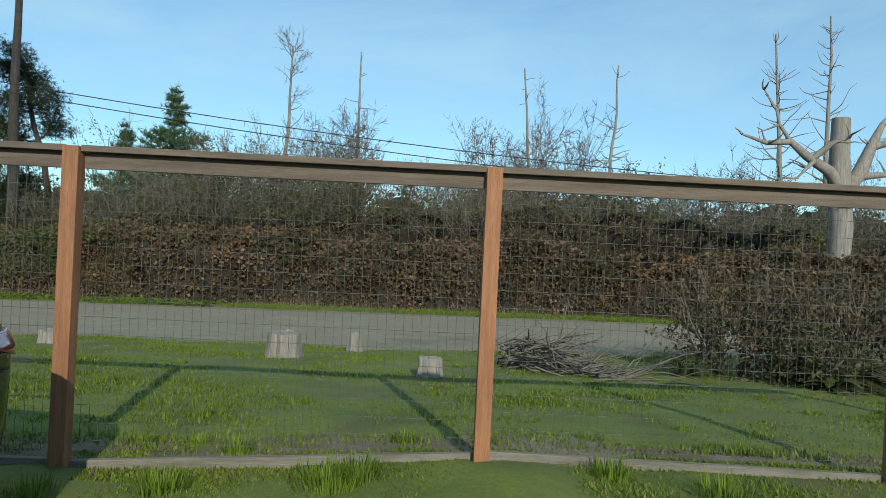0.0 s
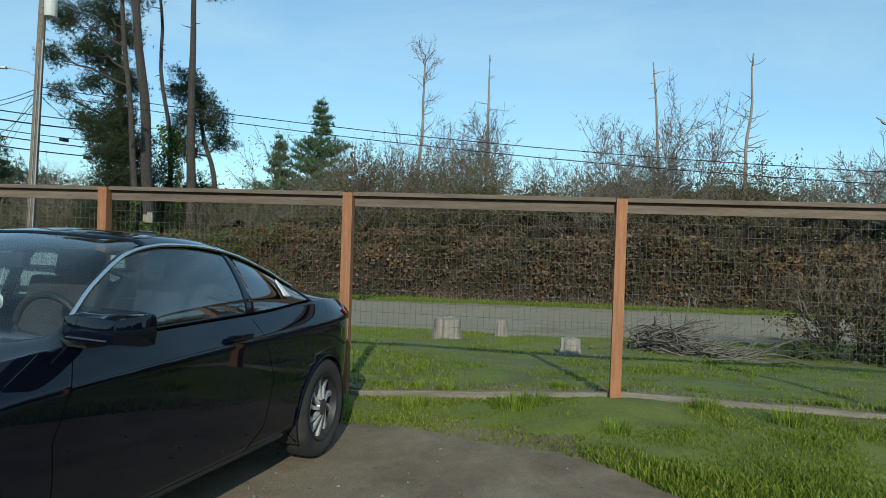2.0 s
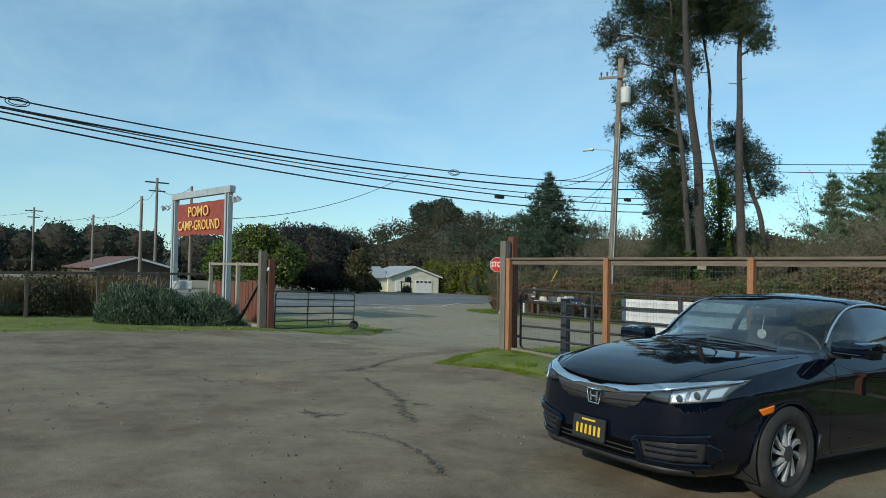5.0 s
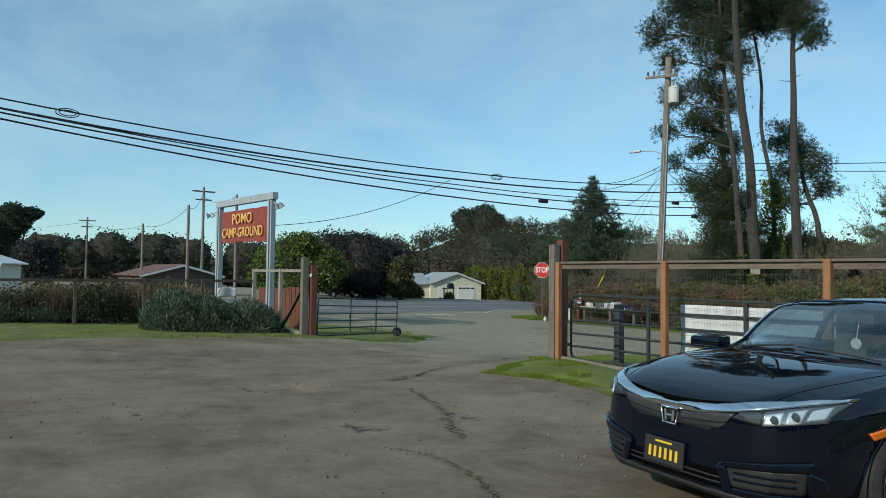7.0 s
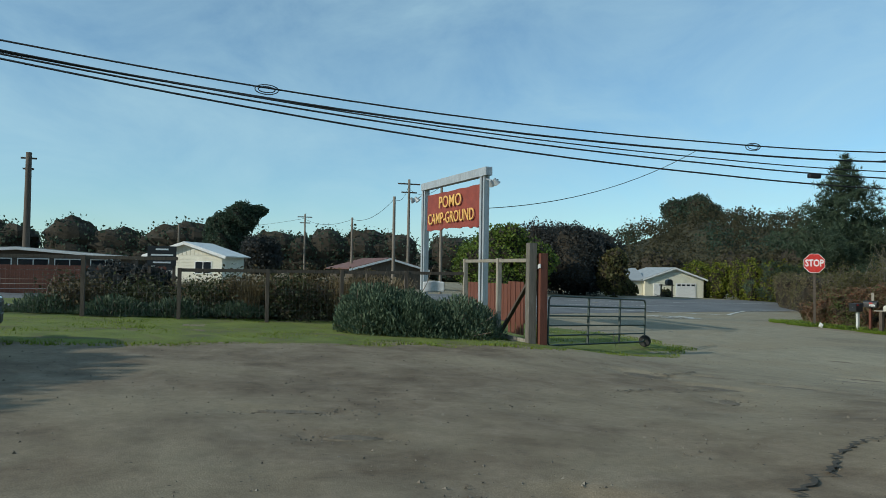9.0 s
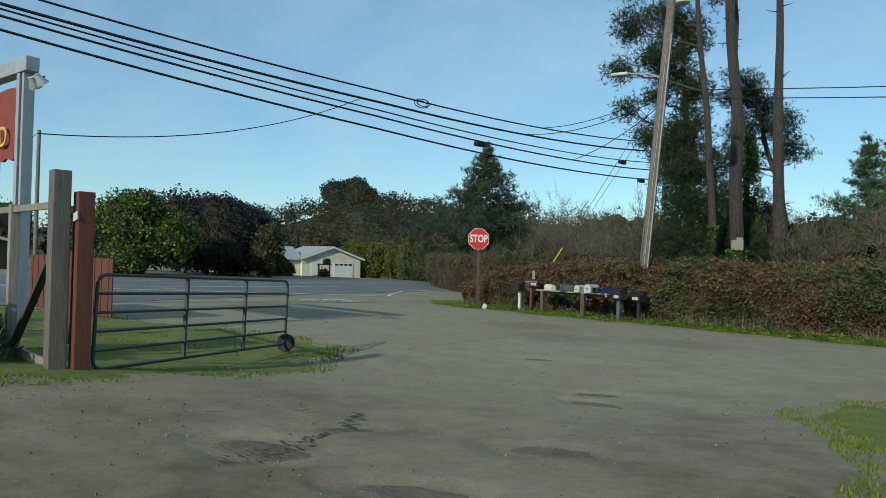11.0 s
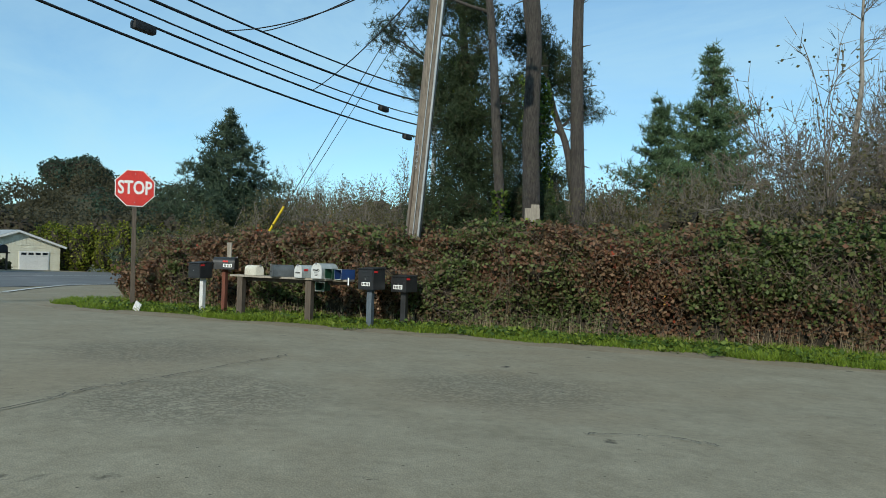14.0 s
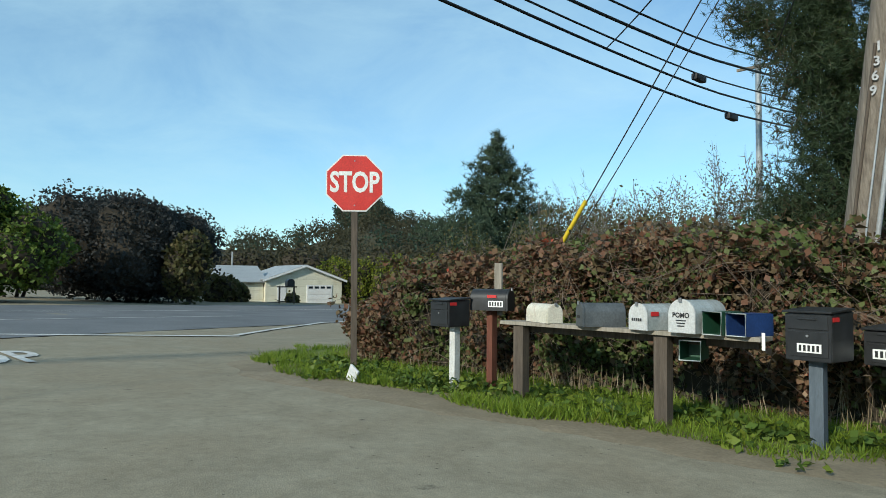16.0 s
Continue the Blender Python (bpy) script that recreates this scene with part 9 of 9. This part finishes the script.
    a = np.linspace(0, 2 * np.pi, 28)
    stw = tubes("steering_wheel", [(np.c_[0.06 * np.sin(a), 0.185 * np.cos(a), 0.175 * np.sin(a)], 0.016), (np.array([(0, -0.18, 0), (0.02, 0, -0.02), (0, 0.18, 0)]), 0.02)], PLASTIC, car, "", 8)
    stw.matrix_basis = pose(0.36, 0.37, 0.90, 0, -8, 0)
    bm = bmesh.new()
    add_box(bm, (0, 0, 0), (0.05, 0.24, 0.07), 0.02)
    im = part("rear_view_mirror", bm, PLASTIC, car, "", True)
    im.location = (0.26, 0, 1.22)
    return car, tree, patch, line_on, onto


# the black coupe
hx, hy = -0.104, -0.9946
yaw = math.degrees(math.atan2(hy, hx))
CAR_AT = Matrix.Translation((-3.339, 1.11, -0.065)) @ Matrix.Rotation(radians(yaw), 4, "Z") @ Matrix.Rotation(radians(-2.0), 4, "Y")
coupe, tree, patch, line_on, onto = build_car("coupe_car", "glossy black two-door coupe parked on the dirt lot", CAR_AT, COUPE, PAINT, 1.04, 0.14, (-0.47, -0.54), -1.27, (-0.72, -1.5), 0.22, -0.3, 0.73)
# nose
def bar_on(nm, half, low, high, mat, lift, thick, lab="", n=44):
    """A band across the nose between two curves of height over half-width."""
    rows = []
    for y in np.linspace(-half, half, n):
        row = []
        for u in np.linspace(0, 1, 5):
            h, nn = onto((3.0, float(y), low(y) * (1 - u) + high(y) * u), (-1, 0, 0))
            row.append(list(h + nn * lift) if h is not None else list(rows[-1][len(row)]))
        rows.append(row)
    ob = grid_mesh(nm, np.array(rows), mat, coupe, lab)
    md = ob.modifiers.new("thickness", "SOLIDIFY")
    md.thickness, md.offset = thick, 0
    return ob


wing_low = lambda y: 0.646 + 0.212 * y * y
bar_on("chrome_wing", 0.812, wing_low, lambda y: wing_low(y) + (0.042 if abs(y) < 0.5 else 0.042 - 0.03 * (abs(y) - 0.5) / 0.31), CHROME, 0.012, 0.018, "bright chrome bar over grille and headlights")
bar_on("hood_gap", 0.42, lambda y: wing_low(y) + 0.044, lambda y: wing_low(y) + 0.064 - 0.06 * y * y, SEAM, 0.004, 0.01)
for s in (1, -1):
    patch("headlight_housing", [(s * 0.40, 0.655), (s * 0.575, 0.636), (s * 0.575, 0.712), (s * 0.46, 0.69)], "x", PLASTIC, coupe, 0.004, 0.01, "black inner end of the headlight", (10, 6))
    hl = patch("headlight", [(s * 0.57, 0.634), (s * 0.79, 0.678), (s * 0.81, 0.778), (s * 0.57, 0.712)], "x", LAMPG, coupe, 0.001, 0.006, "clear headlight with bright reflectors")
    for y0, y1, z0, z1, lean in ((0.585, 0.652, 0.644, 0.712, 0.016), (0.668, 0.722, 0.66, 0.736, 0.016), (0.735, 0.785, 0.684, 0.752, 0.018)):
        patch("reflector", [(s * y0, z0), (s * y1, z0 + lean * 0.7), (s * y1, z1 + lean * 0.5), (s * y0, z1 - lean)], "x", LAMPW, hl, 0.007, 0.006, "", (8, 6))
    for y, z, rad in ((0.625, 0.675, 0.024), (0.7, 0.7, 0.026)):
        h, nn = onto((3.0, s * y, z), (-1, 0, 0))
        bm = bmesh.new()
        lathe(bm, [(0, 0.014), (rad * 0.6, 0.011), (rad, 0.0), (rad * 1.1, -0.004)], 20, "X")
        pj = part("projector", bm, LENS_DARK, hl, "dark round projector lens", True)
        pj.matrix_basis = Matrix.Translation(h + Vector((0.012, 0, 0)))
    patch("lens", [(s * 0.46, 0.66), (s * 0.79, 0.678), (s * 0.81, 0.778), (s * 0.46, 0.692)], "x", LENS, hl, 0.018, 0.004)
    patch("grille_wing", [(s * 0.07, 0.598), (s * 0.38, 0.622), (s * 0.43, 0.678), (s * 0.07, 0.638)], "x", SATIN, coupe, 0.009, 0.014, "dark satin wing of the grille", (16, 6))
    patch("grille_slot", [(s * 0.07, 0.562), (s * 0.34, 0.582), (s * 0.38, 0.618), (s * 0.07, 0.596)], "x", PLASTIC, coupe, 0.003, 0.008, "", (14, 4))
    patch("fog_pocket", [(s * 0.40, 0.27), (s * 0.735, 0.285), (s * 0.765, 0.42), (s * 0.37, 0.385)], "x", PLASTIC, coupe, 0.003, 0.008, "black fog lamp pocket with slats", (20, 8))
    for k in range(2):
        patch("slat", [(s * 0.43, 0.315 + 0.036 * k), (s * 0.71, 0.328 + 0.036 * k), (s * 0.71, 0.338 + 0.036 * k), (s * 0.43, 0.325 + 0.036 * k)], "x", PAINT, coupe, 0.012, 0.012, "", (14, 3))
    # the glossy surround of the pocket: upper blade, outer end, lower blade, inner fin
    patch("pocket_blade", [(s * 0.33, 0.372), (s * 0.77, 0.425), (s * 0.76, 0.47), (s * 0.36, 0.405)], "x", PAINT, coupe, 0.014, 0.022, "", (20, 5))
    patch("pocket_blade", [(s * 0.735, 0.28), (s * 0.79, 0.33), (s * 0.788, 0.38), (s * 0.75, 0.425)], "x", PAINT, coupe, 0.012, 0.02, "", (8, 6))
    patch("pocket_blade", [(s * 0.40, 0.236), (s * 0.745, 0.252), (s * 0.745, 0.288), (s * 0.42, 0.272)], "x", PAINT, coupe, 0.014, 0.022, "", (18, 4))
    patch("bumper_fin", [(s * 0.38, 0.236), (s * 0.425, 0.24), (s * 0.385, 0.385), (s * 0.33, 0.375)], "x", PAINT, coupe, 0.016, 0.024, "", (6, 10))
    ax = "y" if s > 0 else "-y"
    patch("side_marker", [(1.535, 0.6), (1.635, 0.582), (1.67, 0.622), (1.525, 0.648)], ax, AMBER, coupe, 0.006, 0.01, "amber side marker lamp", (10, 5))
    patch("mud_flap", [(0.93, 0.17), (0.98, 0.17), (1.02, 0.42), (0.985, 0.42)], ax, PLASTIC, coupe, 0.01, 0.02, "", (4, 8))
patch("grille", [(-0.28, 0.56), (0.28, 0.56), (0.34, 0.645), (-0.34, 0.645)], "x", PLASTIC, coupe, 0.002, 0.008, "black grille")
patch("lower_intake", [(-0.36, 0.25), (0.36, 0.25), (0.32, 0.345), (-0.32, 0.345)], "x", SEAM, coupe, 0.003, 0.01, "black lower intake")
for k in range(2):
    patch("intake_bar", [(-0.35, 0.275 + 0.03 * k), (0.35, 0.275 + 0.03 * k), (0.35, 0.284 + 0.03 * k), (-0.35, 0.284 + 0.03 * k)], "x", PLASTIC, coupe, 0.01, 0.012, "", (20, 3))
patch("lip", [(-0.66, 0.2), (0.66, 0.2), (0.66, 0.235), (-0.66, 0.235)], "x", PLASTIC, coupe, 0.012, 0.02, "", (24, 3))
bdg = [(-0.062, 0.048), (0.062, 0.048), (0.052, -0.048), (-0.052, -0.048), (-0.062, 0.048)]
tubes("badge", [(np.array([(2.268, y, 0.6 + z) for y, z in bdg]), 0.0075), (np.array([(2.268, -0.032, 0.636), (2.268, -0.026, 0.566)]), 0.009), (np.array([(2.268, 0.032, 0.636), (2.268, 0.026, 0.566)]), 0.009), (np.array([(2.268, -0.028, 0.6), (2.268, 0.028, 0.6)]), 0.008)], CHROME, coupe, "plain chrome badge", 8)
pl8 = box_part("number_plate", (2.262, -0.04, 0.37), (0.02, 0.31, 0.155), BAR_BLACK, coupe, 0.006, "black plate with yellow bars", Matrix.Rotation(radians(-4), 4, "Y"))
box_part("bar", (0.012, 0, 0.055), (0.004, 0.13, 0.013), PLATE_Y, pl8, 0.0005)
for k in range(6):
    box_part("bar", (0.012, -0.105 + 0.042 * k, -0.012), (0.004, 0.02, 0.066), PLATE_Y, pl8, 0.0005)
line_on("hood_seam", [(2.06, 0.56), (1.6, 0.68), (1.0, 0.745)], "z", 0.0022, SEAM, coupe)
line_on("hood_seam", [(2.06, -0.56), (1.6, -0.68), (1.0, -0.745)], "z", 0.0022, SEAM, coupe)
for y0, y1 in ((0.55, -0.02), (-0.05, -0.5)):
    line_on("wiper", [(0.98, y0), (1.0, y1)], "z", 0.006, PLASTIC, coupe, 0.01)
patch("sticker", [(-1.03, 1.04), (-0.93, 1.045), (-0.95, 1.13), (-1.0, 1.14)], "y", BAR_WHITE, coupe, 0.004, 0.002, "small white window sticker", (6, 6))
bm = bmesh.new()
lathe(bm, [(0.0, -0.006), (0.035, -0.006), (0.042, 0), (0.035, 0.006), (0, 0.006)], 20, "X")
ch = part("mirror_charm", bm, MB_SILVER, coupe, "pale disc hanging from the mirror", True)
ch.location = (0.3, 0.0, 1.03)
tubes("charm_string", [(np.array([(0.26, 0, 1.2), (0.295, 0, 1.07)]), 0.003)], MB_SILVER, coupe)
box_part("roof_antenna", (-0.66, 0, 1.375), (0.16, 0.05, 0.05), PAINT, coupe, 0.015)

# the silver hatchback across the lot
hatch, tree, patch, line_on, onto = build_car("hatchback_car", "silver-blue hatchback parked by the campground fence", Matrix.Translation((-18.7, -8.68, float(land(-18.7, -8.6)))) @ Matrix.Rotation(radians(101), 4, "Z"), HATCH, SILVER)
for s in (1, -1):
    hl = patch("headlight", [(s * 0.5, 0.565), (s * 0.76, 0.60), (s * 0.79, 0.70), (s * 0.5, 0.645)], "x", LAMPG, hatch, 0.004, 0.008, "clear headlight")
    patch("reflector", [(s * 0.56, 0.59), (s * 0.72, 0.612), (s * 0.74, 0.675), (s * 0.56, 0.64)], "x", LAMPW, hl, 0.009, 0.006, "", (8, 5))
    patch("fog_pocket", [(s * 0.5, 0.28), (s * 0.72, 0.3), (s * 0.74, 0.38), (s * 0.5, 0.37)], "x", PLASTIC, hatch, 0.004, 0.008)
patch("grille", [(-0.42, 0.53), (0.42, 0.53), (0.44, 0.6), (-0.44, 0.6)], "x", PLASTIC, hatch, 0.004, 0.01, "black grille")
patch("lower_intake", [(-0.42, 0.25), (0.42, 0.25), (0.44, 0.4), (-0.44, 0.4)], "x", PLASTIC, hatch, 0.004, 0.01)
